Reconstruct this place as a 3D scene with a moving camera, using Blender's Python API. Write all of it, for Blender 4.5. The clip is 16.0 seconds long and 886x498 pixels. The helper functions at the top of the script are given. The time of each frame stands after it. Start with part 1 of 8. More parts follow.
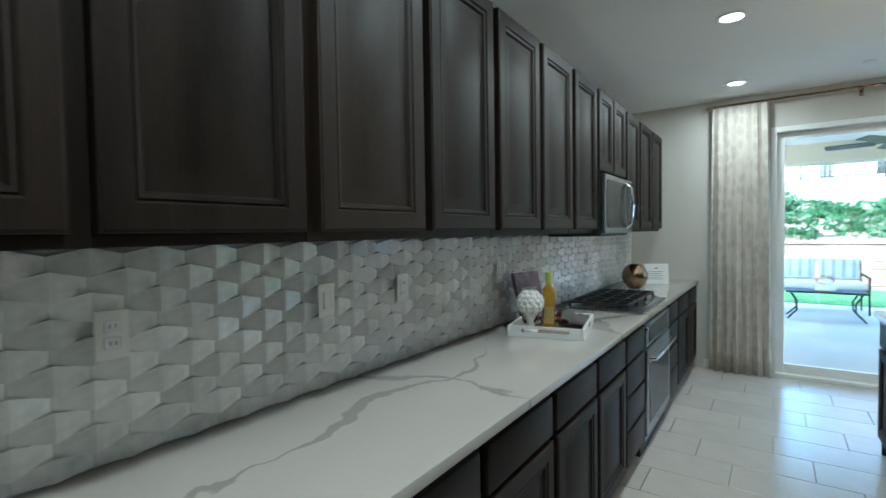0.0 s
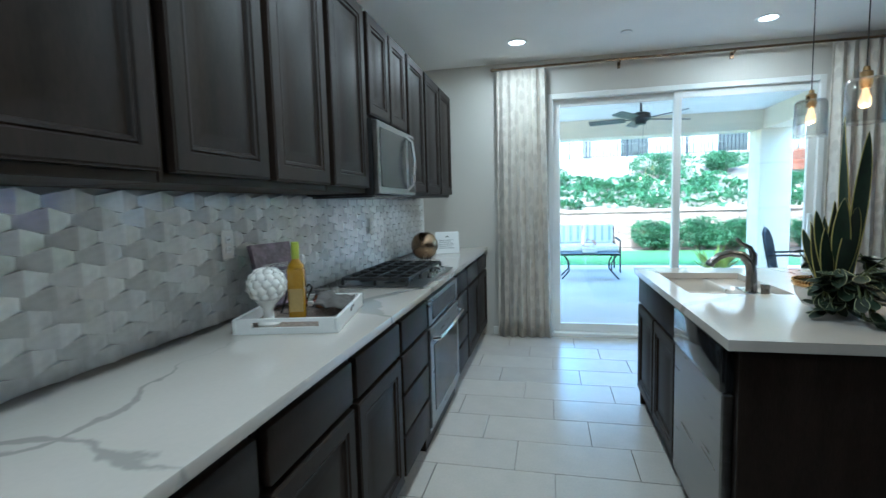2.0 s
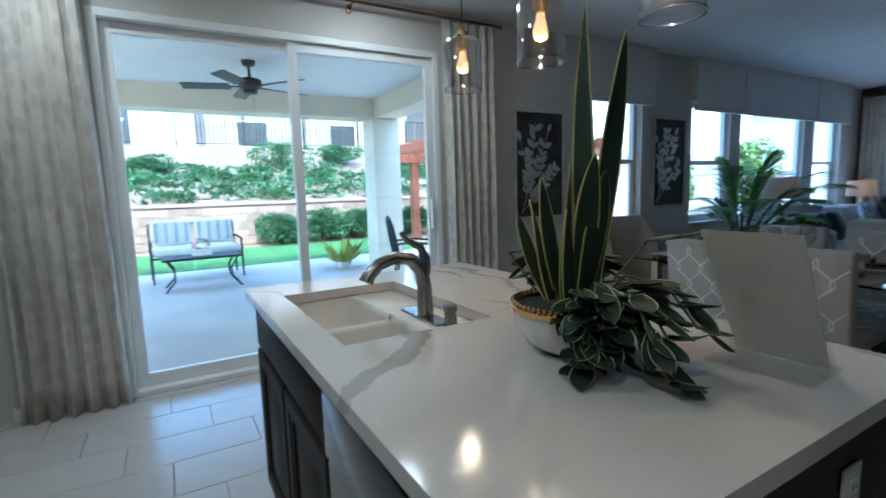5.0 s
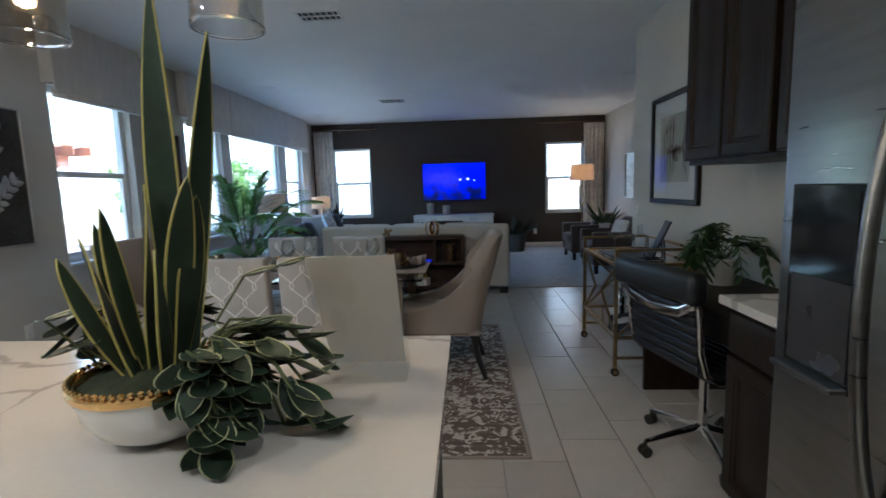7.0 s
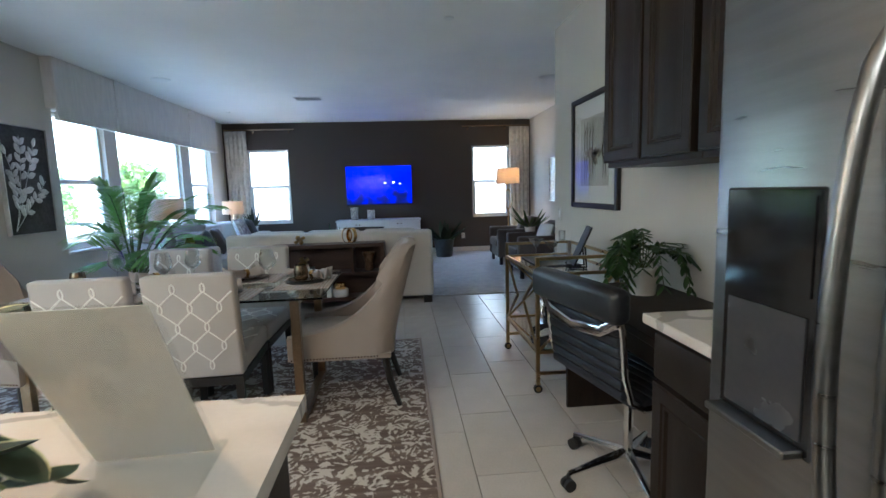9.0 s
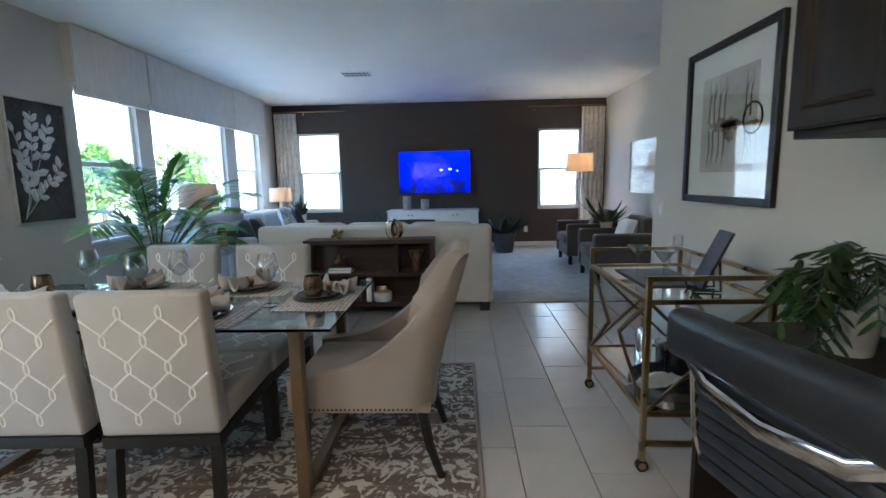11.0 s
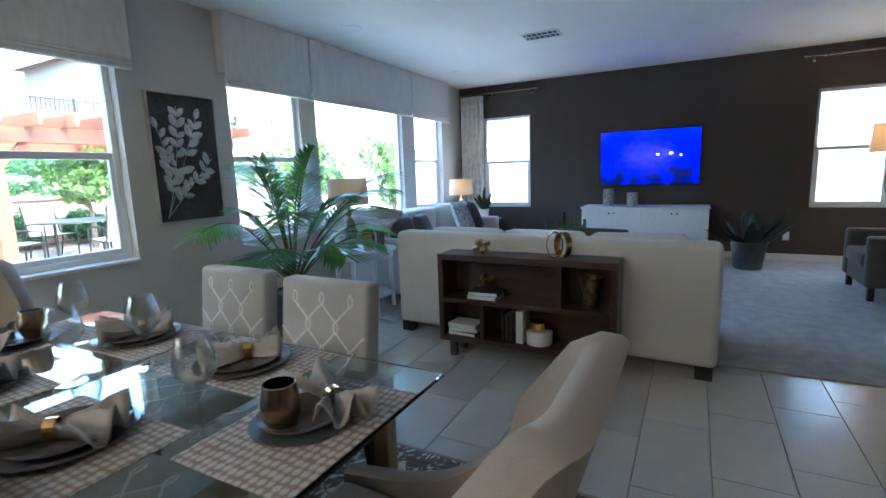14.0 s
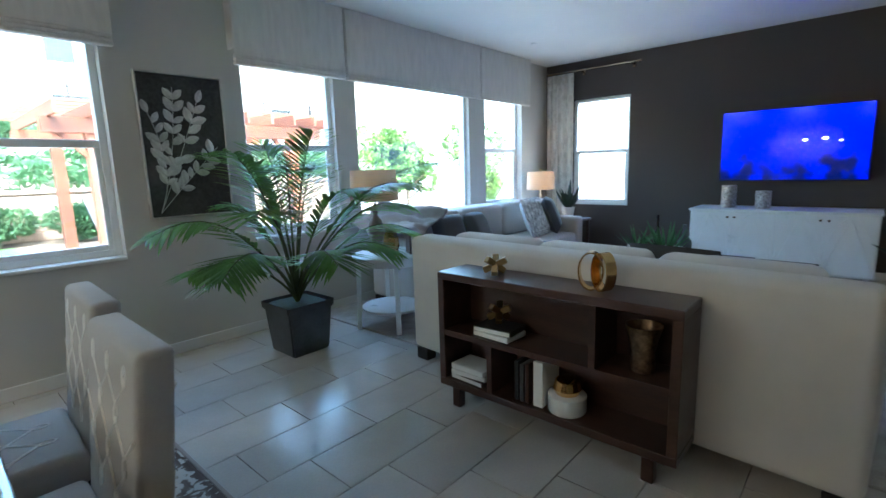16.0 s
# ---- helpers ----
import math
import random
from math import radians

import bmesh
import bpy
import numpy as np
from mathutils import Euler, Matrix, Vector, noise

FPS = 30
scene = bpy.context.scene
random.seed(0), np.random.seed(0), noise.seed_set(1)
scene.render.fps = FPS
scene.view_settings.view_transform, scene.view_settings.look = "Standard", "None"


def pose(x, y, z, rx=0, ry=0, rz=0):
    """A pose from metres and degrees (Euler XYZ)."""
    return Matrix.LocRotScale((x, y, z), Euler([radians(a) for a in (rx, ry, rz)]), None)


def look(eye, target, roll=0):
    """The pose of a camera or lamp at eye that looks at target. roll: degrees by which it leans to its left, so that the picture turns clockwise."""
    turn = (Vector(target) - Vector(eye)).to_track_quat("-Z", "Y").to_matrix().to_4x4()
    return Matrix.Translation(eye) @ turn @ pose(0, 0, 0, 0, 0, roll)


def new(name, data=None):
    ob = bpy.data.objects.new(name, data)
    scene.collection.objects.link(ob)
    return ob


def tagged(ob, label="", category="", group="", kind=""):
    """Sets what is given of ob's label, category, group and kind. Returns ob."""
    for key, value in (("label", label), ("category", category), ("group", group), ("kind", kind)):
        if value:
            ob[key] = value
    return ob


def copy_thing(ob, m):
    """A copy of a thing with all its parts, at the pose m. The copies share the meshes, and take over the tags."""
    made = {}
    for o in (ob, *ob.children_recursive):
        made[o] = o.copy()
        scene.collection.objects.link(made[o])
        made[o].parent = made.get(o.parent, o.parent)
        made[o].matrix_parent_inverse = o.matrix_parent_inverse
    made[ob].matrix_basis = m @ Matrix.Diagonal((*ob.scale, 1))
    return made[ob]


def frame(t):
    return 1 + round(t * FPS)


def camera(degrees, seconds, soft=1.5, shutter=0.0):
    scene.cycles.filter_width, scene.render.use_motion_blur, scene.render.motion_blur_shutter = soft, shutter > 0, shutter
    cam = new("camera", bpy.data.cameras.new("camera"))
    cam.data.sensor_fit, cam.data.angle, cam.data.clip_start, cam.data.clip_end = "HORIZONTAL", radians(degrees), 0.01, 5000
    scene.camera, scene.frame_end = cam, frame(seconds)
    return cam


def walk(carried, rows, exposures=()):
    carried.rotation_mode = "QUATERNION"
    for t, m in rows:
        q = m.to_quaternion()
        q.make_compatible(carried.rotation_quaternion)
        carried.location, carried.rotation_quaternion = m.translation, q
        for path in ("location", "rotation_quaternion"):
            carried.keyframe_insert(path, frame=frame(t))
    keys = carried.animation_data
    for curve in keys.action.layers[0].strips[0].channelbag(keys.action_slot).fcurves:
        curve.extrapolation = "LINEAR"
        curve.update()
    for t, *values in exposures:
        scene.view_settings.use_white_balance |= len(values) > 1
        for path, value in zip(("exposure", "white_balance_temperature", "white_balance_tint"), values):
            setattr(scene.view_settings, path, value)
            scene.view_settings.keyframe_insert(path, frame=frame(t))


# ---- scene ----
cam = camera(86.0, 16.0, shutter=0.3)
PATH = [  # seconds, eye, target, roll
    (0, (0.082, 2.296, 1.450), (-1.057, 3.939, 1.381), -0.87),
    (0.5, (0.024, 2.428, 1.433), (-0.889, 4.206, 1.366), -1.16),
    (1, (0.032, 2.581, 1.388), (-0.643, 4.460, 1.274), -1.45),
    (1.5, (0.057, 2.806, 1.373), (-0.508, 4.718, 1.214), -1.61),
    (2, (0.073, 3.017, 1.356), (-0.364, 4.960, 1.174), -1.51),
    (2.5, (0.006, 3.281, 1.344), (-0.213, 5.260, 1.154), -1.30),
    (3, (0.017, 3.518, 1.321), (0.072, 5.508, 1.128), -1.58),
    (5.5, (0.411, 4.447, 1.284), (1.730, 5.924, 1.009), -1.46),
    (6, (0.414, 4.510, 1.293), (2.092, 5.564, 1.022), -1.57),
    (6.5, (0.377, 4.566, 1.307), (2.302, 5.039, 1.037), -1.66),
    (7, (0.382, 4.568, 1.315), (2.363, 4.676, 1.062), -1.71),
    (7.5, (0.385, 4.540, 1.318), (2.368, 4.461, 1.073), -1.79),
    (8, (0.407, 4.487, 1.310), (2.384, 4.302, 1.074), -1.79),
    (10.5, (1.414, 4.376, 1.317), (3.392, 4.337, 1.022), -1.19),
    (11, (1.593, 4.371, 1.295), (3.571, 4.446, 1.009), -1.14),
    (11.5, (1.779, 4.382, 1.303), (3.747, 4.589, 1.016), -1.20),
    (12, (1.976, 4.350, 1.309), (3.899, 4.825, 1.032), -1.28),
    (12.5, (2.201, 4.300, 1.320), (3.972, 5.188, 1.046), -1.24),
    (13, (2.464, 4.322, 1.309), (4.156, 5.343, 1.004), -1.40),
    (13.5, (2.718, 4.305, 1.314), (4.445, 5.264, 1.001), -1.66),
    (14, (3.011, 4.241, 1.329), (4.757, 5.165, 1.013), -1.97),
    (14.5, (3.262, 4.203, 1.310), (5.000, 5.143, 1.003), -1.74),
    (15, (3.534, 4.186, 1.313), (5.225, 5.209, 1.006), -1.52),
    (15.5, (3.808, 4.177, 1.293), (5.423, 5.312, 0.974), -1.60),
    (16, (4.124, 4.154, 1.300), (5.590, 5.473, 0.967), -1.74),
]
EXPOSURES = [(0.0, 3.8, 4750, -7), (3.0, 3.85, 4350, -5), (5.5, 3.15, 4700, 1), (6.2, 3.25, 4850, 3), (7.0, 3.9, 5150, 3), (7.6, 4.25, 5250, 2), (8.2, 4.68, 5250, 2), (10.5, 4.75, 5250, 1), (14.0, 4.68, 5200, 0), (16.0, 4.68, 5350, -2)]
walk(cam, [(t, look(eye, target, roll)) for t, eye, target, roll in PATH], EXPOSURES)

# ---- light ----
SUN_ELEVATION, SUN_ROTATION = radians(52), radians(200)
world = bpy.data.worlds.new("sky")
scene.world = world
world.use_nodes = True
sky = world.node_tree.nodes.new("ShaderNodeTexSky")
sky.sky_type, sky.sun_disc = "NISHITA", False
sky.sun_elevation, sky.sun_rotation = SUN_ELEVATION, SUN_ROTATION
sky.dust_density, sky.air_density = 3.0, 1.2
background = world.node_tree.nodes["Background"]
background.inputs["Strength"].default_value = 0.15
world.node_tree.links.new(sky.outputs["Color"], background.inputs["Color"])
sun = new("sun", bpy.data.lights.new("sun", "SUN"))
sun.data.energy, sun.data.angle, sun.data.color = 0.7, radians(10.0), (1.0, 0.95, 0.88)
sun.matrix_world = look((0, 0, 30), (0 - math.sin(SUN_ROTATION), 0 - math.cos(SUN_ROTATION), 30 - math.tan(SUN_ELEVATION)))

# ---- materials ----
def material(name, color, rough=0.5, metal=0.0, vary=0.12, scale=6.0, fine=80.0, bump=0.1, island=0.0, coat=0.0, sheen=0.0, second=None, stretch=(1, 1, 1), detail_mix=0.35, spec=0.5):
    """A surface with broad stains, fine grain and relief, in object space."""
    m = bpy.data.materials.new(name)
    m.use_nodes = True
    nt = m.node_tree
    b = nt.nodes["Principled BSDF"]
    L = nt.links.new
    co = nt.nodes.new("ShaderNodeTexCoord")
    mp = nt.nodes.new("ShaderNodeMapping")
    mp.inputs["Scale"].default_value = stretch
    L(co.outputs["Object"], mp.inputs["Vector"])
    n1 = nt.nodes.new("ShaderNodeTexNoise")
    n1.inputs["Scale"].default_value, n1.inputs["Detail"].default_value = scale, 5
    n2 = nt.nodes.new("ShaderNodeTexNoise")
    n2.inputs["Scale"].default_value, n2.inputs["Detail"].default_value = fine, 4
    for n in (n1, n2):
        L(mp.outputs["Vector"], n.inputs["Vector"])
    mix = nt.nodes.new("ShaderNodeMix")
    mix.inputs["Factor"].default_value = detail_mix
    L(n1.outputs["Fac"], mix.inputs["A"])
    L(n2.outputs["Fac"], mix.inputs["B"])
    src = mix.outputs["Result"]
    if island:
        info = nt.nodes.new("ShaderNodeObjectInfo")
        add = nt.nodes.new("ShaderNodeMath")
        add.operation = "MULTIPLY_ADD"
        add.inputs[1].default_value = island
        L(info.outputs["Random"], add.inputs[0])
        L(src, add.inputs[2])
        sub = nt.nodes.new("ShaderNodeMath")
        sub.operation = "SUBTRACT"
        sub.inputs[1].default_value = island / 2
        L(add.outputs[0], sub.inputs[0])
        src = sub.outputs[0]
    ramp = nt.nodes.new("ShaderNodeValToRGB")
    lo = tuple(max(0, c * (1 - vary * 1.6)) for c in color)
    hi = tuple(min(1, c * (1 + vary * 1.2)) for c in (second or color))
    ramp.color_ramp.elements[0].position, ramp.color_ramp.elements[0].color = 0.3, (*lo, 1)
    ramp.color_ramp.elements[1].position, ramp.color_ramp.elements[1].color = 0.7, (*hi, 1)
    L(src, ramp.inputs["Fac"])
    L(ramp.outputs["Color"], b.inputs["Base Color"])
    rr = nt.nodes.new("ShaderNodeMapRange")
    rr.inputs["To Min"].default_value, rr.inputs["To Max"].default_value = max(0.02, rough - 0.08), min(1, rough + 0.08)
    L(n1.outputs["Fac"], rr.inputs["Value"])
    L(rr.outputs["Result"], b.inputs["Roughness"])
    b.inputs["Metallic"].default_value = metal
    b.inputs["Coat Weight"].default_value = coat
    b.inputs["Sheen Weight"].default_value = sheen
    b.inputs["Specular IOR Level"].default_value = spec
    if bump:
        bp = nt.nodes.new("ShaderNodeBump")
        bp.inputs["Strength"].default_value, bp.inputs["Distance"].default_value = bump, 0.004
        L(n2.outputs["Fac"], bp.inputs["Height"])
        L(bp.outputs["Normal"], b.inputs["Normal"])
    return m


def glass(name, color=(1, 1, 1), rough=0.0, ior=1.45):
    m = bpy.data.materials.new(name)
    m.use_nodes = True
    b = m.node_tree.nodes["Principled BSDF"]
    b.inputs["Base Color"].default_value = (*color, 1)
    b.inputs["Transmission Weight"].default_value = 1.0
    b.inputs["Roughness"].default_value = rough
    b.inputs["IOR"].default_value = ior
    return m


def pane_glass(name, tint=(0.97, 0.99, 0.98), gloss=0.06, rim=0.0):
    """Thin glass: clear, with a faint mirror; rim: blend by which its grazing edges shine."""
    m = bpy.data.materials.new(name)
    m.use_nodes = True
    nt = m.node_tree
    nt.nodes.remove(nt.nodes["Principled BSDF"])
    t = nt.nodes.new("ShaderNodeBsdfTransparent")
    t.inputs["Color"].default_value = (*tint, 1)
    g = nt.nodes.new("ShaderNodeBsdfGlossy")
    g.inputs["Roughness"].default_value = 0.02
    mix = nt.nodes.new("ShaderNodeMixShader")
    mix.inputs[0].default_value = gloss
    if rim:
        fr = nt.nodes.new("ShaderNodeLayerWeight")
        fr.inputs["Blend"].default_value = rim
        nt.links.new(fr.outputs["Facing"], mix.inputs[0])
    nt.links.new(t.outputs[0], mix.inputs[1])
    nt.links.new(g.outputs[0], mix.inputs[2])
    nt.links.new(mix.outputs[0], nt.nodes["Material Output"].inputs["Surface"])
    return m


def glow(name, color, strength):
    m = bpy.data.materials.new(name)
    m.use_nodes = True
    b = m.node_tree.nodes["Principled BSDF"]
    b.inputs["Base Color"].default_value = (*color, 1)
    b.inputs["Emission Color"].default_value = (*color, 1)
    b.inputs["Emission Strength"].default_value = strength
    return m


PAINT = material("greige_paint", (0.55, 0.53, 0.49), 0.7, vary=0.04, scale=1.5, fine=220, bump=0.15)
DARK_PAINT = material("brown_paint", (0.062, 0.047, 0.038), 0.75, vary=0.06, scale=1.5, fine=220, bump=0.15)
CEILING = material("ceiling_paint", (0.85, 0.85, 0.83), 0.85, vary=0.03, scale=1.5, fine=160, bump=0.25)
TRIM = material("trim_paint", (0.72, 0.71, 0.68), 0.45, vary=0.03, fine=120, bump=0.05)
VINYL = material("white_vinyl", (0.78, 0.79, 0.78), 0.35, vary=0.03, bump=0.02)
ESPRESSO = material("espresso_wood", (0.020, 0.0135, 0.0098), 0.48, vary=0.35, scale=3, fine=60, bump=0.08, stretch=(4, 4, 0.6), island=0.2)
ESPRESSO_END = material("espresso_panel", (0.020, 0.0135, 0.0098), 0.45, vary=0.35, scale=3, fine=60, bump=0.08, stretch=(4, 4, 0.6))
for wood in (ESPRESSO, ESPRESSO_END):
    wood.node_tree.nodes["Principled BSDF"].inputs["Specular IOR Level"].default_value = 0.17
QUARTZ_BASE = (0.53, 0.49, 0.445)
STEEL = material("brushed_steel", (0.27, 0.265, 0.26), 0.3, metal=1.0, vary=0.12, scale=3, fine=220, bump=0.06, stretch=(1, 1, 12))
DARK_STEEL = material("dark_steel", (0.10, 0.10, 0.11), 0.25, metal=0.6, vary=0.1, bump=0.0)
CHROME = material("chrome", (0.72, 0.72, 0.73), 0.1, metal=1.0, vary=0.05, bump=0.0)
NICKEL = material("dark_nickel", (0.28, 0.27, 0.26), 0.22, metal=1.0, vary=0.1, bump=0.0)
BLACK_GLOSS = material("black_gloss", (0.012, 0.012, 0.013), 0.08, vary=0.1, bump=0.0)
BLACK = material("matt_black", (0.015, 0.015, 0.015), 0.5, vary=0.2, bump=0.05)
GOLD = material("polished_gold", (0.78, 0.52, 0.22), 0.18, metal=1.0, vary=0.12, bump=0.0)
BRASS = material("aged_brass", (0.44, 0.30, 0.14), 0.3, metal=1.0, vary=0.15, bump=0.02)
BRONZE = material("bronze", (0.26, 0.18, 0.11), 0.25, metal=1.0, vary=0.2, bump=0.02)
CERAMIC = material("white_ceramic", (0.78, 0.76, 0.72), 0.15, vary=0.03, bump=0.0, coat=0.3)
PORCELAIN = material("sink_porcelain", (0.72, 0.68, 0.62), 0.2, vary=0.02, bump=0.0)
CREAM = material("cream_upholstery", (0.57, 0.53, 0.48), 0.9, vary=0.05, scale=4, fine=300, bump=0.35, sheen=0.2)
TAUPE = material("taupe_upholstery", (0.27, 0.222, 0.19), 0.9, vary=0.07, scale=4, fine=300, bump=0.35, sheen=0.2)
LINEN = material("pale_linen", (0.40, 0.37, 0.345), 0.9, vary=0.06, scale=5, fine=300, bump=0.35, sheen=0.15)
STITCH = material("silver_braid", (0.72, 0.70, 0.66), 0.6, vary=0.06, bump=0.1)
CHARCOAL = material("charcoal_velvet", (0.045, 0.043, 0.043), 0.85, vary=0.15, bump=0.3, sheen=0.3)
BLUEGREY = material("bluegrey_cloth", (0.22, 0.26, 0.34), 0.9, vary=0.15, bump=0.3, sheen=0.2)
ARMCHAIR = material("brown_tweed", (0.085, 0.068, 0.058), 0.9, vary=0.15, scale=6, fine=260, bump=0.4, sheen=0.2)
LEATHER = material("black_leather", (0.014, 0.015, 0.018), 0.42, vary=0.2, scale=6, fine=140, bump=0.2)
WALNUT = material("dark_walnut", (0.055, 0.026, 0.017), 0.35, vary=0.35, scale=3, fine=50, bump=0.06, stretch=(5, 0.6, 5))
BLACK_WOOD = material("black_wood", (0.012, 0.010, 0.009), 0.4, vary=0.3, bump=0.04)
WHITE_LACQUER = material("white_lacquer", (0.76, 0.76, 0.75), 0.3, vary=0.03, bump=0.02)
SHADE = material("lampshade_linen", (0.66, 0.60, 0.52), 0.9, vary=0.05, fine=260, bump=0.2)
LEAF = material("leaf_green", (0.022, 0.05, 0.018), 0.42, vary=0.35, scale=8, fine=60, bump=0.1, second=(0.045, 0.09, 0.025), island=0.3)
LEAF_DARK = material("leaf_dark", (0.014, 0.030, 0.014), 0.6, vary=0.35, scale=8, fine=60, bump=0.1, island=0.3)
LEAF_EDGE = material("leaf_cream_edge", (0.36, 0.37, 0.2), 0.45, vary=0.15, bump=0.05)
SNAKE_EDGE = material("leaf_yellow_edge", (0.42, 0.36, 0.10), 0.45, vary=0.15, bump=0.05)
PALM = material("palm_green", (0.08, 0.19, 0.05), 0.4, vary=0.35, scale=6, fine=60, bump=0.1, second=(0.16, 0.28, 0.06), island=0.3)
STEM = material("plant_stem", (0.08, 0.10, 0.03), 0.6, vary=0.3, bump=0.1)
SOIL = material("moss_soil", (0.03, 0.035, 0.015), 0.95, vary=0.4, scale=30, bump=0.6)
ZINC = material("grey_zinc", (0.075, 0.078, 0.08), 0.45, metal=0.3, vary=0.25, scale=8, bump=0.1)
PAPER = material("white_paper", (0.75, 0.75, 0.74), 0.6, vary=0.02, bump=0.02)
CONCRETE = material("patio_concrete", (0.46, 0.42, 0.37), 0.85, vary=0.12, scale=1.2, fine=60, bump=0.3)
STUCCO = material("cream_stucco", (0.74, 0.66, 0.50), 0.9, vary=0.06, scale=2, fine=120, bump=0.5)
HOUSE = material("pale_house_stucco", (0.28, 0.25, 0.22), 0.9, vary=0.08, scale=1, fine=60, bump=0.5)
STUCCO_WHITE = material("white_stucco", (0.78, 0.76, 0.72), 0.9, vary=0.06, scale=2, fine=120, bump=0.5)
BLOCK = material("tan_block", (0.27, 0.19, 0.14), 0.9, vary=0.15, scale=6, fine=60, bump=0.5, island=0.5)
LAWN = material("lawn_grass", (0.06, 0.15, 0.03), 0.9, vary=0.35, scale=3, fine=140, bump=0.8)
DIRT = material("dry_slope", (0.17, 0.13, 0.095), 0.95, vary=0.25, scale=1.5, fine=20, bump=0.8)
SHRUB = material("shrub_green", (0.03, 0.075, 0.03), 0.7, vary=0.5, scale=2, fine=40, bump=0.3, second=(0.06, 0.13, 0.05))
REDWOOD = material("redwood_stain", (0.20, 0.065, 0.03), 0.6, vary=0.3, scale=3, fine=40, bump=0.2, stretch=(1, 1, 1), island=0.3)
IRON = material("black_iron", (0.018, 0.018, 0.02), 0.5, metal=0.4, vary=0.2, bump=0.05)
ROOF = material("roof_tile", (0.20, 0.13, 0.10), 0.85, vary=0.3, scale=3, fine=30, bump=0.5)
WINDOW_GLASS = pane_glass("window_glass")
CLEAR_GLASS = glass("clear_glass")
TABLE_GLASS = glass("table_glass", (0.86, 0.96, 0.93), 0.0, 1.5)
SMOKED = glass("smoked_mirror", (0.5, 0.5, 0.5))
CAN_GLOW = glow("downlight_glow", (1.0, 0.9, 0.78), 1.0)
BULB_GLOW = glow("filament_glow", (1.0, 0.68, 0.36), 4.0)
BULB_GLASS = glow("amber_bulb_glow", (1.0, 0.62, 0.32), 0.05)
DARK_PANE = material("dark_appliance_glass", (0.012, 0.011, 0.011), 0.22, vary=0.1, bump=0.0, spec=0.35)


def backlit(m, color, amount):
    """Lets light through a thin leaf or cloth."""
    nt = m.node_tree
    t = nt.nodes.new("ShaderNodeBsdfTranslucent")
    t.inputs["Color"].default_value = (*color, 1)
    mix = nt.nodes.new("ShaderNodeMixShader")
    mix.inputs[0].default_value = amount
    nt.links.new(nt.nodes["Principled BSDF"].outputs[0], mix.inputs[1])
    nt.links.new(t.outputs[0], mix.inputs[2])
    nt.links.new(mix.outputs[0], nt.nodes["Material Output"].inputs["Surface"])


backlit(PALM, (0.16, 0.34, 0.04), 0.35)
backlit(LEAF, (0.08, 0.18, 0.04), 0.12)
backlit(SHRUB, (0.08, 0.18, 0.05), 0.25)

# ---- mesh helpers ----
def box(bm, x0, x1, y0, y1, z0, z1, bevel=0.0, seg=1):
    """A box between two corners, its edges rounded by bevel."""
    vs = [bm.verts.new((x, y, z)) for z in (z0, z1) for y in (y0, y1) for x in (x0, x1)]
    fs = [bm.faces.new([vs[i] for i in q]) for q in ((0, 2, 3, 1), (4, 5, 7, 6), (0, 1, 5, 4), (2, 6, 7, 3), (0, 4, 6, 2), (1, 3, 7, 5))]
    if bevel:
        es = list({e for f in fs for e in f.edges})
        bmesh.ops.bevel(bm, geom=es, offset=bevel, segments=seg, affect="EDGES", profile=0.5)
    return vs


def bm_box(*a, **k):
    bm = bmesh.new()
    box(bm, *a, **k)
    return bm


def rod(bm, a, b, r, r2=None, n=10):
    """A round bar from a to b."""
    a, b = Vector(a), Vector(b)
    d = b - a
    q = d.to_track_quat("Z", "Y").to_matrix()
    r2 = r if r2 is None else r2
    rings = []
    for p, rr in ((a, r), (b, r2)):
        rings.append([bm.verts.new(p + q @ Vector((rr * math.cos(2 * math.pi * i / n), rr * math.sin(2 * math.pi * i / n), 0))) for i in range(n)])
    for i in range(n):
        bm.faces.new((rings[0][i], rings[0][(i + 1) % n], rings[1][(i + 1) % n], rings[1][i]))
    bm.faces.new(rings[0][::-1])
    bm.faces.new(rings[1])


def bar(bm, a, b, w, h):
    """A square bar from a to b."""
    a, b = Vector(a), Vector(b)
    q = (b - a).to_track_quat("Z", "Y").to_matrix()
    rings = [[bm.verts.new(p + q @ Vector((sx * w / 2, sy * h / 2, 0))) for sx, sy in ((-1, -1), (1, -1), (1, 1), (-1, 1))] for p in (a, b)]
    for i in range(4):
        bm.faces.new((rings[0][i], rings[0][(i + 1) % 4], rings[1][(i + 1) % 4], rings[1][i]))
    bm.faces.new(rings[0][::-1])
    bm.faces.new(rings[1])


def lathe(bm, profile, n=24, at=(0, 0, 0)):
    """Turned about z: profile is (radius, height) pairs."""
    rings = []
    for r, z in profile:
        if r < 1e-5:
            rings.append([bm.verts.new((at[0], at[1], at[2] + z))])
        else:
            rings.append([bm.verts.new((at[0] + r * math.cos(2 * math.pi * i / n), at[1] + r * math.sin(2 * math.pi * i / n), at[2] + z)) for i in range(n)])
    for a, b in zip(rings, rings[1:]):
        for i in range(n):
            if len(a) == 1 and len(b) > 1:
                bm.faces.new((a[0], b[(i + 1) % n], b[i]))
            elif len(b) == 1 and len(a) > 1:
                bm.faces.new((a[i], a[(i + 1) % n], b[0]))
            elif len(a) > 1:
                bm.faces.new((a[i], a[(i + 1) % n], b[(i + 1) % n], b[i]))


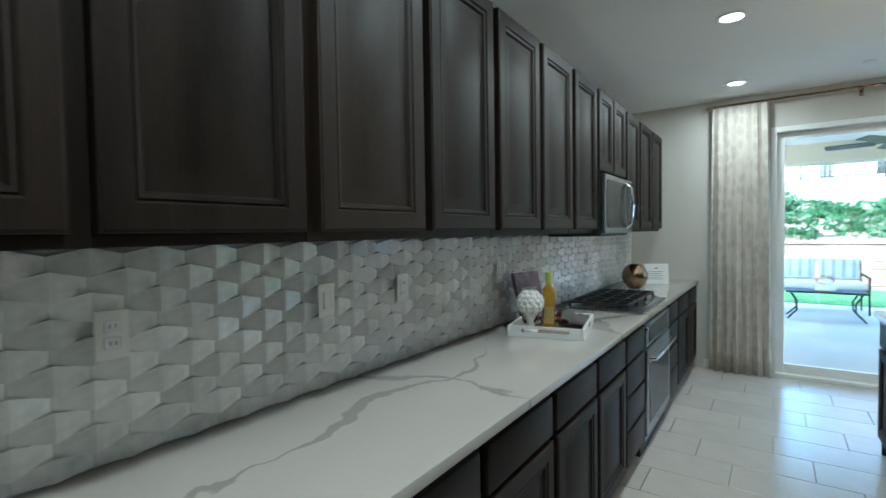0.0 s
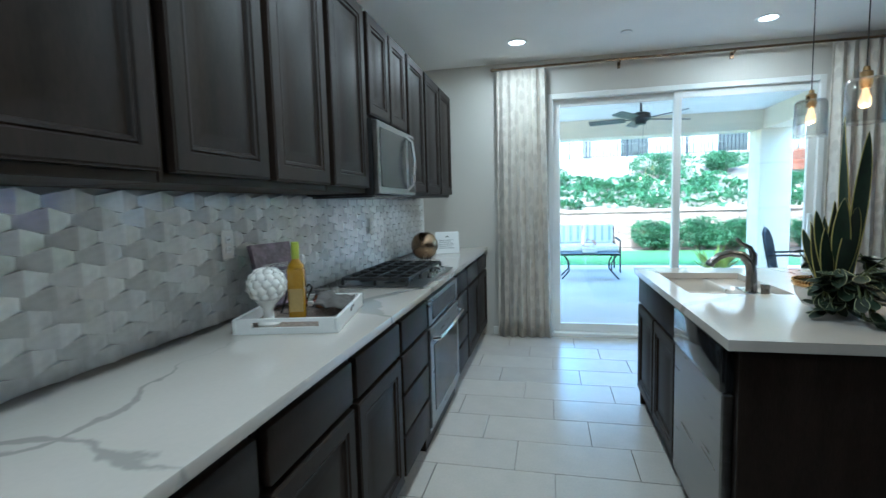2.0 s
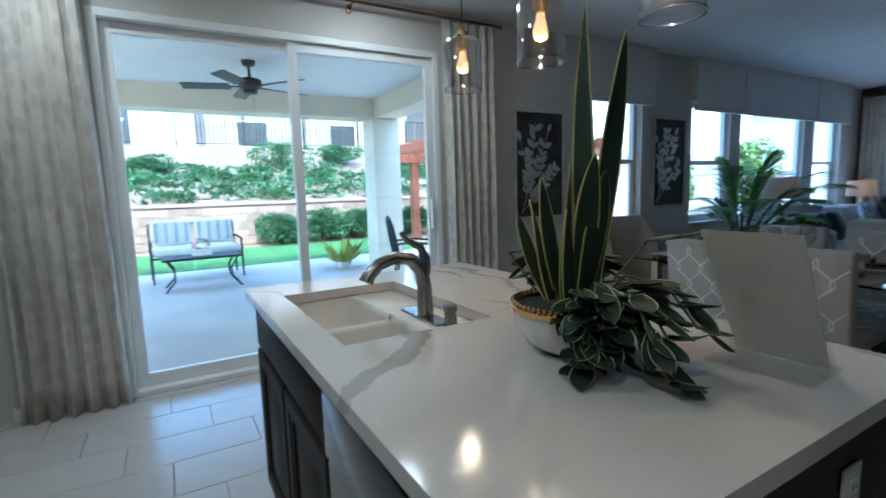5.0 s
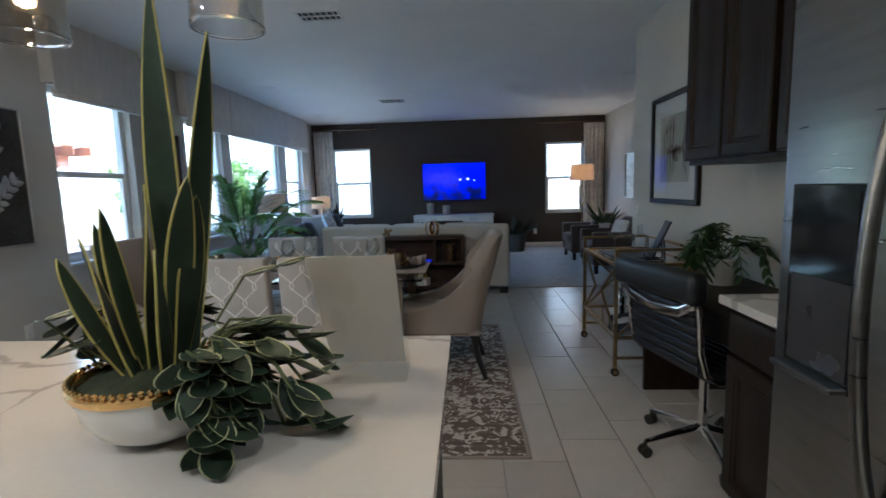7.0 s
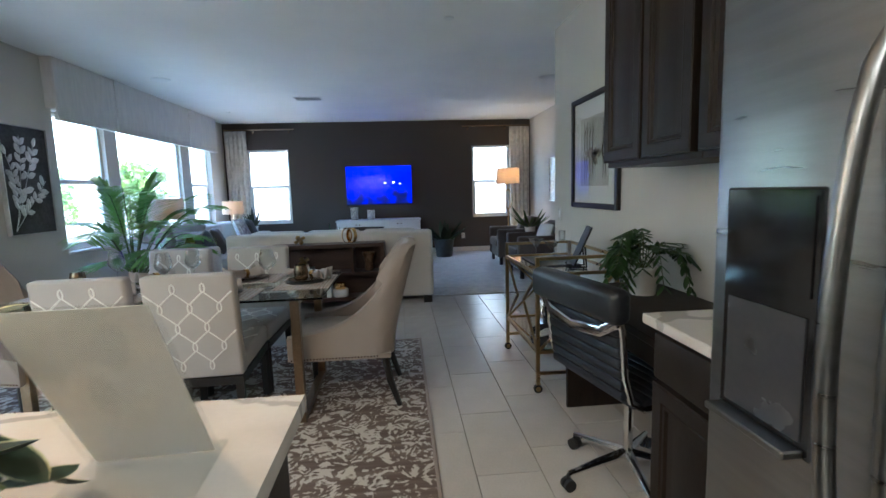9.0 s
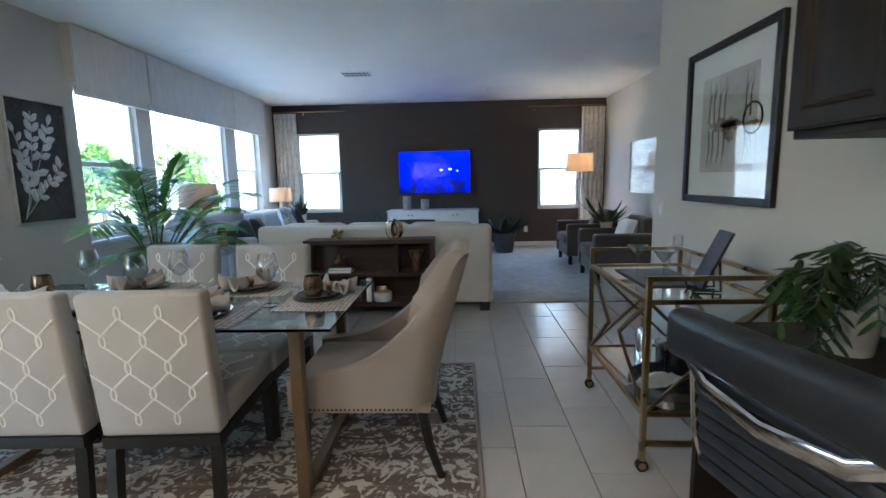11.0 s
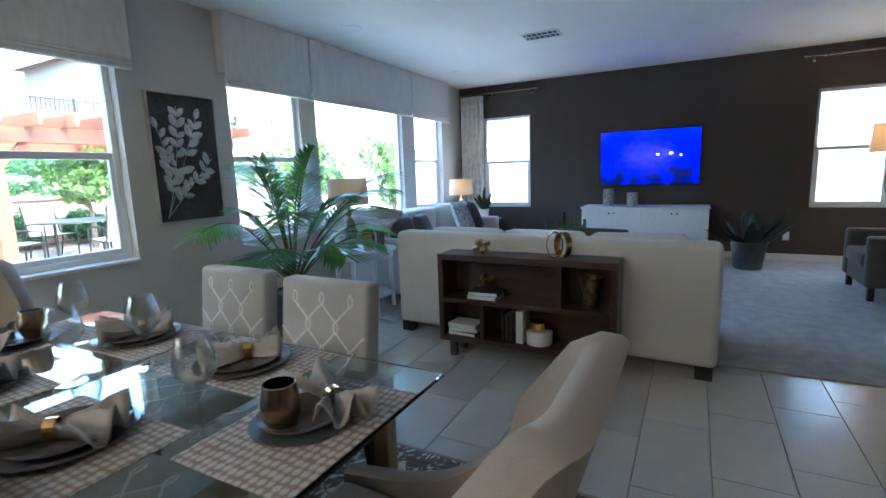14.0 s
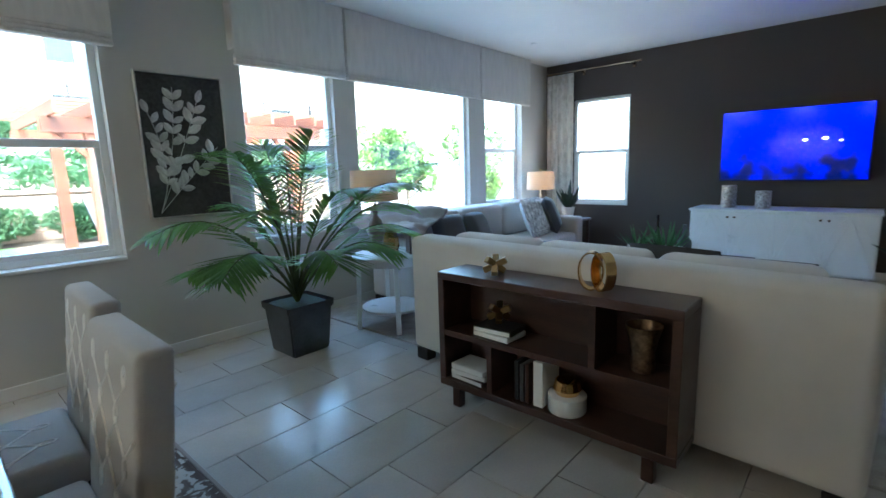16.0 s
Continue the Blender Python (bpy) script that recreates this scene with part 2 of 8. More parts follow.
def tube(bm, points, r, n=8):
    """A round tube through points."""
    pts = [Vector(p) for p in points]
    rings = []
    u = None
    for i, p in enumerate(pts):
        d = (pts[min(i + 1, len(pts) - 1)] - pts[max(i - 1, 0)]).normalized()
        if u is None:
            u = d.cross(Vector((0, 0, 1)) if abs(d.z) < 0.9 else Vector((1, 0, 0))).normalized()
        else:
            u = (u - d * u.dot(d)).normalized()
        v = d.cross(u)
        rr = r[i] if isinstance(r, (list, tuple)) else r
        rings.append([bm.verts.new(p + rr * (u * math.cos(2 * math.pi * k / n) + v * math.sin(2 * math.pi * k / n))) for k in range(n)])
    for a, b in zip(rings, rings[1:]):
        for k in range(n):
            bm.faces.new((a[k], a[(k + 1) % n], b[(k + 1) % n], b[k]))
    bm.faces.new(rings[0][::-1])
    bm.faces.new(rings[-1])


def finish(bm, name, mat, smooth=30):
    bmesh.ops.recalc_face_normals(bm, faces=bm.faces[:])
    me = bpy.data.meshes.new(name)
    bm.to_mesh(me)
    bm.free()
    for m in mat if isinstance(mat, (list, tuple)) else (mat,):
        me.materials.append(m)
    if smooth:
        me.set_sharp_from_angle(angle=radians(smooth))
        me.polygons.foreach_set("use_smooth", [True] * len(me.polygons))
    return me


def part(name, bm, mat, parent, label="", smooth=30):
    ob = new(name, finish(bm, name, mat, smooth))
    ob.parent = parent
    if label:
        ob["label"] = label
    return ob


def thing(name, label, category, at=None, group="", kind=""):
    """An empty at the thing's base, to hold its parts."""
    ob = new(name)
    if at is not None:
        ob.matrix_basis = at
    return tagged(ob, label, category, group, kind)


def single(name, bm, mat, label, category, at=None, group="", kind="", smooth=30):
    ob = new(name, finish(bm, name, mat, smooth))
    if at is not None:
        ob.matrix_basis = at
    return tagged(ob, label, category, group, kind)


def structure(name, bm, mat, label, category, smooth=0):
    return single(name, bm, mat, label, category, kind="structure", smooth=smooth)


def wall_with_holes(bm, axis, at, thick, a0, a1, z0, z1, holes):
    """A wall slab along one axis with rectangular openings (a0, a1, z0, z1). axis 'x' runs along x at y = at .. at + thick."""
    cuts = sorted({a0, a1, *(h[0] for h in holes), *(h[1] for h in holes)})
    for p, q in zip(cuts, cuts[1:]):
        spans = sorted((h[2], h[3]) for h in holes if h[0] <= p and h[1] >= q)
        low = z0
        pieces = []
        for s0, s1 in spans:
            if s0 > low:
                pieces.append((low, s0))
            low = s1
        if low < z1:
            pieces.append((low, z1))
        for s0, s1 in pieces:
            if axis == "x":
                box(bm, p, q, at, at + thick, s0, s1)
            else:
                box(bm, at, at + thick, p, q, s0, s1)

# ---- setting ----
CEIL = 2.74
NORTH, EAST, WEST = 7.9, 10.72, -1.225
SOUTH_NEAR, SOUTH_FAR = 2.94, 1.66
structure("floor", bm_box(-1.6, 6.5, -1.2, 8.06, -0.12, -0.012), material("grout", (0.33, 0.31, 0.28), 0.9, vary=0.1), "grey grout bed under the floor tiles", "floor")
# openings in the north wall
SL0, SL1, SLT = 0.066, 2.44, 2.41
W1 = (4.14, 5.06, 0.78, 2.24)
W2 = (5.98, 10.02, 0.78, 2.24)
bm = bmesh.new()
wall_with_holes(bm, "x", NORTH, 0.16, -1.4, EAST + 0.16, 0, CEIL + 0.02, [(SL0, SL1, -0.02, SLT), W1, W2])
structure("wall_north", bm, PAINT, "warm grey painted wall with windows and sliding door", "wall")
bm = bmesh.new()
WL = (6.64, 7.47, 0.72, 2.22)
WR = (2.10, 2.90, 0.72, 2.22)
wall_with_holes(bm, "y", EAST, 0.16, SOUTH_FAR - 0.16, NORTH, 0, CEIL + 0.02, [WL, WR])
structure("wall_east", bm, DARK_PAINT, "dark brown painted accent wall behind the television", "wall")
structure("wall_west", bm_box(WEST - 0.16, WEST, -1.2, NORTH, 0, CEIL + 0.02), PAINT, "warm grey painted kitchen wall", "wall")
structure("wall_south_dining", bm_box(0.66, 5.18, SOUTH_NEAR - 0.16, SOUTH_NEAR, 0, CEIL + 0.02), PAINT, "warm grey painted wall behind the desk", "wall")
structure("wall_return", bm_box(5.02, 5.18, SOUTH_FAR, SOUTH_NEAR - 0.16, 0, CEIL + 0.02), PAINT, "warm grey painted wall return", "wall")
structure("wall_south_living", bm_box(5.02, EAST + 0.16, SOUTH_FAR - 0.16, SOUTH_FAR, 0, CEIL + 0.02), PAINT, "warm grey painted living room wall", "wall")
structure("wall_hall_east", bm_box(0.66, 0.82, -1.2, SOUTH_NEAR - 0.16, 0, CEIL + 0.02), PAINT, "warm grey painted hall wall", "wall")
structure("wall_hall_south", bm_box(-1.4, 0.82, -1.36, -1.2, 0, CEIL + 0.02), PAINT, "warm grey painted hall wall", "wall")
structure("ceiling", bm_box(-1.4, EAST + 0.16, -1.36, 8.06, CEIL, CEIL + 0.16), CEILING, "white textured plaster ceiling", "ceiling")
for x0, x1, nm in ((-0.5, SL0 - 0.06, "baseboard_1"), (SL1 + 0.06, EAST - 0.02, "baseboard_2")):
    structure(nm, bm_box(x0, x1, NORTH - 0.014, NORTH - 0.001, 0, 0.085, bevel=0.003), TRIM, "white painted baseboard", "baseboard")
structure("baseboard_3", bm_box(EAST - 0.014, EAST - 0.001, SOUTH_FAR + 0.02, NORTH - 0.02, 0, 0.1, bevel=0.003), TRIM, "white painted baseboard", "baseboard")
structure("baseboard_4", bm_box(5.2, EAST - 0.02, SOUTH_FAR + 0.001, SOUTH_FAR + 0.014, 0, 0.1, bevel=0.003), TRIM, "white painted baseboard", "baseboard")
structure("baseboard_5", bm_box(3.4, 5.18, SOUTH_NEAR + 0.001, SOUTH_NEAR + 0.014, 0, 0.085, bevel=0.003), TRIM, "white painted baseboard", "baseboard")


def sash_window(name, axis, a0, a1, z0, z1, at, depth_dir, rail=None, label="white vinyl double-hung window in a deep reveal"):
    """A vinyl window in the plane a0..a1; rail: the height of the meeting rail."""
    w = thing(name, label, "window", kind="structure")

    def b(bm, p0, p1, s0, s1, d0, d1):
        lo, hi = sorted((at + depth_dir * d0, at + depth_dir * d1))
        if axis == "x":
            box(bm, p0, p1, lo, hi, s0, s1, bevel=0.004)
        else:
            box(bm, lo, hi, p0, p1, s0, s1, bevel=0.004)
    f = 0.045
    for nm, q in (("jamb", (a0, a0 + f, z0, z1)), ("jamb", (a1 - f, a1, z0, z1)), ("head", (a0 + f, a1 - f, z1 - f, z1)), ("sill_frame", (a0 + f, a1 - f, z0, z0 + f))):
        bm = bmesh.new()
        b(bm, *q, 0.0, 0.07)
        part(nm, bm, VINYL, w)
    if rail:
        bm = bmesh.new()
        b(bm, a0 + f, a1 - f, rail - 0.025, rail + 0.025, 0.005, 0.05)
        part("meeting_rail", bm, VINYL, w)
        bm = bmesh.new()
        for q in ((a0 + f, a0 + f + 0.03, z0 + f, rail - 0.025), (a1 - f - 0.03, a1 - f, z0 + f, rail - 0.025), (a0 + f + 0.03, a1 - f - 0.03, z0 + f, z0 + f + 0.035)):
            b(bm, *q, 0.005, 0.035)
        part("lower_sash", bm, VINYL, w)
        spans = ((z0 + f, rail - 0.025), (rail + 0.025, z1 - f))
    else:
        spans = ((z0 + f, z1 - f),)
    for s0, s1 in spans:
        bm = bmesh.new()
        b(bm, a0 + f, a1 - f, s0, s1, 0.038, 0.042)
        p = part("pane", bm, WINDOW_GLASS, w, smooth=0)
        p.visible_shadow = False
    return w


sash_window("window_1", "x", *W1, NORTH + 0.08, 1, 1.53)
sash_window("window_2", "x", W2[0], 6.87, W2[2], W2[3], NORTH + 0.08, 1, 1.52)
sash_window("window_3", "x", 7.12, 8.87, W2[2], W2[3], NORTH + 0.08, 1, None, "large fixed picture window in white vinyl")
sash_window("window_4", "x", 9.2, W2[1], W2[2], W2[3], NORTH + 0.08, 1, 1.52)
sash_window("window_5", "y", *WL, EAST + 0.06, 1, 1.475)
sash_window("window_6", "y", *WR, EAST + 0.06, 1, 1.475)
for i, (m0, m1) in enumerate(((6.87, 7.12), (8.87, 9.2))):
    structure("wall_pier_%d" % (i + 1), bm_box(m0, m1, NORTH + 0.03, NORTH + 0.16, W2[2], W2[3]), PAINT, "painted pier between window units", "wall")
for i, (a0, a1) in enumerate((W1[:2], W2[:2])):
    structure("window_sill_%d" % (i + 1), bm_box(a0 - 0.0, a1 + 0.0, NORTH - 0.02, NORTH + 0.079, 0.755, 0.779, bevel=0.004), TRIM, "white painted window sill", "sill")

# sliding glass door
d = thing("door_1", "white framed sliding glass patio door, closed", "sliding door", kind="structure")
for nm, q in (("jamb", (SL0, SL0 + 0.05, 0.0, SLT)), ("jamb", (SL1 - 0.05, SL1, 0.0, SLT)), ("head", (SL0 + 0.05, SL1 - 0.05, SLT - 0.05, SLT)), ("track", (SL0 + 0.05, SL1 - 0.05, 0.0, 0.035))):
    part(nm, bm_box(q[0], q[1], NORTH - 0.006, NORTH + 0.12, q[2], q[3], bevel=0.004), VINYL, d)
for k, (a0, a1, y) in enumerate(((SL0 + 0.05, 1.29, NORTH + 0.07), (1.22, SL1 - 0.05, NORTH + 0.025))):
    s = thing("panel", "sliding glass panel in a white frame", "")
    s.parent = d
    del s["label"]
    for nm, q in (("stile", (a0, a0 + 0.065, 0.036, SLT - 0.05)), ("stile", (a1 - 0.065, a1, 0.036, SLT - 0.05)), ("top_rail", (a0 + 0.065, a1 - 0.065, SLT - 0.12, SLT - 0.05)), ("bottom_rail", (a0 + 0.065, a1 - 0.065, 0.036, 0.12))):
        part(nm, bm_box(q[0], q[1], y, y + 0.04, q[2], q[3], bevel=0.004), VINYL, s)
    p = part("pane", bm_box(a0 + 0.065, a1 - 0.065, y + 0.018, y + 0.022, 0.12, SLT - 0.12), WINDOW_GLASS, s, smooth=0)
    p.visible_shadow = False
bm = bmesh.new()
box(bm, SL1 - 0.105, SL1 - 0.075, NORTH - 0.02, NORTH + 0.02, 0.95, 1.2, bevel=0.006)
part("door_handle", bm, VINYL, d)

# carpet of the living room
bm = bmesh.new()
box(bm, 6.5, EAST, SOUTH_FAR, NORTH, -0.12, 0.012, bevel=0.006)
structure("carpet", bm, material("grey_carpet", (0.34, 0.31, 0.28), 0.95, vary=0.28, scale=9, fine=140, bump=1.0, sheen=0.3, detail_mix=0.5), "thick light grey cut-pile carpet", "carpet")

# ---- kitchen ----
def quartz():
    m = material("veined_quartz", QUARTZ_BASE, 0.12, vary=0.03, scale=3, bump=0.0, coat=0.2)
    nt = m.node_tree
    L = nt.links.new
    b = nt.nodes["Principled BSDF"]
    old = b.inputs["Base Color"].links[0].from_socket
    co = nt.nodes.new("ShaderNodeTexCoord")
    warp = nt.nodes.new("ShaderNodeTexNoise")
    warp.inputs["Scale"].default_value, warp.inputs["Detail"].default_value = 2.2, 6
    L(co.outputs["Object"], warp.inputs["Vector"])
    add = nt.nodes.new("ShaderNodeMixRGB")
    add.blend_type, add.inputs[0].default_value = "LINEAR_LIGHT", 0.22
    L(co.outputs["Object"], add.inputs[1])
    L(warp.outputs["Color"], add.inputs[2])
    mp = nt.nodes.new("ShaderNodeMapping")
    mp.inputs["Rotation"].default_value = (0, 0, 0.5)
    mp.inputs["Scale"].default_value = (1.25, 0.85, 0.5)
    L(add.outputs[0], mp.inputs["Vector"])
    vo = nt.nodes.new("ShaderNodeTexVoronoi")
    vo.feature = "DISTANCE_TO_EDGE"
    vo.inputs["Scale"].default_value = 1.0
    L(mp.outputs[0], vo.inputs["Vector"])
    gate = nt.nodes.new("ShaderNodeTexNoise")
    gate.inputs["Scale"].default_value = 1.6
    L(co.outputs["Object"], gate.inputs["Vector"])
    wide = nt.nodes.new("ShaderNodeMapRange")
    wide.inputs["From Min"].default_value, wide.inputs["From Max"].default_value = 0.41, 0.70
    wide.inputs["To Min"].default_value, wide.inputs["To Max"].default_value = 0.0, 0.034
    L(gate.outputs["Fac"], wide.inputs["Value"])
    cmp_ = nt.nodes.new("ShaderNodeMath")
    cmp_.operation = "SUBTRACT"
    L(wide.outputs[0], cmp_.inputs[0])
    L(vo.outputs["Distance"], cmp_.inputs[1])
    edge = nt.nodes.new("ShaderNodeMapRange")
    edge.inputs["From Min"].default_value, edge.inputs["From Max"].default_value = -0.004, 0.003
    edge.inputs["To Max"].default_value = 0.8
    L(cmp_.outputs[0], edge.inputs["Value"])
    mix = nt.nodes.new("ShaderNodeMix")
    mix.data_type = "RGBA"
    L(edge.outputs[0], mix.inputs["Factor"])
    L(old, mix.inputs["A"])
    mix.inputs["B"].default_value = (0.30, 0.285, 0.26, 1)
    L(mix.outputs["Result"], b.inputs["Base Color"])
    return m


QUARTZ = quartz()


def door_panel(bm, w, h, raised=True):
    """A frame-and-panel door in the plane x = 0, facing +x, from (0, 0) to (w, h) along y and z: moulded from one slab."""
    box(bm, -0.012, 0.02, 0, w, 0, h)
    f = max(bm.faces, key=lambda q: q.calc_center_median().x)
    bmesh.ops.recalc_face_normals(bm, faces=bm.faces[:])
    for thick, depth in ((0.004, 0.0), (0.004, 0.003), (0.046, 0.0), (0.005, -0.006), (0.004, 0.003), (0.008, -0.002), (0.006, -0.009), (0.028, 0.001), (0.014, 0.004)):
        bmesh.ops.inset_region(bm, faces=[f], thickness=thick, depth=depth, use_even_offset=True)
    return bm


def slab_drawer(bm, w, h):
    box(bm, -0.012, 0.02, 0, w, 0, h, bevel=0.007, seg=2)
    return bm


def cabinet(name, label, y0, y1, xb, xf, z0, z1, fronts, toe=0.0, flip=None, group="kitchen cabinets"):
    """A cabinet unit whose fronts face +x at xf. fronts: (kind, y0, y1, z0, z1)."""
    c = thing(name, label, "cabinet", group=group, at=flip)
    bm = bmesh.new()
    if toe:
        box(bm, xb, xf - 0.075, y0, y1, z0, z0 + toe)
        box(bm, xb, xf - 0.013, y0, y1, z0 + toe, z1)
    else:
        box(bm, xb, xf - 0.013, y0, y1, z0, z1, bevel=0.002)
    part("body", bm, ESPRESSO, c)
    for kind, a0, a1, s0, s1 in fronts:
        bm = bmesh.new()
        (door_panel if kind == "door" else slab_drawer)(bm, a1 - a0, s1 - s0)
        o = part("door" if kind == "door" else "drawer_front", bm, ESPRESSO, c)
        o.location = (xf, a0, s0)
    return c


UF, UB, UZ, UT = -0.862, WEST + 0.002, 1.432, 2.385
UPPERS = [(0.25, 1.175), (1.18, 2.125), (2.13, 3.075), (3.08, 4.025), (4.03, 4.94), (4.945, 5.395)]
for y0, y1 in UPPERS:
    n = 2 if y1 - y0 > 0.6 else 1
    w = (y1 - y0) / n
    cabinet("wall_cabinet", "dark espresso wooden wall cabinet with raised-panel doors", y0, y1, UB, UF, UZ, UT,
            [("door", y0 + i * w + 0.02, y0 + (i + 1) * w - 0.02, UZ + 0.025, UT - 0.02) for i in range(n)])
cabinet("wall_cabinet", "short espresso wall cabinet above the microwave", 5.40, 6.115, UB, UF, 1.825, UT, [("door", 5.42, 5.75, 1.845, UT - 0.02), ("door", 5.77, 6.095, 1.845, UT - 0.02)])
cabinet("wall_cabinet", "narrow dark espresso wall cabinet beside the microwave", 6.12, 6.57, UB, UF, UZ, UT, [("door", 6.14, 6.55, UZ + 0.025, UT - 0.02)])
cabinet("wall_cabinet", "dark espresso wall cabinet by the window wall", 6.575, 7.56, UB, UF, UZ, UT, [("door", 6.595, 7.05, UZ + 0.025, UT - 0.02), ("door", 7.085, 7.54, UZ + 0.025, UT - 0.02)])

BF, BT = -0.585, 0.88
ROW = (0.12, 0.86)


def drawers(y0, y1, hs):
    z = ROW[1]
    out = []
    for h in hs:
        out.append(("drawer", y0 + 0.015, y1 - 0.015, z - h + 0.008, z - 0.008))
        z -= h
    return out


BASES = [(-0.6, 0.35, "door"), (0.36, 1.30, "door"), (1.31, 2.25, "door"), (2.26, 2.89, "door"), (2.90, 3.41, "door"), (3.42, 3.93, "door"), (3.94, 4.455, "door"), (4.46, 4.965, "door"), (4.97, 5.445, "stack"), (6.285, 6.70, "stack"), (6.71, 7.885, "pair")]
for y0, y1, kind in BASES:
    if kind == "stack":
        fr = drawers(y0, y1, (0.16, 0.19, 0.19, 0.20))
    elif kind == "pair" or y1 - y0 > 0.75:
        mid = (y0 + y1) / 2
        fr = drawers(y0, mid, (0.16,)) + drawers(mid, y1, (0.16,)) + [("door", y0 + 0.015, mid - 0.008, 0.125, 0.69), ("door", mid + 0.008, y1 - 0.015, 0.125, 0.69)]
    else:
        fr = drawers(y0, y1, (0.16,)) + [("door", y0 + 0.015, y1 - 0.015, 0.125, 0.69)]
    cabinet("base_cabinet", "dark espresso base cabinet with four drawers" if kind == "stack" else "dark espresso base cabinet with drawer over door", y0, y1, WEST + 0.005, BF, 0.0, BT, fr, toe=0.11)
single("kitchen_worktop", bm_box(WEST + 0.012, -0.55, -0.6, 7.895, 0.881, 0.915, bevel=0.004, seg=2), QUARTZ, "long white quartz worktop with grey veins", "worktop")

# oven under the cooktop
o = thing("wall_oven", "stainless steel under-counter oven with a black glass door", "oven")
part("body", bm_box(WEST + 0.02, BF - 0.015, 5.45, 6.28, 0.0, 0.875), ESPRESSO_END, o)
part("control_panel", bm_box(BF - 0.014, BF + 0.02, 5.46, 6.27, 0.70, 0.85, bevel=0.004), STEEL, o)
part("display", bm_box(BF + 0.021, BF + 0.024, 5.54, 6.19, 0.725, 0.825), DARK_PANE, o)
part("oven_door", bm_box(BF - 0.014, BF + 0.025, 5.46, 6.27, 0.13, 0.69, bevel=0.006), STEEL, o)
part("oven_window", bm_box(BF + 0.0255, BF + 0.028, 5.54, 6.19, 0.20, 0.58), DARK_PANE, o)
bm = bmesh.new()
tube(bm, [(BF + 0.03, 5.50, 0.63), (BF + 0.065, 5.51, 0.63), (BF + 0.07, 5.62, 0.63), (BF + 0.07, 6.08, 0.63), (BF + 0.065, 6.22, 0.63), (BF + 0.03, 6.23, 0.63)], 0.012, 10)
part("oven_handle", bm, CHROME, o)
part("kick_plate", bm_box(BF - 0.014, BF + 0.012, 5.46, 6.27, 0.10, 0.125), STEEL, o)

# microwave
mw = thing("microwave", "stainless steel over-range microwave with a curved handle", "microwave")
MF = -0.80
part("body", bm_box(UB, MF - 0.03, 5.405, 6.11, 1.42, 1.82), BLACK, mw)
part("front", bm_box(MF - 0.03, MF, 5.41, 6.105, 1.43, 1.815, bevel=0.005), STEEL, mw)
part("window", bm_box(MF + 0.001, MF + 0.004, 5.445, 5.90, 1.465, 1.78), DARK_PANE, mw)
part("control_panel", bm_box(MF + 0.001, MF + 0.004, 5.965, 6.085, 1.45, 1.795), DARK_PANE, mw)
bm = bmesh.new()
tube(bm, [(MF + 0.002, 5.93, 1.465), (MF + 0.035, 5.93, 1.495), (MF + 0.05, 5.93, 1.625), (MF + 0.035, 5.93, 1.755), (MF + 0.002, 5.93, 1.785)], 0.012, 10)
part("handle", bm, CHROME, mw)
part("vent_grille", bm_box(UB + 0.03, MF - 0.04, 5.42, 6.09, 1.41, 1.419), DARK_STEEL, mw)

# island
IX0, IX1, IY0, IY1 = 0.616, 1.640, 4.622, 6.338
bm = bmesh.new()
SX0, SX1, SY0, SY1 = 0.716, 1.155, 5.42, 6.10
for q in ((IX0, SX0, IY0, IY1), (SX1, IX1, IY0, IY1), (SX0, SX1, IY0, SY0), (SX0, SX1, SY1, IY1)):
    box(bm, *q, 0.881, 0.915)
bmesh.ops.remove_doubles(bm, verts=bm.verts[:], dist=0.0005)
single("island_worktop", bm, QUARTZ, "white quartz island worktop with grey veins", "worktop", smooth=0)
isl = thing("kitchen_island", "dark espresso kitchen island with panelled doors", "island")
bm = bmesh.new()
box(bm, 0.672, SX0 - 0.035, 4.68, 6.29, 0.1, 0.88)
box(bm, SX1 + 0.04, 1.33, 4.68, 6.29, 0.1, 0.88)
box(bm, SX0 - 0.035, SX1 + 0.04, 4.68, SY0 - 0.04, 0.1, 0.88)
box(bm, SX0 - 0.035, SX1 + 0.04, SY1 + 0.04, 6.29, 0.1, 0.88)
box(bm, SX0 - 0.035, SX1 + 0.04, SY0 - 0.04, SY1 + 0.04, 0.1, 0.6)
box(bm, 0.73, 1.31, 4.71, 6.27, 0.0, 0.1)
part("body", bm, ESPRESSO_END, isl)
part("end_panel", bm_box(0.662, 1.61, 4.655, 4.679, 0.0, 0.88, bevel=0.003), ESPRESSO_END, isl)
part("end_panel", bm_box(0.662, 1.61, 6.291, 6.315, 0.0, 0.88, bevel=0.003), ESPRESSO_END, isl)
part("back_panel", bm_box(1.331, 1.35, 4.68, 6.29, 0.0, 0.88), ESPRESSO_END, isl)
for kind, a0, a1, s0, s1 in (("drawer", 5.36, 6.28, 0.70, 0.86), ("door", 5.36, 5.81, 0.125, 0.685), ("door", 5.83, 6.28, 0.125, 0.685)):
    bm = bmesh.new()
    (door_panel if kind == "door" else slab_drawer)(bm, a1 - a0, s1 - s0)
    bmesh.ops.rotate(bm, verts=bm.verts[:], cent=(0, 0, 0), matrix=Matrix.Rotation(math.pi, 3, "Z"))
    p = part("door" if kind == "door" else "drawer_front", bm, ESPRESSO, isl)
    p.location = (0.66, a1, s0)
dw = thing("dishwasher", "stainless steel dishwasher with a black control strip", "dishwasher")
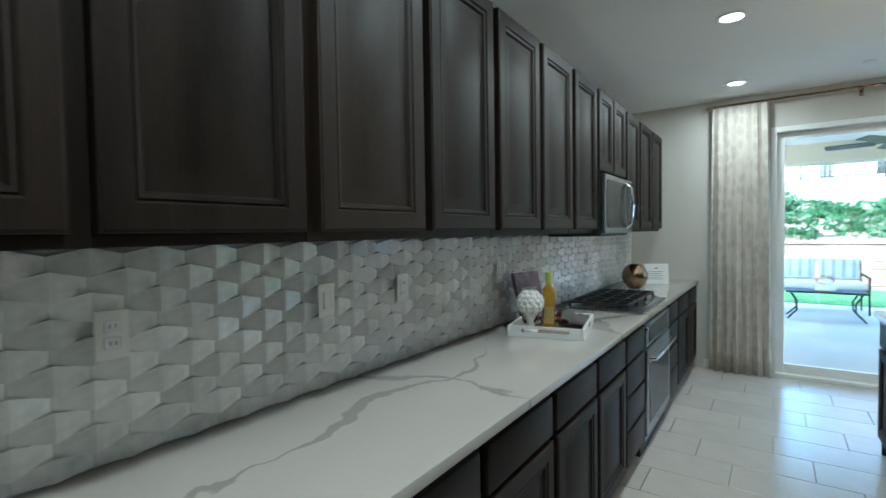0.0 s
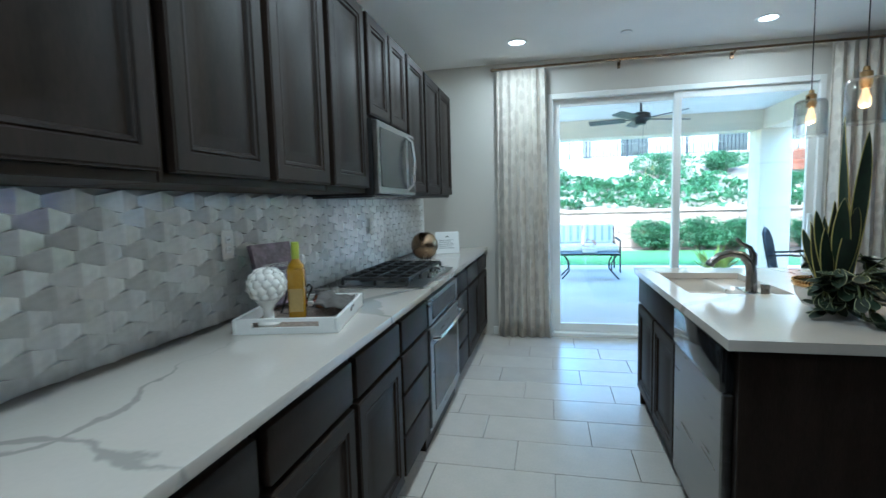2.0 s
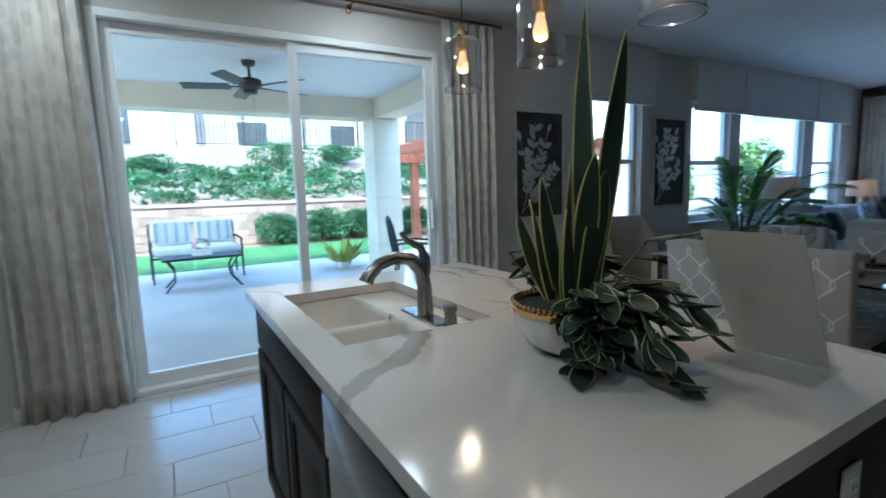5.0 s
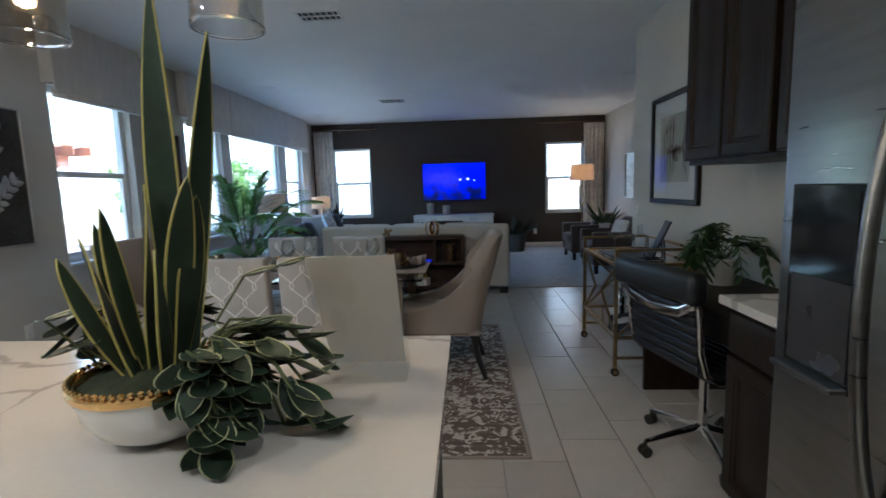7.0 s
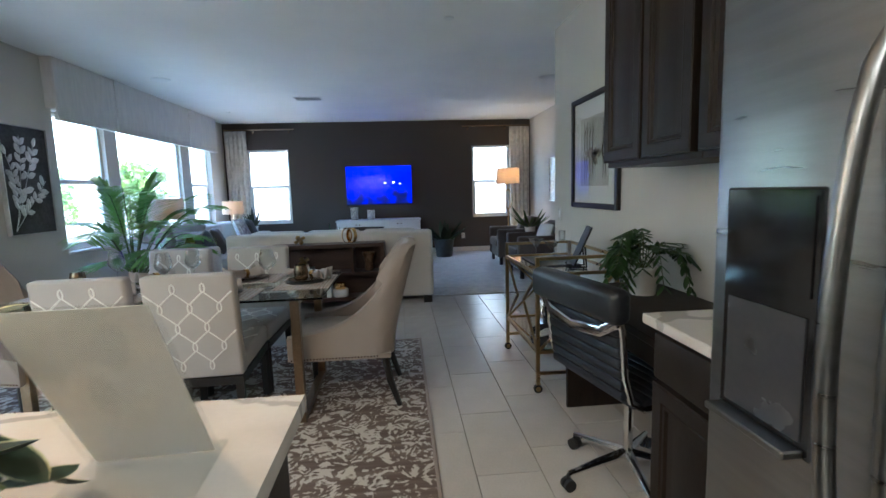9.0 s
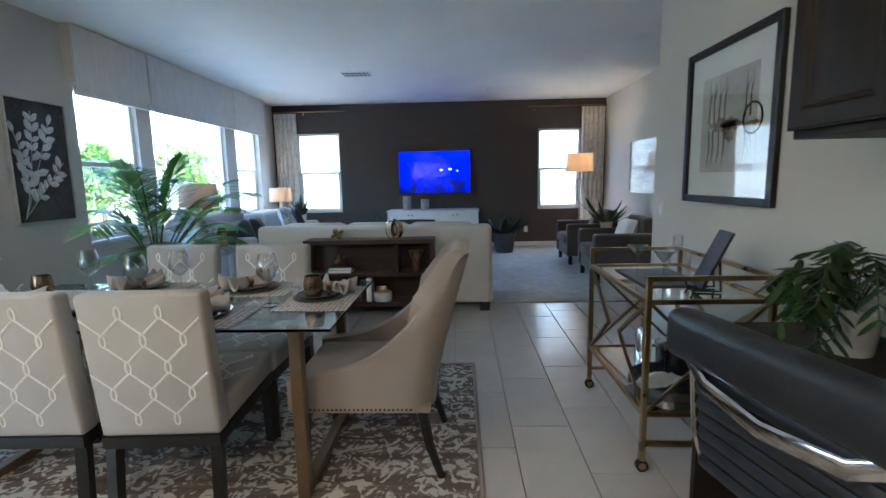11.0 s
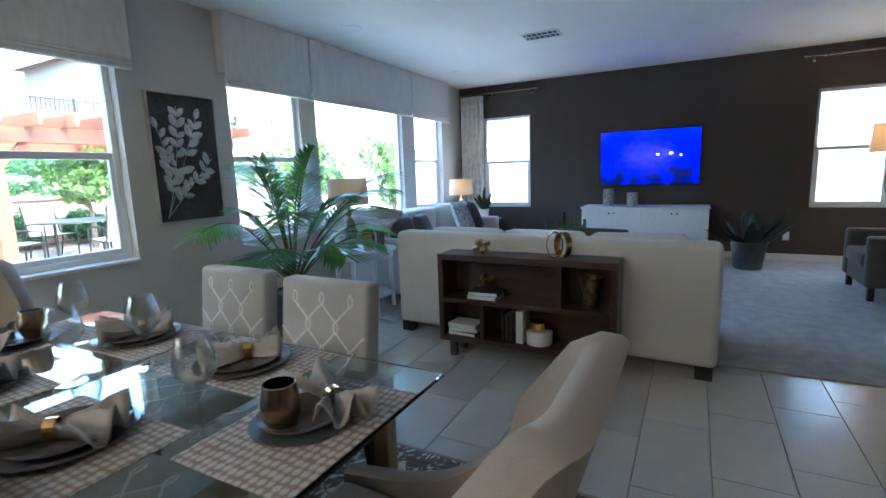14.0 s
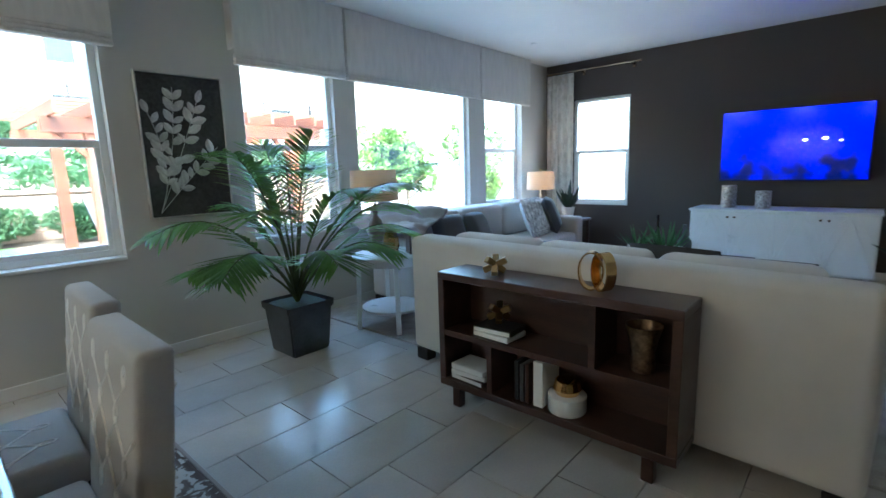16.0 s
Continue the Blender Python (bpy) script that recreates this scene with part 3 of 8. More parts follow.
part("door", bm_box(0.634, 0.671, 4.72, 5.33, 0.11, 0.70, bevel=0.005), STEEL, dw)
part("control_strip", bm_box(0.627, 0.671, 4.72, 5.33, 0.705, 0.868, bevel=0.008, seg=2), BLACK_GLOSS, dw)
part("toe_kick", bm_box(0.692, 0.712, 4.72, 5.33, 0.0, 0.105), BLACK, dw)
# sink
sk = thing("kitchen_sink", "off-white undermount double-bowl sink", "sink")
SINK_X = 0.985
for y0, y1 in ((SY0 - 0.01, 5.735), (5.745, SY1 + 0.01)):
    bm = bmesh.new()
    vs = box(bm, SX0 - 0.01, SINK_X, y0, y1, 0.70, 0.879, bevel=0.03, seg=3)
    bmesh.ops.delete(bm, geom=[f for f in bm.faces if f.calc_center_median().z > 0.848], context="FACES")
    rim = [e for e in bm.edges if e.is_boundary]
    up = bmesh.ops.extrude_edge_only(bm, edges=rim)
    for v in [g for g in up["geom"] if isinstance(g, bmesh.types.BMVert)]:
        v.co.z = 0.879 if not (abs(v.co.y - 5.74) < 0.02) else 0.865
    o = part("bowl", bm, PORCELAIN, sk, smooth=60)
    m = o.modifiers.new("thickness", "SOLIDIFY")
    m.thickness = 0.004
    bm = bmesh.new()
    lathe(bm, [(0, 0), (0.04, 0), (0.042, 0.003), (0, 0.002)], 20, ((SX0 + SINK_X) / 2, (y0 + y1) / 2, 0.7045))
    part("drain", bm, CHROME, sk)
part("tap_deck", bm_box(SINK_X, SX1 + 0.01, SY0 - 0.01, SY1 + 0.01, 0.85, 0.879, bevel=0.006, seg=2), PORCELAIN, sk)

# refrigerator with its surround
fr = thing("refrigerator", "stainless steel side-by-side refrigerator with water dispenser", "refrigerator")
part("body", bm_box(0.782, 1.688, SOUTH_NEAR + 0.01, 3.665, 0.0, 1.78, bevel=0.006), DARK_STEEL, fr)
for nm, x0, x1 in (("fridge_door", 0.784, 1.274), ("freezer_door", 1.282, 1.686)):
    part(nm, bm_box(x0, x1, 3.67, 3.74, 0.06, 1.78, bevel=0.014, seg=3), STEEL, fr)
for x in (1.232, 1.324):
    bm = bmesh.new()
    tube(bm, [(x, 3.737 + 0.072 * math.sin(math.pi * k / 14) ** 0.55, 1.53 - 0.93 * k / 14) for k in range(15)], [0.010] + [0.015] * 13 + [0.010], 12)
    part("handle", bm, STEEL, fr, smooth=60)
dsp = part("dispenser", bm_box(1.41, 1.64, 3.725, 3.744, 0.83, 1.30, bevel=0.004), BLACK_GLOSS, fr)
part("dispenser_display", bm_box(1.425, 1.625, 3.7445, 3.747, 1.115, 1.285), BLACK_GLOSS, dsp)
part("dispenser_recess", bm_box(1.43, 1.62, 3.7445, 3.747, 0.86, 1.08), DARK_STEEL, dsp)
part("drip_tray", bm_box(1.42, 1.63, 3.7445, 3.785, 0.835, 0.85, bevel=0.003), STEEL, dsp)
c = thing("fridge_cabinet", "dark espresso cabinet panels around the refrigerator", "cabinet")
part("side_panel", bm_box(0.755, 0.775, SOUTH_NEAR + 0.005, 3.60, 0.0, 2.385), ESPRESSO_END, c)
part("body", bm_box(0.776, 1.688, SOUTH_NEAR + 0.005, 3.52, 1.83, 2.385), ESPRESSO_END, c)
c = thing("pantry_cabinet", "tall dark espresso pantry cabinet beside the refrigerator", "cabinet")
part("body", bm_box(0.42, 0.75, SOUTH_NEAR + 0.005, 3.50, 0.0, 2.385, bevel=0.003), ESPRESSO_END, c)
part("door", bm_box(0.435, 0.735, 3.501, 3.52, 0.12, 2.36, bevel=0.005), ESPRESSO, c)


# desk side
def south(y0, x0):
    """Pose that turns a unit built facing +x to face +y, its near end at x0."""
    return Matrix.Translation((x0, y0, 0)) @ Matrix.Rotation(math.pi / 2, 4, "Z")


for x1 in (3.17, 2.375):
    u = cabinet("wall_cabinet", "dark espresso wall cabinet over the desk", 0.0, 0.79, 0.0, 0.385, 1.40, 2.36, [("door", 0.02, 0.39, 1.425, 2.34), ("door", 0.41, 0.77, 1.425, 2.34)], flip=south(SOUTH_NEAR + 0.004, x1))
b = cabinet("base_cabinet", "dark espresso base cabinet beside the refrigerator", 0.0, 0.48, 0.0, 0.64, 0.0, 0.85, [("drawer", 0.02, 0.46, 0.68, 0.83), ("door", 0.02, 0.46, 0.125, 0.665)], toe=0.11, flip=south(SOUTH_NEAR + 0.004, 2.18))
single("desk_side_worktop", bm_box(1.692, 2.2, SOUTH_NEAR + 0.003, 3.625, 0.851, 0.885, bevel=0.004), QUARTZ, "short white quartz worktop beside the refrigerator", "worktop")
dk = thing("built_in_desk", "dark espresso built-in desk with panel leg", "desk")
part("desktop", bm_box(2.205, 3.38, SOUTH_NEAR + 0.003, 3.50, 0.705, 0.74, bevel=0.004), ESPRESSO_END, dk)
part("side_panel", bm_box(3.34, 3.37, SOUTH_NEAR + 0.01, 3.47, 0.0, 0.704), ESPRESSO_END, dk)
part("drawer_front", bm_box(2.25, 3.32, 3.445, 3.465, 0.60, 0.70, bevel=0.005), ESPRESSO, dk)
part("apron", bm_box(2.21, 3.339, SOUTH_NEAR + 0.01, 3.44, 0.59, 0.704), ESPRESSO_END, dk)

# ---- dining ----
def rug_mat():
    m = material("faded_rug", (0.33, 0.28, 0.25), 0.95, vary=0.1, scale=3, fine=200, bump=0.5)
    nt = m.node_tree
    L = nt.links.new
    b = nt.nodes["Principled BSDF"]
    co = nt.nodes.new("ShaderNodeTexCoord")
    warp = nt.nodes.new("ShaderNodeTexNoise")
    warp.inputs["Scale"].default_value, warp.inputs["Detail"].default_value = 7, 3
    L(co.outputs["Object"], warp.inputs["Vector"])
    add = nt.nodes.new("ShaderNodeMixRGB")
    add.blend_type, add.inputs[0].default_value = "LINEAR_LIGHT", 0.05
    L(co.outputs["Object"], add.inputs[1])
    L(warp.outputs["Color"], add.inputs[2])
    vo = nt.nodes.new("ShaderNodeTexVoronoi")
    vo.feature = "DISTANCE_TO_EDGE"
    vo.inputs["Scale"].default_value = 7
    L(add.outputs[0], vo.inputs["Vector"])
    ring = nt.nodes.new("ShaderNodeMath")
    ring.operation = "PINGPONG"
    ring.inputs[1].default_value = 0.09
    L(vo.outputs["Distance"], ring.inputs[0])
    line = nt.nodes.new("ShaderNodeMapRange")
    line.inputs["From Min"].default_value, line.inputs["From Max"].default_value = 0.03, 0.06
    line.inputs["To Min"].default_value, line.inputs["To Max"].default_value = -0.05, 0.05
    L(ring.outputs[0], line.inputs["Value"])
    wear = nt.nodes.new("ShaderNodeTexNoise")
    wear.inputs["Scale"].default_value, wear.inputs["Detail"].default_value, wear.inputs["Distortion"].default_value = 13.0, 8, 1.2
    L(co.outputs["Object"], wear.inputs["Vector"])
    mp = nt.nodes.new("ShaderNodeMapping")
    mp.inputs["Scale"].default_value = (26, 1.2, 1)
    L(co.outputs["Object"], mp.inputs["Vector"])
    streak = nt.nodes.new("ShaderNodeTexNoise")
    streak.inputs["Scale"].default_value, streak.inputs["Detail"].default_value = 1.0, 5
    L(mp.outputs["Vector"], streak.inputs["Vector"])
    add1 = nt.nodes.new("ShaderNodeMath")
    L(wear.outputs["Fac"], add1.inputs[0])
    L(line.outputs[0], add1.inputs[1])
    add2 = nt.nodes.new("ShaderNodeMath")
    add2.operation = "MULTIPLY_ADD"
    add2.inputs[1].default_value = 0.25
    L(streak.outputs["Fac"], add2.inputs[0])
    L(add1.outputs[0], add2.inputs[2])
    mul = nt.nodes.new("ShaderNodeMapRange")
    mul.inputs["From Min"].default_value, mul.inputs["From Max"].default_value = 0.625, 0.69
    L(add2.outputs[0], mul.inputs["Value"])
    mix = nt.nodes.new("ShaderNodeMix")
    mix.data_type = "RGBA"
    L(mul.outputs[0], mix.inputs["Factor"])
    dark = nt.nodes.new("ShaderNodeValToRGB")
    dark.color_ramp.elements[0].position, dark.color_ramp.elements[0].color = 0.3, (0.085, 0.058, 0.046, 1)
    dark.color_ramp.elements[1].position, dark.color_ramp.elements[1].color = 0.7, (0.19, 0.145, 0.12, 1)
    L(streak.outputs["Fac"], dark.inputs["Fac"])
    L(dark.outputs["Color"], mix.inputs["A"])
    mix.inputs["B"].default_value = (0.50, 0.46, 0.41, 1)
    L(mix.outputs["Result"], b.inputs["Base Color"])
    return m


RUG = rug_mat()
LEG_BRONZE = material("brushed_bronze", (0.30, 0.21, 0.13), 0.35, metal=1.0, vary=0.15, bump=0.02)
RX0, RX1, RY0, RY1 = 2.55, 4.83, 4.285, 7.46
r = thing("area_rug", "faded brown and ivory patterned area rug under the table", "rug")
part("field", bm_box(RX0 + 0.2, RX1 - 0.2, RY0 + 0.2, RY1 - 0.2, 0.0, 0.009), RUG, r)
bm = bmesh.new()
for q in ((RX0 + 0.02, RX1 - 0.02, RY0 + 0.02, RY0 + 0.2), (RX0 + 0.02, RX1 - 0.02, RY1 - 0.2, RY1 - 0.02), (RX0 + 0.02, RX0 + 0.2, RY0 + 0.2, RY1 - 0.2), (RX1 - 0.2, RX1 - 0.02, RY0 + 0.2, RY1 - 0.2)):
    box(bm, *q, 0.0, 0.008)
part("border", bm, RUG, r)
bm = bmesh.new()
for q in ((RX0, RX1, RY0, RY0 + 0.02), (RX0, RX1, RY1 - 0.02, RY1), (RX0, RX0 + 0.02, RY0 + 0.02, RY1 - 0.02), (RX1 - 0.02, RX1, RY0 + 0.02, RY1 - 0.02)):
    box(bm, *q, 0.0, 0.01, bevel=0.003)
part("edging", bm, TAUPE, r)

TX0, TX1, TY0, TY1, TZ = 3.30, 4.175, 4.865, 6.66, 0.75
t = thing("dining_table", "glass dining table on brushed gold frames", "table")
part("tabletop", bm_box(TX0, TX1, TY0, TY1, TZ - 0.012, TZ, bevel=0.003), TABLE_GLASS, t, "clear glass tabletop with green edge")
for y in (5.03, 6.48):
    f = thing("leg_frame", "", "")
    f.parent = t
    for q in ((3.36, 3.41, 0.009, TZ - 0.013), (4.065, 4.115, 0.009, TZ - 0.013)):
        part("post", bm_box(q[0], q[1], y - 0.025, y + 0.025, q[2], q[3], bevel=0.003), LEG_BRONZE, f)
    for z in (0.009, TZ - 0.053):
        part("rail", bm_box(3.41, 4.065, y - 0.025, y + 0.025, z, z + 0.04, bevel=0.003), LEG_BRONZE, f)


def side_chair():
    """Faces +x, back at x = 0."""
    c = thing("dining_chair", "pale linen dining chair with a silver lattice braid and black legs", "chair", group="side chairs at the dining table")
    W = 0.45
    back = bmesh.new()
    vs = box(back, 0.0, 0.085, -W / 2, W / 2, 0.36, 0.925, bevel=0.02, seg=3)
    for v in back.verts:
        v.co.x -= 0.06 * max(0, v.co.z - 0.4) / 0.52
    part("backrest", back, LINEN, c)
    seat = bmesh.new()
    box(seat, 0.08, 0.60, -W / 2 + 0.003, W / 2 - 0.003, 0.36, 0.475, bevel=0.025, seg=3)
    part("seat", seat, LINEN, c)
    part("seat_frame", bm_box(0.0, 0.595, -W / 2 + 0.005, W / 2 - 0.005, 0.315, 0.36), BLACK_WOOD, c)
    for x, dx in ((0.03, -0.03), (0.565, 0.015)):
        for s in (-1, 1):
            bm = bmesh.new()
            bar(bm, (x, s * (W / 2 - 0.03), 0.335), (x + dx, s * (W / 2 - 0.025), 0.01), 0.042, 0.042)
            part("leg", bm, BLACK_WOOD, c)

    # lattice braid on back face, front face and seat
    def braid(to, w, h, n, rows):
        bm = bmesh.new()
        for i in range(rows):
            for j in range(n + 1):
                u = (j + (0.5 if i % 2 else 0)) * w / n - w / 2
                v = (i + 0.5) * h / rows
                if abs(u) > w / 2 - 0.012:
                    continue
                pts = []
                for k in range(9):
                    a = 2 * math.pi * k / 8
                    pts.append(to(u + 0.011 * math.cos(a), v + 0.024 * math.sin(a)))
                tube(bm, pts, 0.0055, 5)
                if i < rows - 1:
                    for sgn in (-1, 1):
                        u2 = u + sgn * w / n / 2
                        if abs(u2) > w / 2 + 0.001:
                            continue
                        tube(bm, [to(u + sgn * 0.004, v + 0.024), to(u2 - sgn * 0.004, v + h / rows - 0.024)], 0.0055, 5)
        return bm
    tagged(part("braid", braid(lambda u, v: (0.001 - 0.06 * max(0, v - 0.02) / 0.52, u, 0.38 + v), W - 0.02, 0.53, 3, 5), STITCH, c, "silver woven lattice braid"), kind="stuff")
    tagged(part("braid", braid(lambda u, v: (0.083 - 0.06 * (v + 0.08) / 0.52, u, 0.48 + v), W - 0.02, 0.43, 3, 4), STITCH, c, "silver woven lattice braid"), kind="stuff")
    tagged(part("braid", braid(lambda u, v: (0.11 + v, u, 0.4735), W - 0.02, 0.46, 3, 4), STITCH, c, "silver woven lattice braid"), kind="stuff")
    return c


ch = side_chair()
ch.matrix_basis = pose(3.225, 5.51, 0, 0, 0, 3)
copy_thing(ch, pose(3.215, 6.03, 0, 0, 0, 1.5))
copy_thing(ch, pose(4.425, 5.52, 0, 0, 0, 179))
copy_thing(ch, pose(4.475, 6.11, 0, 0, 0, 178))


def host_chair():
    """A wing-sided host chair that faces +y, its back at y = 0."""
    c = thing("host_chair", "taupe upholstered host chair with sloping arms and nailhead trim", "chair", group="host chairs at the table ends")
    W, D = 0.58, 0.62
    shell = bmesh.new()
    # a U-shaped shell: outline from one front corner round the back to the other
    outline = []
    for k in range(16):
        outline.append((-W / 2, D - k * (D - 0.12) / 15))
    for k in range(1, 8):
        a = math.pi / 2 * k / 8
        outline.append((-W / 2 + 0.12 - 0.12 * math.cos(a), 0.12 - 0.12 * math.sin(a)))
    for k in range(6):
        outline.append((-W / 2 + 0.12 + k * (W - 0.24) / 5, 0.0))
    half = outline[:23]
    outline += [(-x, y) for x, y in half[::-1]]
    rows = []
    for x, y in outline:
        s = max(0.0, min(1.0, 1 - max(0.0, y - 0.03) / (D - 0.03)))
        top = 0.475 + 0.08 * s + 0.44 * s ** 4.2
        nx = x / (W / 2)
        ny = 1 if y < 0.1 else 0
        th = 0.055
        lean = lambda z: -0.17 * max(0, (z - 0.38) / 0.66) ** 1.2 * s ** 1.5
        inner = Vector((-math.copysign(th, x) if abs(x) > W / 2 - 0.13 else 0, th + 0.02 if y < 0.12 else 0, 0))
        col_out = [Vector((x * (1 + 0.0 * z), y + lean(z), z)) for z in [0.34 + (top - 0.34) * q / 5 for q in range(6)]]
        col_mid = [Vector((x, y + lean(top), top + 0.012)) + inner * 0.5]
        col_in = [p + inner for p in col_out[::-1]]
        rows.append([shell.verts.new(p) for p in (*col_out, *col_mid, *col_in)])
    for a, b in zip(rows, rows[1:]):
        for i in range(len(a) - 1):
            shell.faces.new((a[i], a[i + 1], b[i + 1], b[i]))
        shell.faces.new((a[-1], a[0], b[0], b[-1]))
    shell.faces.new(rows[0])
    shell.faces.new(rows[-1][::-1])
    part("shell", shell, TAUPE, c, smooth=60)
    seat = bmesh.new()
    box(seat, -W / 2 + 0.058, W / 2 - 0.058, 0.08, D - 0.005, 0.36, 0.475, bevel=0.035, seg=3)
    part("seat", seat, TAUPE, c)
    part("seat_rail", bm_box(-W / 2 + 0.004, W / 2 - 0.004, 0.02, D - 0.012, 0.33, 0.358), TAUPE, c)
    nails = bmesh.new()
    for k in range(28):
        for s in (-1, 1):
            lathe(nails, [(0.0055, 0.0), (0.004, 0.003), (0, 0.004)], 6, (0, 0, 0))
            for v in nails.verts[-13:]:
                v.co = Vector((s * (W / 2 + v.co.z), 0.1 + k * (D - 0.12) / 27 + v.co.x, 0.346 + v.co.y))
    for k in range(22):
        lathe(nails, [(0.0055, 0.0), (0.004, 0.003), (0, 0.004)], 6, (0, 0, 0))
        for v in nails.verts[-13:]:
            v.co = Vector((-W / 2 + 0.08 + k * (W - 0.16) / 21 + v.co.x, -v.co.z, 0.346 + v.co.y))
    part("nailhead_trim", nails, BRONZE, c)
    for x in (-W / 2 + 0.05, W / 2 - 0.05):
        for y, dy in ((0.06, -0.08), (D - 0.05, 0.0)):
            bm = bmesh.new()
            tube(bm, [(x, y, 0.34), (x, y + dy * 0.35, 0.17), (x, y + dy, 0.01)], [0.026, 0.022, 0.016], 8)
            part("leg", bm, BLACK_WOOD, c)
    return c


hc = host_chair()
hc.matrix_basis = pose(3.75, 4.49, 0)
copy_thing(hc, pose(3.74, 7.02, 0, 0, 0, 168))


# ---- living room ----
def cushion(bm, w, d, h, seg=8):
    """A plump square cushion w x d, h thick, centred on the origin."""
    for side in (1, -1):
        grid = []
        for i in range(seg + 1):
            row = []
            for j in range(seg + 1):
                u, v = 2 * i / seg - 1, 2 * j / seg - 1
                pinch = 1 - 0.06 * (u * u * v * v)
                z = side * h / 2 * max(0.0, (1 - u ** 4) * (1 - v ** 4)) ** 0.45
                row.append(bm.verts.new((u * w / 2 * (1 - 0.05 * (1 - v * v) * 0 - 0.04 * (1 - v * v) * abs(u)) * pinch, v * d / 2 * (1 - 0.04 * (1 - u * u) * abs(v)) * pinch, z)))
            grid.append(row)
        for i in range(seg):
            for j in range(seg):
                bm.faces.new((grid[i][j], grid[i + 1][j], grid[i + 1][j + 1], grid[i][j + 1]))
    bmesh.ops.remove_doubles(bm, verts=bm.verts[:], dist=0.0008)


def sofa(name, label, L, D, at, seats=3, loose=True):
    """Back along x = 0, faces +x, runs along y from 0 to L."""
    s = thing(name, label, "sofa", at=at)
    part("back", bm_box(0.0, 0.2, 0.0, L, 0.08, 0.86, bevel=0.045, seg=3), CREAM, s)
    for y0 in (0.0, L - 0.18):
        part("arm", bm_box(0.2, D, y0, y0 + 0.18, 0.08, 0.66, bevel=0.04, seg=3), CREAM, s)
    part("base", bm_box(0.2, D - 0.02, 0.181, L - 0.181, 0.08, 0.30, bevel=0.015), CREAM, s)
    w = (L - 0.36) / seats
    for k in range(seats):
        part("seat_cushion", bm_box(0.21, D, 0.182 + k * w, 0.18 + (k + 1) * w - 0.002, 0.301, 0.47, bevel=0.04, seg=3), CREAM, s)
        bm = bm_box(0.205, 0.40, 0.19 + k * w, 0.17 + (k + 1) * w, 0.471, 0.87, bevel=0.06, seg=3)
        part("back_cushion", bm, CREAM, s)
    for x in (0.06, D - 0.08):
        for y in (0.07, L - 0.07):
            part("foot", bm_box(x - 0.04, x + 0.04, y - 0.05, y + 0.05, 0.0, 0.08), BLACK_WOOD, s)
    return s


sofa("sofa", "cream upholstered sofa with tight back and black block feet", 2.38, 0.95, pose(6.185, 4.07, 0, 0, 0, -3.5))
sofa("sofa", "cream upholstered sofa below the window wall", 2.7, 0.95, Matrix.Translation((7.08, 7.78, 0.0)) @ Matrix.Rotation(-math.pi / 2, 4, "Z"))


def throw_pillow(mat, label, x, y, z, w, rx, rz, h=0.16):
    bm = bmesh.new()
    cushion(bm, w, w, h)
    single("throw_pillow", bm, mat, label, "pillow", at=pose(x, y, z, rx, 0, rz), group="pillows on the sofas", smooth=60)


# bookcase behind the sofa
bk = thing("bookcase", "dark walnut low open bookcase behind the sofa", "bookcase")
BX0, BX1, BY0, BY1, BZ0, BZ1 = 5.955, 6.205, 4.62, 5.85, 0.12, 0.757
part("top", bm_box(BX0, BX1, BY0, BY1, BZ1 - 0.04, BZ1, bevel=0.003), WALNUT, bk)
part("bottom", bm_box(BX0, BX1, BY0, BY1, BZ0, BZ0 + 0.04, bevel=0.003), WALNUT, bk)
part("back", bm_box(BX1 - 0.012, BX1, BY0 + 0.04, BY1 - 0.04, BZ0 + 0.04, BZ1 - 0.04), WALNUT, bk)
for y0 in (BY0, BY1 - 0.04):
    part("side", bm_box(BX0, BX1, y0, y0 + 0.04, BZ0 + 0.04, BZ1 - 0.04, bevel=0.003), WALNUT, bk)
part("shelf", bm_box(BX0 + 0.002, BX1 - 0.013, BY0 + 0.04, BY1 - 0.04, 0.41, 0.44), WALNUT, bk)
part("divider", bm_box(BX0 + 0.002, BX1 - 0.013, 4.96, 4.99, 0.44, BZ1 - 0.04), WALNUT, bk)
part("divider", bm_box(BX0 + 0.002, BX1 - 0.013, 5.50, 5.53, BZ0 + 0.04, 0.41), WALNUT, bk)
for x0 in (BX0 + 0.02, BX1 - 0.07):
    for y0 in (BY0 + 0.09, BY1 - 0.12):
        part("foot", bm_box(x0, x0 + 0.05, y0, y0 + 0.05, 0.0, BZ0, bevel=0.004), WALNUT, bk)

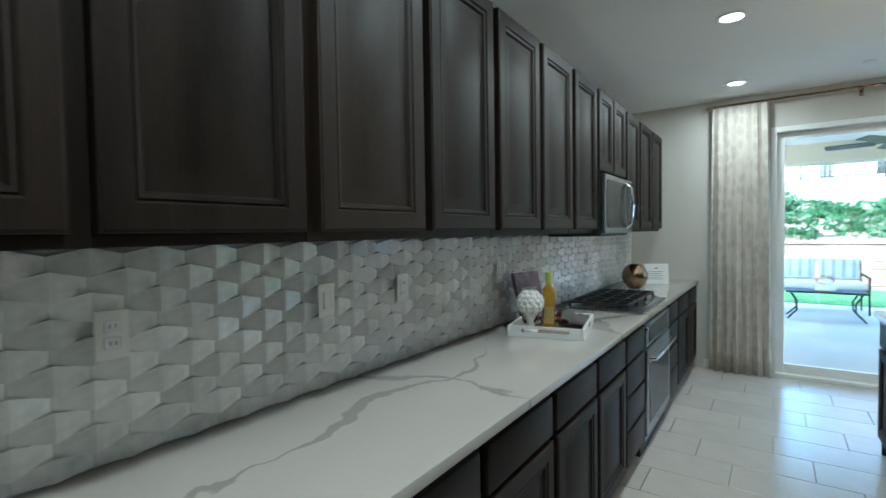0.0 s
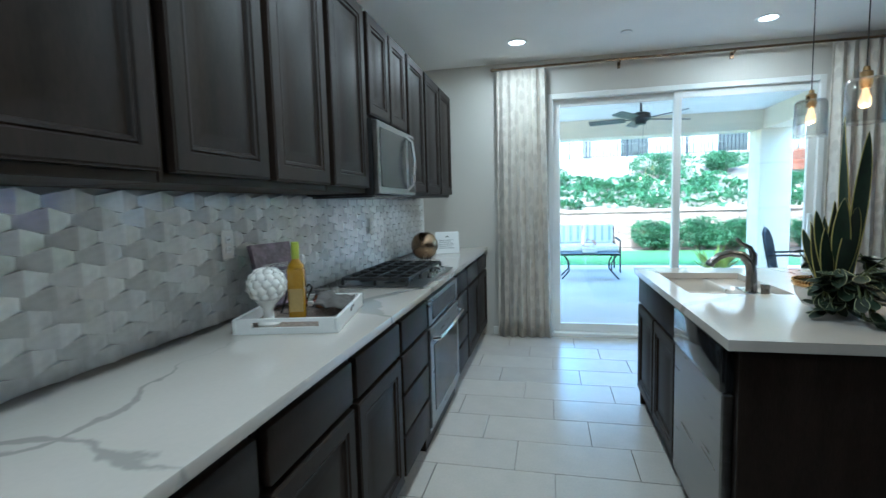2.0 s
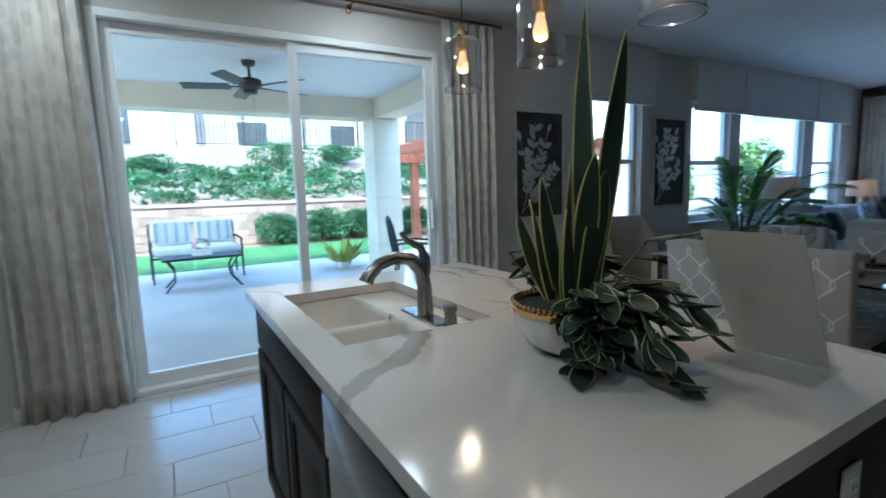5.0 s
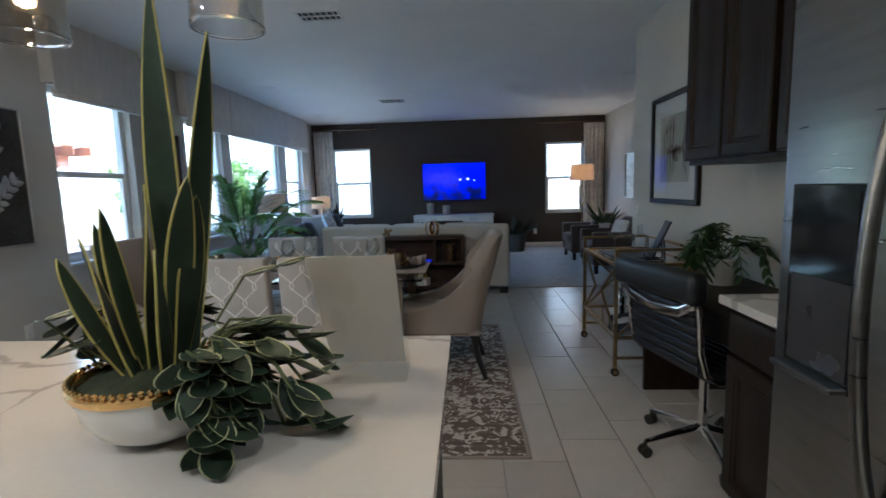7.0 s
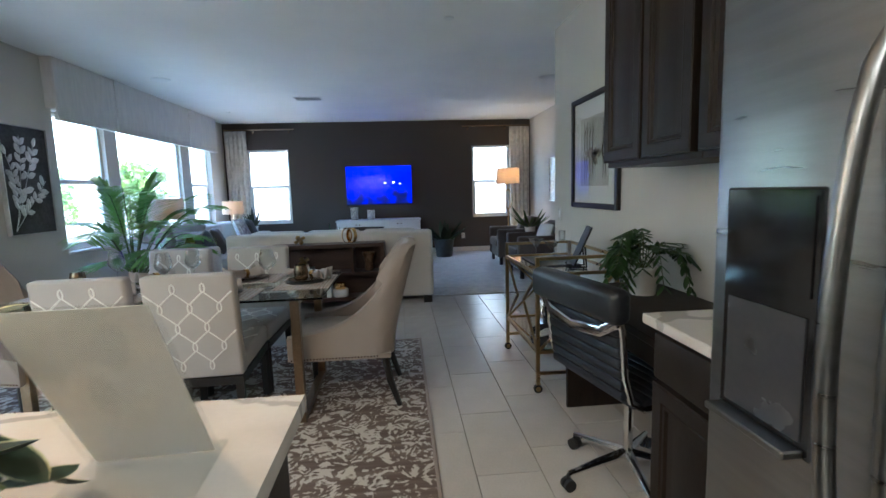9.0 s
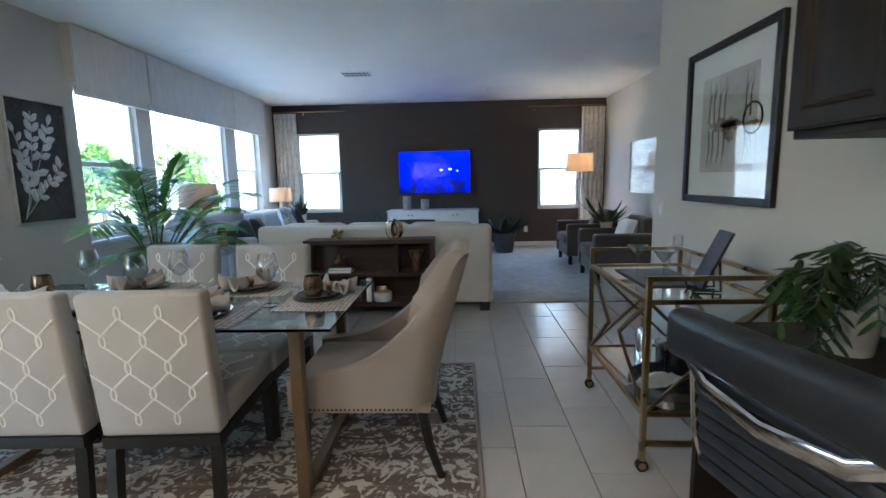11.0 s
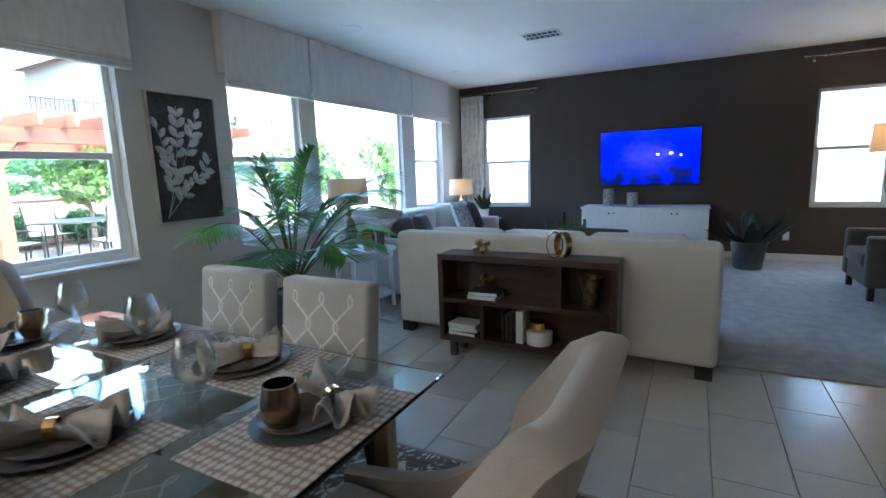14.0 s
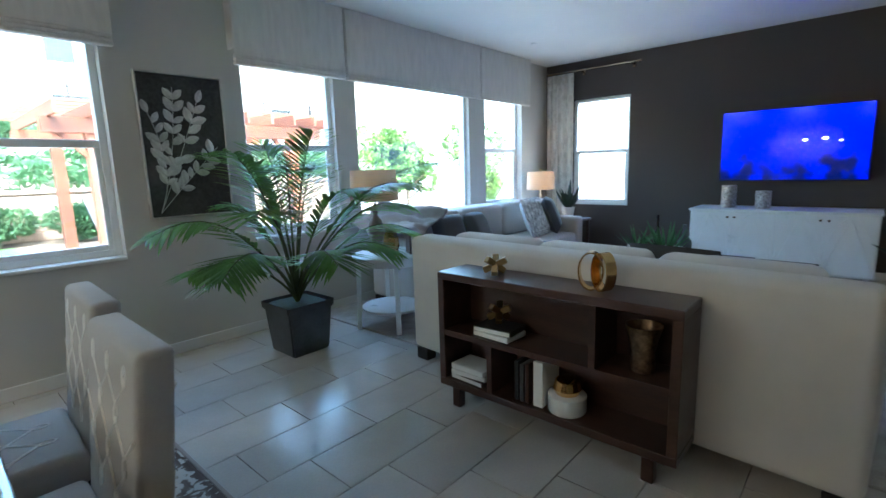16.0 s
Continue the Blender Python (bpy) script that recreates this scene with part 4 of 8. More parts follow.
# sideboard and television
sb = thing("sideboard", "white lacquered sideboard with interlaced arch carving", "sideboard")
part("body", bm_box(10.14, 10.67, 4.045, 5.685, 0.12, 0.74, bevel=0.004), WHITE_LACQUER, sb)
part("top", bm_box(10.12, 10.69, 4.03, 5.70, 0.741, 0.765, bevel=0.004), WHITE_LACQUER, sb)
for k in range(4):
    y0 = 4.055 + k * 0.406
    dr = part("door", bm_box(10.12, 10.138, y0, y0 + 0.40, 0.14, 0.73, bevel=0.003), WHITE_LACQUER, sb)
    bm = bmesh.new()
    for a in (0.0, 0.5):
        for s in (-1, 1):
            pts = [(10.118, y0 + 0.2 + s * (0.2 * math.cos(q) if a else 0.2 - 0.2 * math.sin(q)), 0.15 + 0.56 * (math.sin(q) if a else math.sin(q) ** 1.0)) for q in [math.pi / 2 * i / 8 for i in range(9)]]
            tube(bm, pts, 0.006, 5)
    part("carving", bm, WHITE_LACQUER, dr)
    kb = bmesh.new()
    lathe(kb, [(0, 0), (0.012, 0.0), (0.012, 0.01), (0, 0.016)], 10)
    bmesh.ops.rotate(kb, verts=kb.verts[:], cent=(0, 0, 0), matrix=Matrix.Rotation(-math.pi / 2, 3, "Y"))
    bmesh.ops.translate(kb, verts=kb.verts[:], vec=(10.119, y0 + (0.37 if k % 2 == 0 else 0.03), 0.68))
    part("knob", kb, BRONZE, dr)
for x in (10.18, 10.62):
    for y in (4.105, 5.625):
        part("leg", bm_box(x - 0.02, x + 0.02, y - 0.02, y + 0.02, 0.012, 0.119), WHITE_LACQUER, sb)

tv = thing("television", "wall-mounted flat television showing a blue underwater picture", "television")
part("case", bm_box(10.64, 10.705, 4.165, 5.525, 1.05, 1.853, bevel=0.006), BLACK, tv)


def tv_screen():
    m = bpy.data.materials.new("blue_screen")
    m.use_nodes = True
    nt = m.node_tree
    L = nt.links.new
    b = nt.nodes["Principled BSDF"]
    co = nt.nodes.new("ShaderNodeTexCoord")
    n = nt.nodes.new("ShaderNodeTexNoise")
    n.inputs["Scale"].default_value, n.inputs["Detail"].default_value = 6, 6
    L(co.outputs["Object"], n.inputs["Vector"])
    sep = nt.nodes.new("ShaderNodeSeparateXYZ")
    L(co.outputs["Object"], sep.inputs[0])
    low = nt.nodes.new("ShaderNodeMapRange")
    low.inputs["From Min"].default_value, low.inputs["From Max"].default_value = 1.1, 1.55
    low.inputs["To Min"].default_value, low.inputs["To Max"].default_value = -0.12, 0.22
    L(sep.outputs["Z"], low.inputs["Value"])
    add = nt.nodes.new("ShaderNodeMath")
    L(n.outputs["Fac"], add.inputs[0])
    L(low.outputs[0], add.inputs[1])
    r = nt.nodes.new("ShaderNodeValToRGB")
    e = r.color_ramp.elements
    e[0].position, e[0].color = 0.36, (0.0, 0.004, 0.07, 1)
    e[1].position, e[1].color = 0.6, (0.0, 0.008, 0.9, 1)
    L(add.outputs[0], r.inputs["Fac"])
    b.inputs["Base Color"].default_value = (0.005, 0.005, 0.008, 1)
    b.inputs["Roughness"].default_value = 0.12
    L(r.outputs["Color"], b.inputs["Emission Color"])
    b.inputs["Emission Strength"].default_value = 0.075
    return m


part("screen", bm_box(10.637, 10.6395, 4.18, 5.51, 1.065, 1.838), tv_screen(), tv, smooth=0)
bm = bmesh.new()
for y, z, r in ((4.72, 1.49, 0.022), (4.55, 1.50, 0.026), (4.42, 1.47, 0.016)):
    lathe(bm, [(0, 0), (r, 0.0), (0, 0.0015)], 12)
    for v in bm.verts[-14:]:
        v.co = Vector((10.6365 - v.co.z, y + v.co.x, z + v.co.y * 0.6))
part("bright_spot", bm, glow("screen_spot", (0.6, 0.7, 1.0), 0.3), tv)


def armchair(at, label):
    """Faces +y, 0.8 wide along x from 0."""
    c = thing("armchair", label, "armchair", at=at, group="armchairs along the wall")
    part("back", bm_box(0.12, 0.70, 0.0, 0.17, 0.14, 0.80, bevel=0.05, seg=3), ARMCHAIR, c)
    for x0 in (0.0, 0.70):
        part("arm", bm_box(x0, x0 + 0.12, 0.0, 0.78, 0.14, 0.62, bevel=0.03, seg=3), ARMCHAIR, c)
    part("base", bm_box(0.121, 0.699, 0.1, 0.76, 0.14, 0.30), ARMCHAIR, c)
    part("seat_cushion", bm_box(0.122, 0.698, 0.14, 0.79, 0.301, 0.45, bevel=0.04, seg=3), ARMCHAIR, c)
    for x in (0.06, 0.76):
        for y in (0.06, 0.72):
            bm = bmesh.new()
            bar(bm, (x, y, 0.14), (x, y, 0.012), 0.05, 0.05)
            part("leg", bm, BLACK_WOOD, c)
    return c


armchair(pose(7.26, 2.0, 0), "dark brown tweed armchair with square arms")
armchair(pose(8.6, 2.02, 0), "dark brown tweed armchair with square arms")


# curtains
def curtain(name, label, axis, a0, a1, at, z0, z1, folds, depth=0.055, flare=0.0):
    bm = bmesh.new()
    n = folds * 10
    rows = 14
    g = []
    for j in range(rows + 1):
        v = j / rows
        row = []
        for i in range(n + 1):
            u = i / n
            ph = 2 * math.pi * folds * u
            amp = depth * (0.55 + 0.45 * (1 - v)) * (0.8 + 0.2 * math.sin(5 * u + 3 * v))
            off = amp * math.sin(ph + 0.4 * math.sin(3 * v + u * 6))
            a = a0 + (a1 - a0) * u + 0.012 * math.sin(ph * 2) + flare * (1 - v) * (u - 0.3)
            z = z0 + (z1 - z0) * v
            row.append(bm.verts.new((a, at + off, z) if axis == "x" else (at + off, a, z)))
        g.append(row)
    for j in range(rows):
        for i in range(n):
            bm.faces.new((g[j][i], g[j][i + 1], g[j + 1][i + 1], g[j + 1][i]))
    ob = single(name, bm, CURTAIN, label, "curtain", smooth=80)
    s = ob.modifiers.new("thickness", "SOLIDIFY")
    s.thickness = 0.004
    return ob


def curtain_mat():
    m = material("textured_curtain", (0.72, 0.68, 0.61), 0.9, vary=0.06, scale=4, fine=260, bump=0.3, sheen=0.2)
    nt = m.node_tree
    L = nt.links.new
    b = nt.nodes["Principled BSDF"]
    old = b.inputs["Base Color"].links[0].from_socket
    co = nt.nodes.new("ShaderNodeTexCoord")
    mp = nt.nodes.new("ShaderNodeMapping")
    mp.inputs["Scale"].default_value = (16, 16, 9)
    L(co.outputs["Object"], mp.inputs["Vector"])
    v = nt.nodes.new("ShaderNodeTexVoronoi")
    v.inputs["Scale"].default_value = 1.0
    v.inputs["Randomness"].default_value = 0.7
    L(mp.outputs[0], v.inputs["Vector"])
    r = nt.nodes.new("ShaderNodeMapRange")
    r.inputs["From Min"].default_value, r.inputs["From Max"].default_value = 0.38, 0.48
    r.inputs["To Min"].default_value, r.inputs["To Max"].default_value = 0.55, 0.0
    L(v.outputs["Distance"], r.inputs["Value"])
    mix = nt.nodes.new("ShaderNodeMix")
    mix.data_type = "RGBA"
    L(r.outputs[0], mix.inputs["Factor"])
    L(old, mix.inputs["A"])
    mix.inputs["B"].default_value = (0.50, 0.46, 0.41, 1)
    L(mix.outputs["Result"], b.inputs["Base Color"])
    tr = nt.nodes.new("ShaderNodeBsdfTranslucent")
    tr.inputs["Color"].default_value = (0.5, 0.45, 0.38, 1)
    ms = nt.nodes.new("ShaderNodeMixShader")
    ms.inputs[0].default_value = 0.18
    L(b.outputs[0], ms.inputs[1])
    L(tr.outputs[0], ms.inputs[2])
    L(ms.outputs[0], nt.nodes["Material Output"].inputs["Surface"])
    return m


CURTAIN = curtain_mat()
curtain("curtain", "ivory patterned curtain panel beside the sliding door", "x", -0.42, 0.05, NORTH - 0.10, 0.01, 2.64, 6, flare=0.06)
curtain("curtain", "ivory patterned curtain panel beside the sliding door", "x", 2.43, 2.93, NORTH - 0.10, 0.01, 2.64, 6, flare=0.04)
curtain("curtain", "ivory patterned curtain panel against the brown wall", "y", 7.42, 7.84, EAST - 0.09, 0.02, 2.58, 5, 0.045)
curtain("curtain", "ivory patterned curtain panel against the brown wall", "y", 1.70, 2.12, EAST - 0.09, 0.02, 2.58, 5, 0.045)


def curtain_rod(a, b, brackets):
    r = thing("curtain_rod", "slim bronze curtain rod on wall brackets", "curtain rod", group="curtain rods")
    bm = bmesh.new()
    rod(bm, a, b, 0.012)
    part("pole", bm, BRONZE, r)
    for e in (a, b):
        bm = bmesh.new()
        lathe(bm, [(0, -0.022), (0.02, -0.012), (0.022, 0), (0.02, 0.012), (0, 0.022)], 12, e)
        part("finial", bm, BRONZE, r)
    for p, w in brackets:
        bm = bmesh.new()
        bar(bm, p, w, 0.014, 0.014)
        q = Vector(w)
        box(bm, q.x - 0.014, q.x + 0.014, q.y - 0.014, q.y + 0.014, q.z - 0.03, q.z + 0.03)
        part("bracket", bm, BRONZE, r)


curtain_rod((-0.46, NORTH - 0.10, 2.66), (3.02, NORTH - 0.10, 2.66), [((x, NORTH - 0.10, 2.648), (x, NORTH - 0.015, 2.63)) for x in (0.72, 1.68)])
curtain_rod((EAST - 0.09, 6.5, 2.6), (EAST - 0.09, 7.83, 2.6), [((EAST - 0.09, y, 2.588), (EAST - 0.015, y, 2.57)) for y in (6.6, 7.3)])
curtain_rod((EAST - 0.09, 1.69, 2.6), (EAST - 0.09, 3.08, 2.6), [((EAST - 0.09, y, 2.588), (EAST - 0.015, y, 2.57)) for y in (2.2, 2.98)])

# roman shades
BLIND = material("woven_shade", (0.66, 0.64, 0.60), 0.9, vary=0.07, scale=5, fine=120, bump=0.3, stretch=(6, 6, 1.2))


def roman_shade(x0, x1):
    b = thing("roman_shade", "raised grey woven roman shade with folded hem", "window shade", group="roman shades on the window wall")
    part("face", bm_box(x0, x1, 7.785, 7.80, 2.195, 2.735, bevel=0.003), BLIND, b)
    for x in (x0, x1 - 0.015):
        part("return", bm_box(x, x + 0.015, 7.801, NORTH - 0.002, 2.24, 2.735), BLIND, b)
    for k in range(3):
        part("fold", bm_box(x0 + 0.003, x1 - 0.003, 7.775 + 0.006 * k, 7.83, 2.122 + 0.026 * k, 2.146 + 0.026 * k, bevel=0.006, seg=2), BLIND, b)


roman_shade(4.09, 5.125)
roman_shade(5.90, 6.92)
roman_shade(6.945, 8.93)
roman_shade(8.955, 10.075)

# ---- outside ----
def leaf_cloud(bm, rng, blobs, count, size, squash=0.8):
    """Many small leaf quads scattered through the shells of some blobs (x, y, z, rx, ry, rz)."""
    for x, y, z, rx, ry, rz in blobs:
        for _ in range(count):
            d = Vector((rng.gauss(0, 1), rng.gauss(0, 1), rng.gauss(0, 1))).normalized()
            k = rng.uniform(0.72, 1.06)
            p = Vector((x + d.x * rx * k, y + d.y * ry * k, z + d.z * rz * k))
            if p.z < 0.0:
                continue
            s = size * rng.uniform(0.6, 1.4)
            u = Vector((rng.gauss(0, 1), rng.gauss(0, 1), rng.gauss(0, 1))).normalized()
            v = (d + 0.6 * u).cross(u).normalized()
            w = u.cross(v).normalized() * squash
            bm.faces.new([bm.verts.new(p + q) for q in (-u * s, w * s * 0.5, u * s, -w * s * 0.5)])


bm = bmesh.new()
n, x0, x1, y0, y1 = 60, -200.0, 200.0, 8.06, 300.0
ys = [8.06, 14.2, 17.6, 17.9, 19, 21, 23, 26, 30, 60, 300]
zs = [-0.02, -0.03, -0.03, 1.05, 1.45, 2.1, 2.6, 3.3, 3.4, 4, 6]
xs = [-200, -60, -20, -12, -8, -4, 0, 4, 8, 12, 16, 20, 60, 200]
grid = [[bm.verts.new((x, y, z + (noise.noise(Vector((x * 0.31, y * 0.31, 0))) * 0.35 if 18.5 < y < 40 and abs(x) < 25 else 0))) for x in xs] for y, z in zip(ys, zs)]
for a, b in zip(grid, grid[1:]):
    for i in range(len(xs) - 1):
        bm.faces.new((a[i], a[i + 1], b[i + 1], b[i]))
bmesh.ops.subdivide_edges(bm, edges=[e for e in bm.edges if e.calc_length() < 8], cuts=2, use_grid_fill=True)
structure("ground", bm, DIRT, "dry planted slope behind the garden", "ground", smooth=80)
bm = bmesh.new()
box(bm, -200, EAST + 0.16, -80, -1.36, -0.3, -0.14)
box(bm, EAST + 0.16, 200, -80, 8.06, -0.3, -0.03)
box(bm, -200, -1.6, -1.36, 8.06, -0.3, -0.14)
structure("ground_behind", bm, DIRT, "bare ground around the house", "ground")
structure("patio", bm_box(-6, 12.5, 8.06, 13.6, -0.2, 0.0, bevel=0.01), CONCRETE, "pale concrete patio slab", "patio")
structure("lawn", bm_box(-8, 5.4, 13.62, 16.6, -0.2, 0.005), LAWN, "green mown lawn", "lawn")

# covered patio
structure("patio_ceiling", bm_box(-4.5, 3.75, 8.06, 11.9, 2.72, 2.9), STUCCO_WHITE, "white plaster patio ceiling", "ceiling")
pr = thing("patio_cover", "cream stucco patio beam and columns", "patio cover", kind="structure")
part("front_beam", bm_box(-4.5, 3.75, 11.5, 11.9, 2.42, 2.719), STUCCO, pr)
part("side_beam", bm_box(3.35, 3.75, 8.07, 11.499, 2.42, 2.719), STUCCO, pr)
part("column", bm_box(3.3, 3.75, 11.45, 11.9, 0.0, 2.419, bevel=0.01), STUCCO, pr)
part("column", bm_box(3.35, 3.75, 8.07, 8.5, 0.0, 2.419, bevel=0.01), STUCCO, pr)
part("column", bm_box(-3.6, -3.15, 11.45, 11.9, 0.0, 2.419, bevel=0.01), STUCCO, pr)
part("roof", bm_box(-4.7, 3.9, 8.06, 12.1, 2.91, 3.05), ROOF, pr)

# slope planting
rng = random.Random(4)
bm = bmesh.new()
blobs = []
for _ in range(340):
    x, y = rng.uniform(-10, 17), rng.uniform(18.1, 20.8)
    z = 1.0 + (y - 17.9) * 0.36
    s = rng.uniform(0.3, 0.6)
    blobs.append((x, y, z, s * 1.3, s, s * 0.55))
leaf_cloud(bm, rng, blobs, 120, 0.095)
single("ground_cover", bm, SHRUB, "dense green ground cover on the slope", "shrubs", kind="stuff", smooth=0)


def bush(x, y, z, r, h, seed, label, mat=SHRUB, count=420, size=0.05):
    q = random.Random(seed)
    bm = bmesh.new()
    bl = [(q.uniform(-r, r) * 0.5, q.uniform(-r, r) * 0.5, h * q.uniform(0.35, 0.62), r * q.uniform(0.45, 0.7), r * q.uniform(0.45, 0.7), h * q.uniform(0.3, 0.42)) for _ in range(7)]
    leaf_cloud(bm, q, bl, count, size)
    b = thing("shrub", label, "shrub", at=pose(x, y, z), group="garden shrubs")
    part("foliage", bm, mat, b, smooth=0)
    bm = bmesh.new()
    for _ in range(5):
        a = q.uniform(0, 6.28)
        tube(bm, [(0, 0, -0.05), (0.1 * math.cos(a), 0.1 * math.sin(a), h * 0.3), (r * 0.5 * math.cos(a), r * 0.5 * math.sin(a), h * 0.6)], [0.02, 0.015, 0.006], 5)
    part("stems", bm, STEM, b)


k = 0
for x, y, z, r, h in ((0.2, 20.9, 1.95, 0.8, 0.6), (4.0, 21.6, 2.15, 1.1, 1.1), (6.2, 21.8, 2.3, 0.8, 0.8), (-3, 20, 1.7, 0.9, 0.7), (8.5, 21.4, 2.15, 1.1, 0.9), (12, 20.5, 1.95, 1.2, 1.1),
                      (2.9, 17.0, 0, 0.65, 0.85), (4.0, 16.95, 0, 0.65, 0.9), (5.2, 17.0, 0, 0.65, 0.85), (6.5, 17.0, 0, 0.65, 0.9), (7.8, 17.0, 0, 0.65, 0.9), (-1.6, 17.05, 0, 0.4, 0.45), (9.2, 16.95, 0, 0.6, 0.8)):
    k += 1
    bush(x, y, z, r, h, 100 + k, "rounded green garden shrub" if z == 0 else "green shrub on the dry slope")

# ---- lamps on the ceiling ----
def downlight(x, y, watts=1.0):
    d = thing("downlight", "white recessed ceiling downlight, switched on", "ceiling light", group="recessed downlights")
    bm = bmesh.new()
    lathe(bm, [(0.062, 0.0), (0.09, 0.0), (0.088, -0.006), (0.066, -0.009), (0.062, 0.0)], 28, (x, y, CEIL - 0.001))
    part("trim_ring", bm, VINYL, d)
    bm = bmesh.new()
    lathe(bm, [(0, 0.0), (0.0625, 0.0)], 28, (x, y, CEIL - 0.003))
    part("lens", bm, CAN_GLOW, d)
    lamp = bpy.data.lights.new("downlight_lamp", "AREA")
    lamp.shape, lamp.size, lamp.energy, lamp.color = "DISK", 0.12, watts, (1.0, 0.88, 0.72)
    o = new("downlight_lamp", lamp)
    o.parent = d
    o.matrix_basis = Matrix.Translation((x, y, CEIL - 0.012))


for x, y in ((-0.19, 7.295), (-0.13, 5.73), (-0.15, 4.16), (-0.15, 2.6), (-0.15, 1.0), (1.737, 7.30)):
    downlight(x, y)


def vent(x, y, w, h, n):
    v = thing("ceiling_vent", "white louvred ceiling air vent", "air vent", group="ceiling vents")
    bm = bmesh.new()
    for q in ((x - w / 2, x + w / 2, y - h / 2, y - h / 2 + 0.02), (x - w / 2, x + w / 2, y + h / 2 - 0.02, y + h / 2), (x - w / 2, x - w / 2 + 0.02, y - h / 2 + 0.02, y + h / 2 - 0.02), (x + w / 2 - 0.02, x + w / 2, y - h / 2 + 0.02, y + h / 2 - 0.02),
              (x - 0.008, x + 0.008, y - h / 2 + 0.02, y + h / 2 - 0.02)):
        box(bm, *q, CEIL - 0.01, CEIL - 0.001)
    part("frame", bm, VINYL, v)
    part("backing", bm_box(x - w / 2 + 0.02, x + w / 2 - 0.02, y - h / 2 + 0.02, y + h / 2 - 0.02, CEIL - 0.003, CEIL - 0.001), BLACK, v)
    for k in range(n):
        for s in (-1, 1):
            yy = y - h / 2 + 0.03 + (k + 0.5) * (h - 0.06) / n
            bm = bmesh.new()
            bar(bm, (x + s * (w / 2 - 0.021), yy, CEIL - 0.008), (x + s * 0.009, yy, CEIL - 0.008), 0.004, 0.014)
            part("slat", bm, VINYL, v)


vent(0.635, 5.73, 0.36, 0.22, 5)
vent(4.40, 5.735, 0.22, 0.36, 6)
vent(8.245, 5.745, 0.26, 0.40, 6)
for x, y, r, lab in ((6.945, 7.25, 0.11, "round white flush ceiling speaker"), (6.98, 2.443, 0.11, "round white flush ceiling speaker"), (9.49, 3.89, 0.045, "small white sprinkler cap"), (4.87, 3.955, 0.045, "small white sprinkler cap"), (0.7, 7.3, 0.045, "small white sprinkler cap"), (9.35, 7.3, 0.04, "small white sprinkler cap")):
    s = thing("ceiling_speaker" if r > 0.1 else "sprinkler_cap", lab, "ceiling fitting")
    bm = bmesh.new()
    lathe(bm, [(0, -0.008), (r * 0.9, -0.008), (r, -0.004), (r, 0.0)], 28, (x, y, CEIL - 0.001))
    part("cover", bm, VINYL, s)


def pendant(x, y):
    p = thing("pendant_lamp", "clear glass cylinder pendant with a glowing filament bulb", "pendant lamp", group="pendants over the island")
    zb = 1.675
    bm = bmesh.new()
    R = 0.075
    lathe(bm, [(R, 0.0), (R, 0.17), (R - 0.012, 0.19), (0.03, 0.192), (0.03, 0.188), (R - 0.014, 0.186), (R - 0.004, 0.168), (R - 0.004, 0.0), (R, 0.0)], 32, (x, y, zb))
    o = part("glass_shade", bm, PENDANT_GLASS, p, smooth=60)
    o.visible_shadow = False
    bm = bmesh.new()
    lathe(bm, [(0, 0.245), (0.012, 0.243), (0.014, 0.225), (0.024, 0.22), (0.024, 0.165), (0.02, 0.15), (0, 0.15)], 20, (x, y, zb))
    part("socket", bm, BRASS, p)
    bm = bmesh.new()
    lathe(bm, [(0, 0.15), (0.012, 0.148), (0.013, 0.135), (0.022, 0.105), (0.024, 0.09), (0.019, 0.07), (0, 0.062)], 20, (x, y, zb))
    o = part("bulb", bm, BULB_GLASS, p, smooth=60)
    o.visible_shadow = False
    bm = bmesh.new()
    for k in range(4):
        a = k * math.pi / 2
        tube(bm, [(x + 0.01 * math.cos(a), y + 0.01 * math.sin(a), zb + 0.08), (x + 0.006 * math.cos(a), y + 0.006 * math.sin(a), zb + 0.125)], 0.0028, 5)
    part("filament", bm, BULB_GLOW, p)
    bm = bmesh.new()
    lathe(bm, [(R - 0.005, -0.002), (R + 0.0015, -0.003), (R + 0.002, 0.003), (R - 0.005, 0.003), (R - 0.005, -0.002)], 32, (x, y, zb))
    part("glass_rim", bm, CLEAR_GLASS, p, smooth=60)
    bm = bmesh.new()
    rod(bm, (x, y, zb + 0.245), (x, y, CEIL - 0.02), 0.003, n=6)
    part("cord", bm, BLACK, p)
    bm = bmesh.new()
    lathe(bm, [(0.06, 0.0), (0.058, -0.015), (0.02, -0.022), (0, -0.022)], 24, (x, y, CEIL - 0.001))
    part("canopy", bm, BRASS, p)
    lamp = bpy.data.lights.new("pendant_bulb", "POINT")
    lamp.energy, lamp.shadow_soft_size, lamp.color = 0.4, 0.003, (1.0, 0.62, 0.32)
    o = new("pendant_bulb", lamp)
    o.parent = p
    o.matrix_basis = Matrix.Translation((x, y, zb + 0.02))


PENDANT_GLASS = pane_glass("pendant_glass", (0.93, 0.93, 0.92), 0.12, 0.3)
for y in (5.99, 5.535, 5.08):
    pendant(1.445, y)

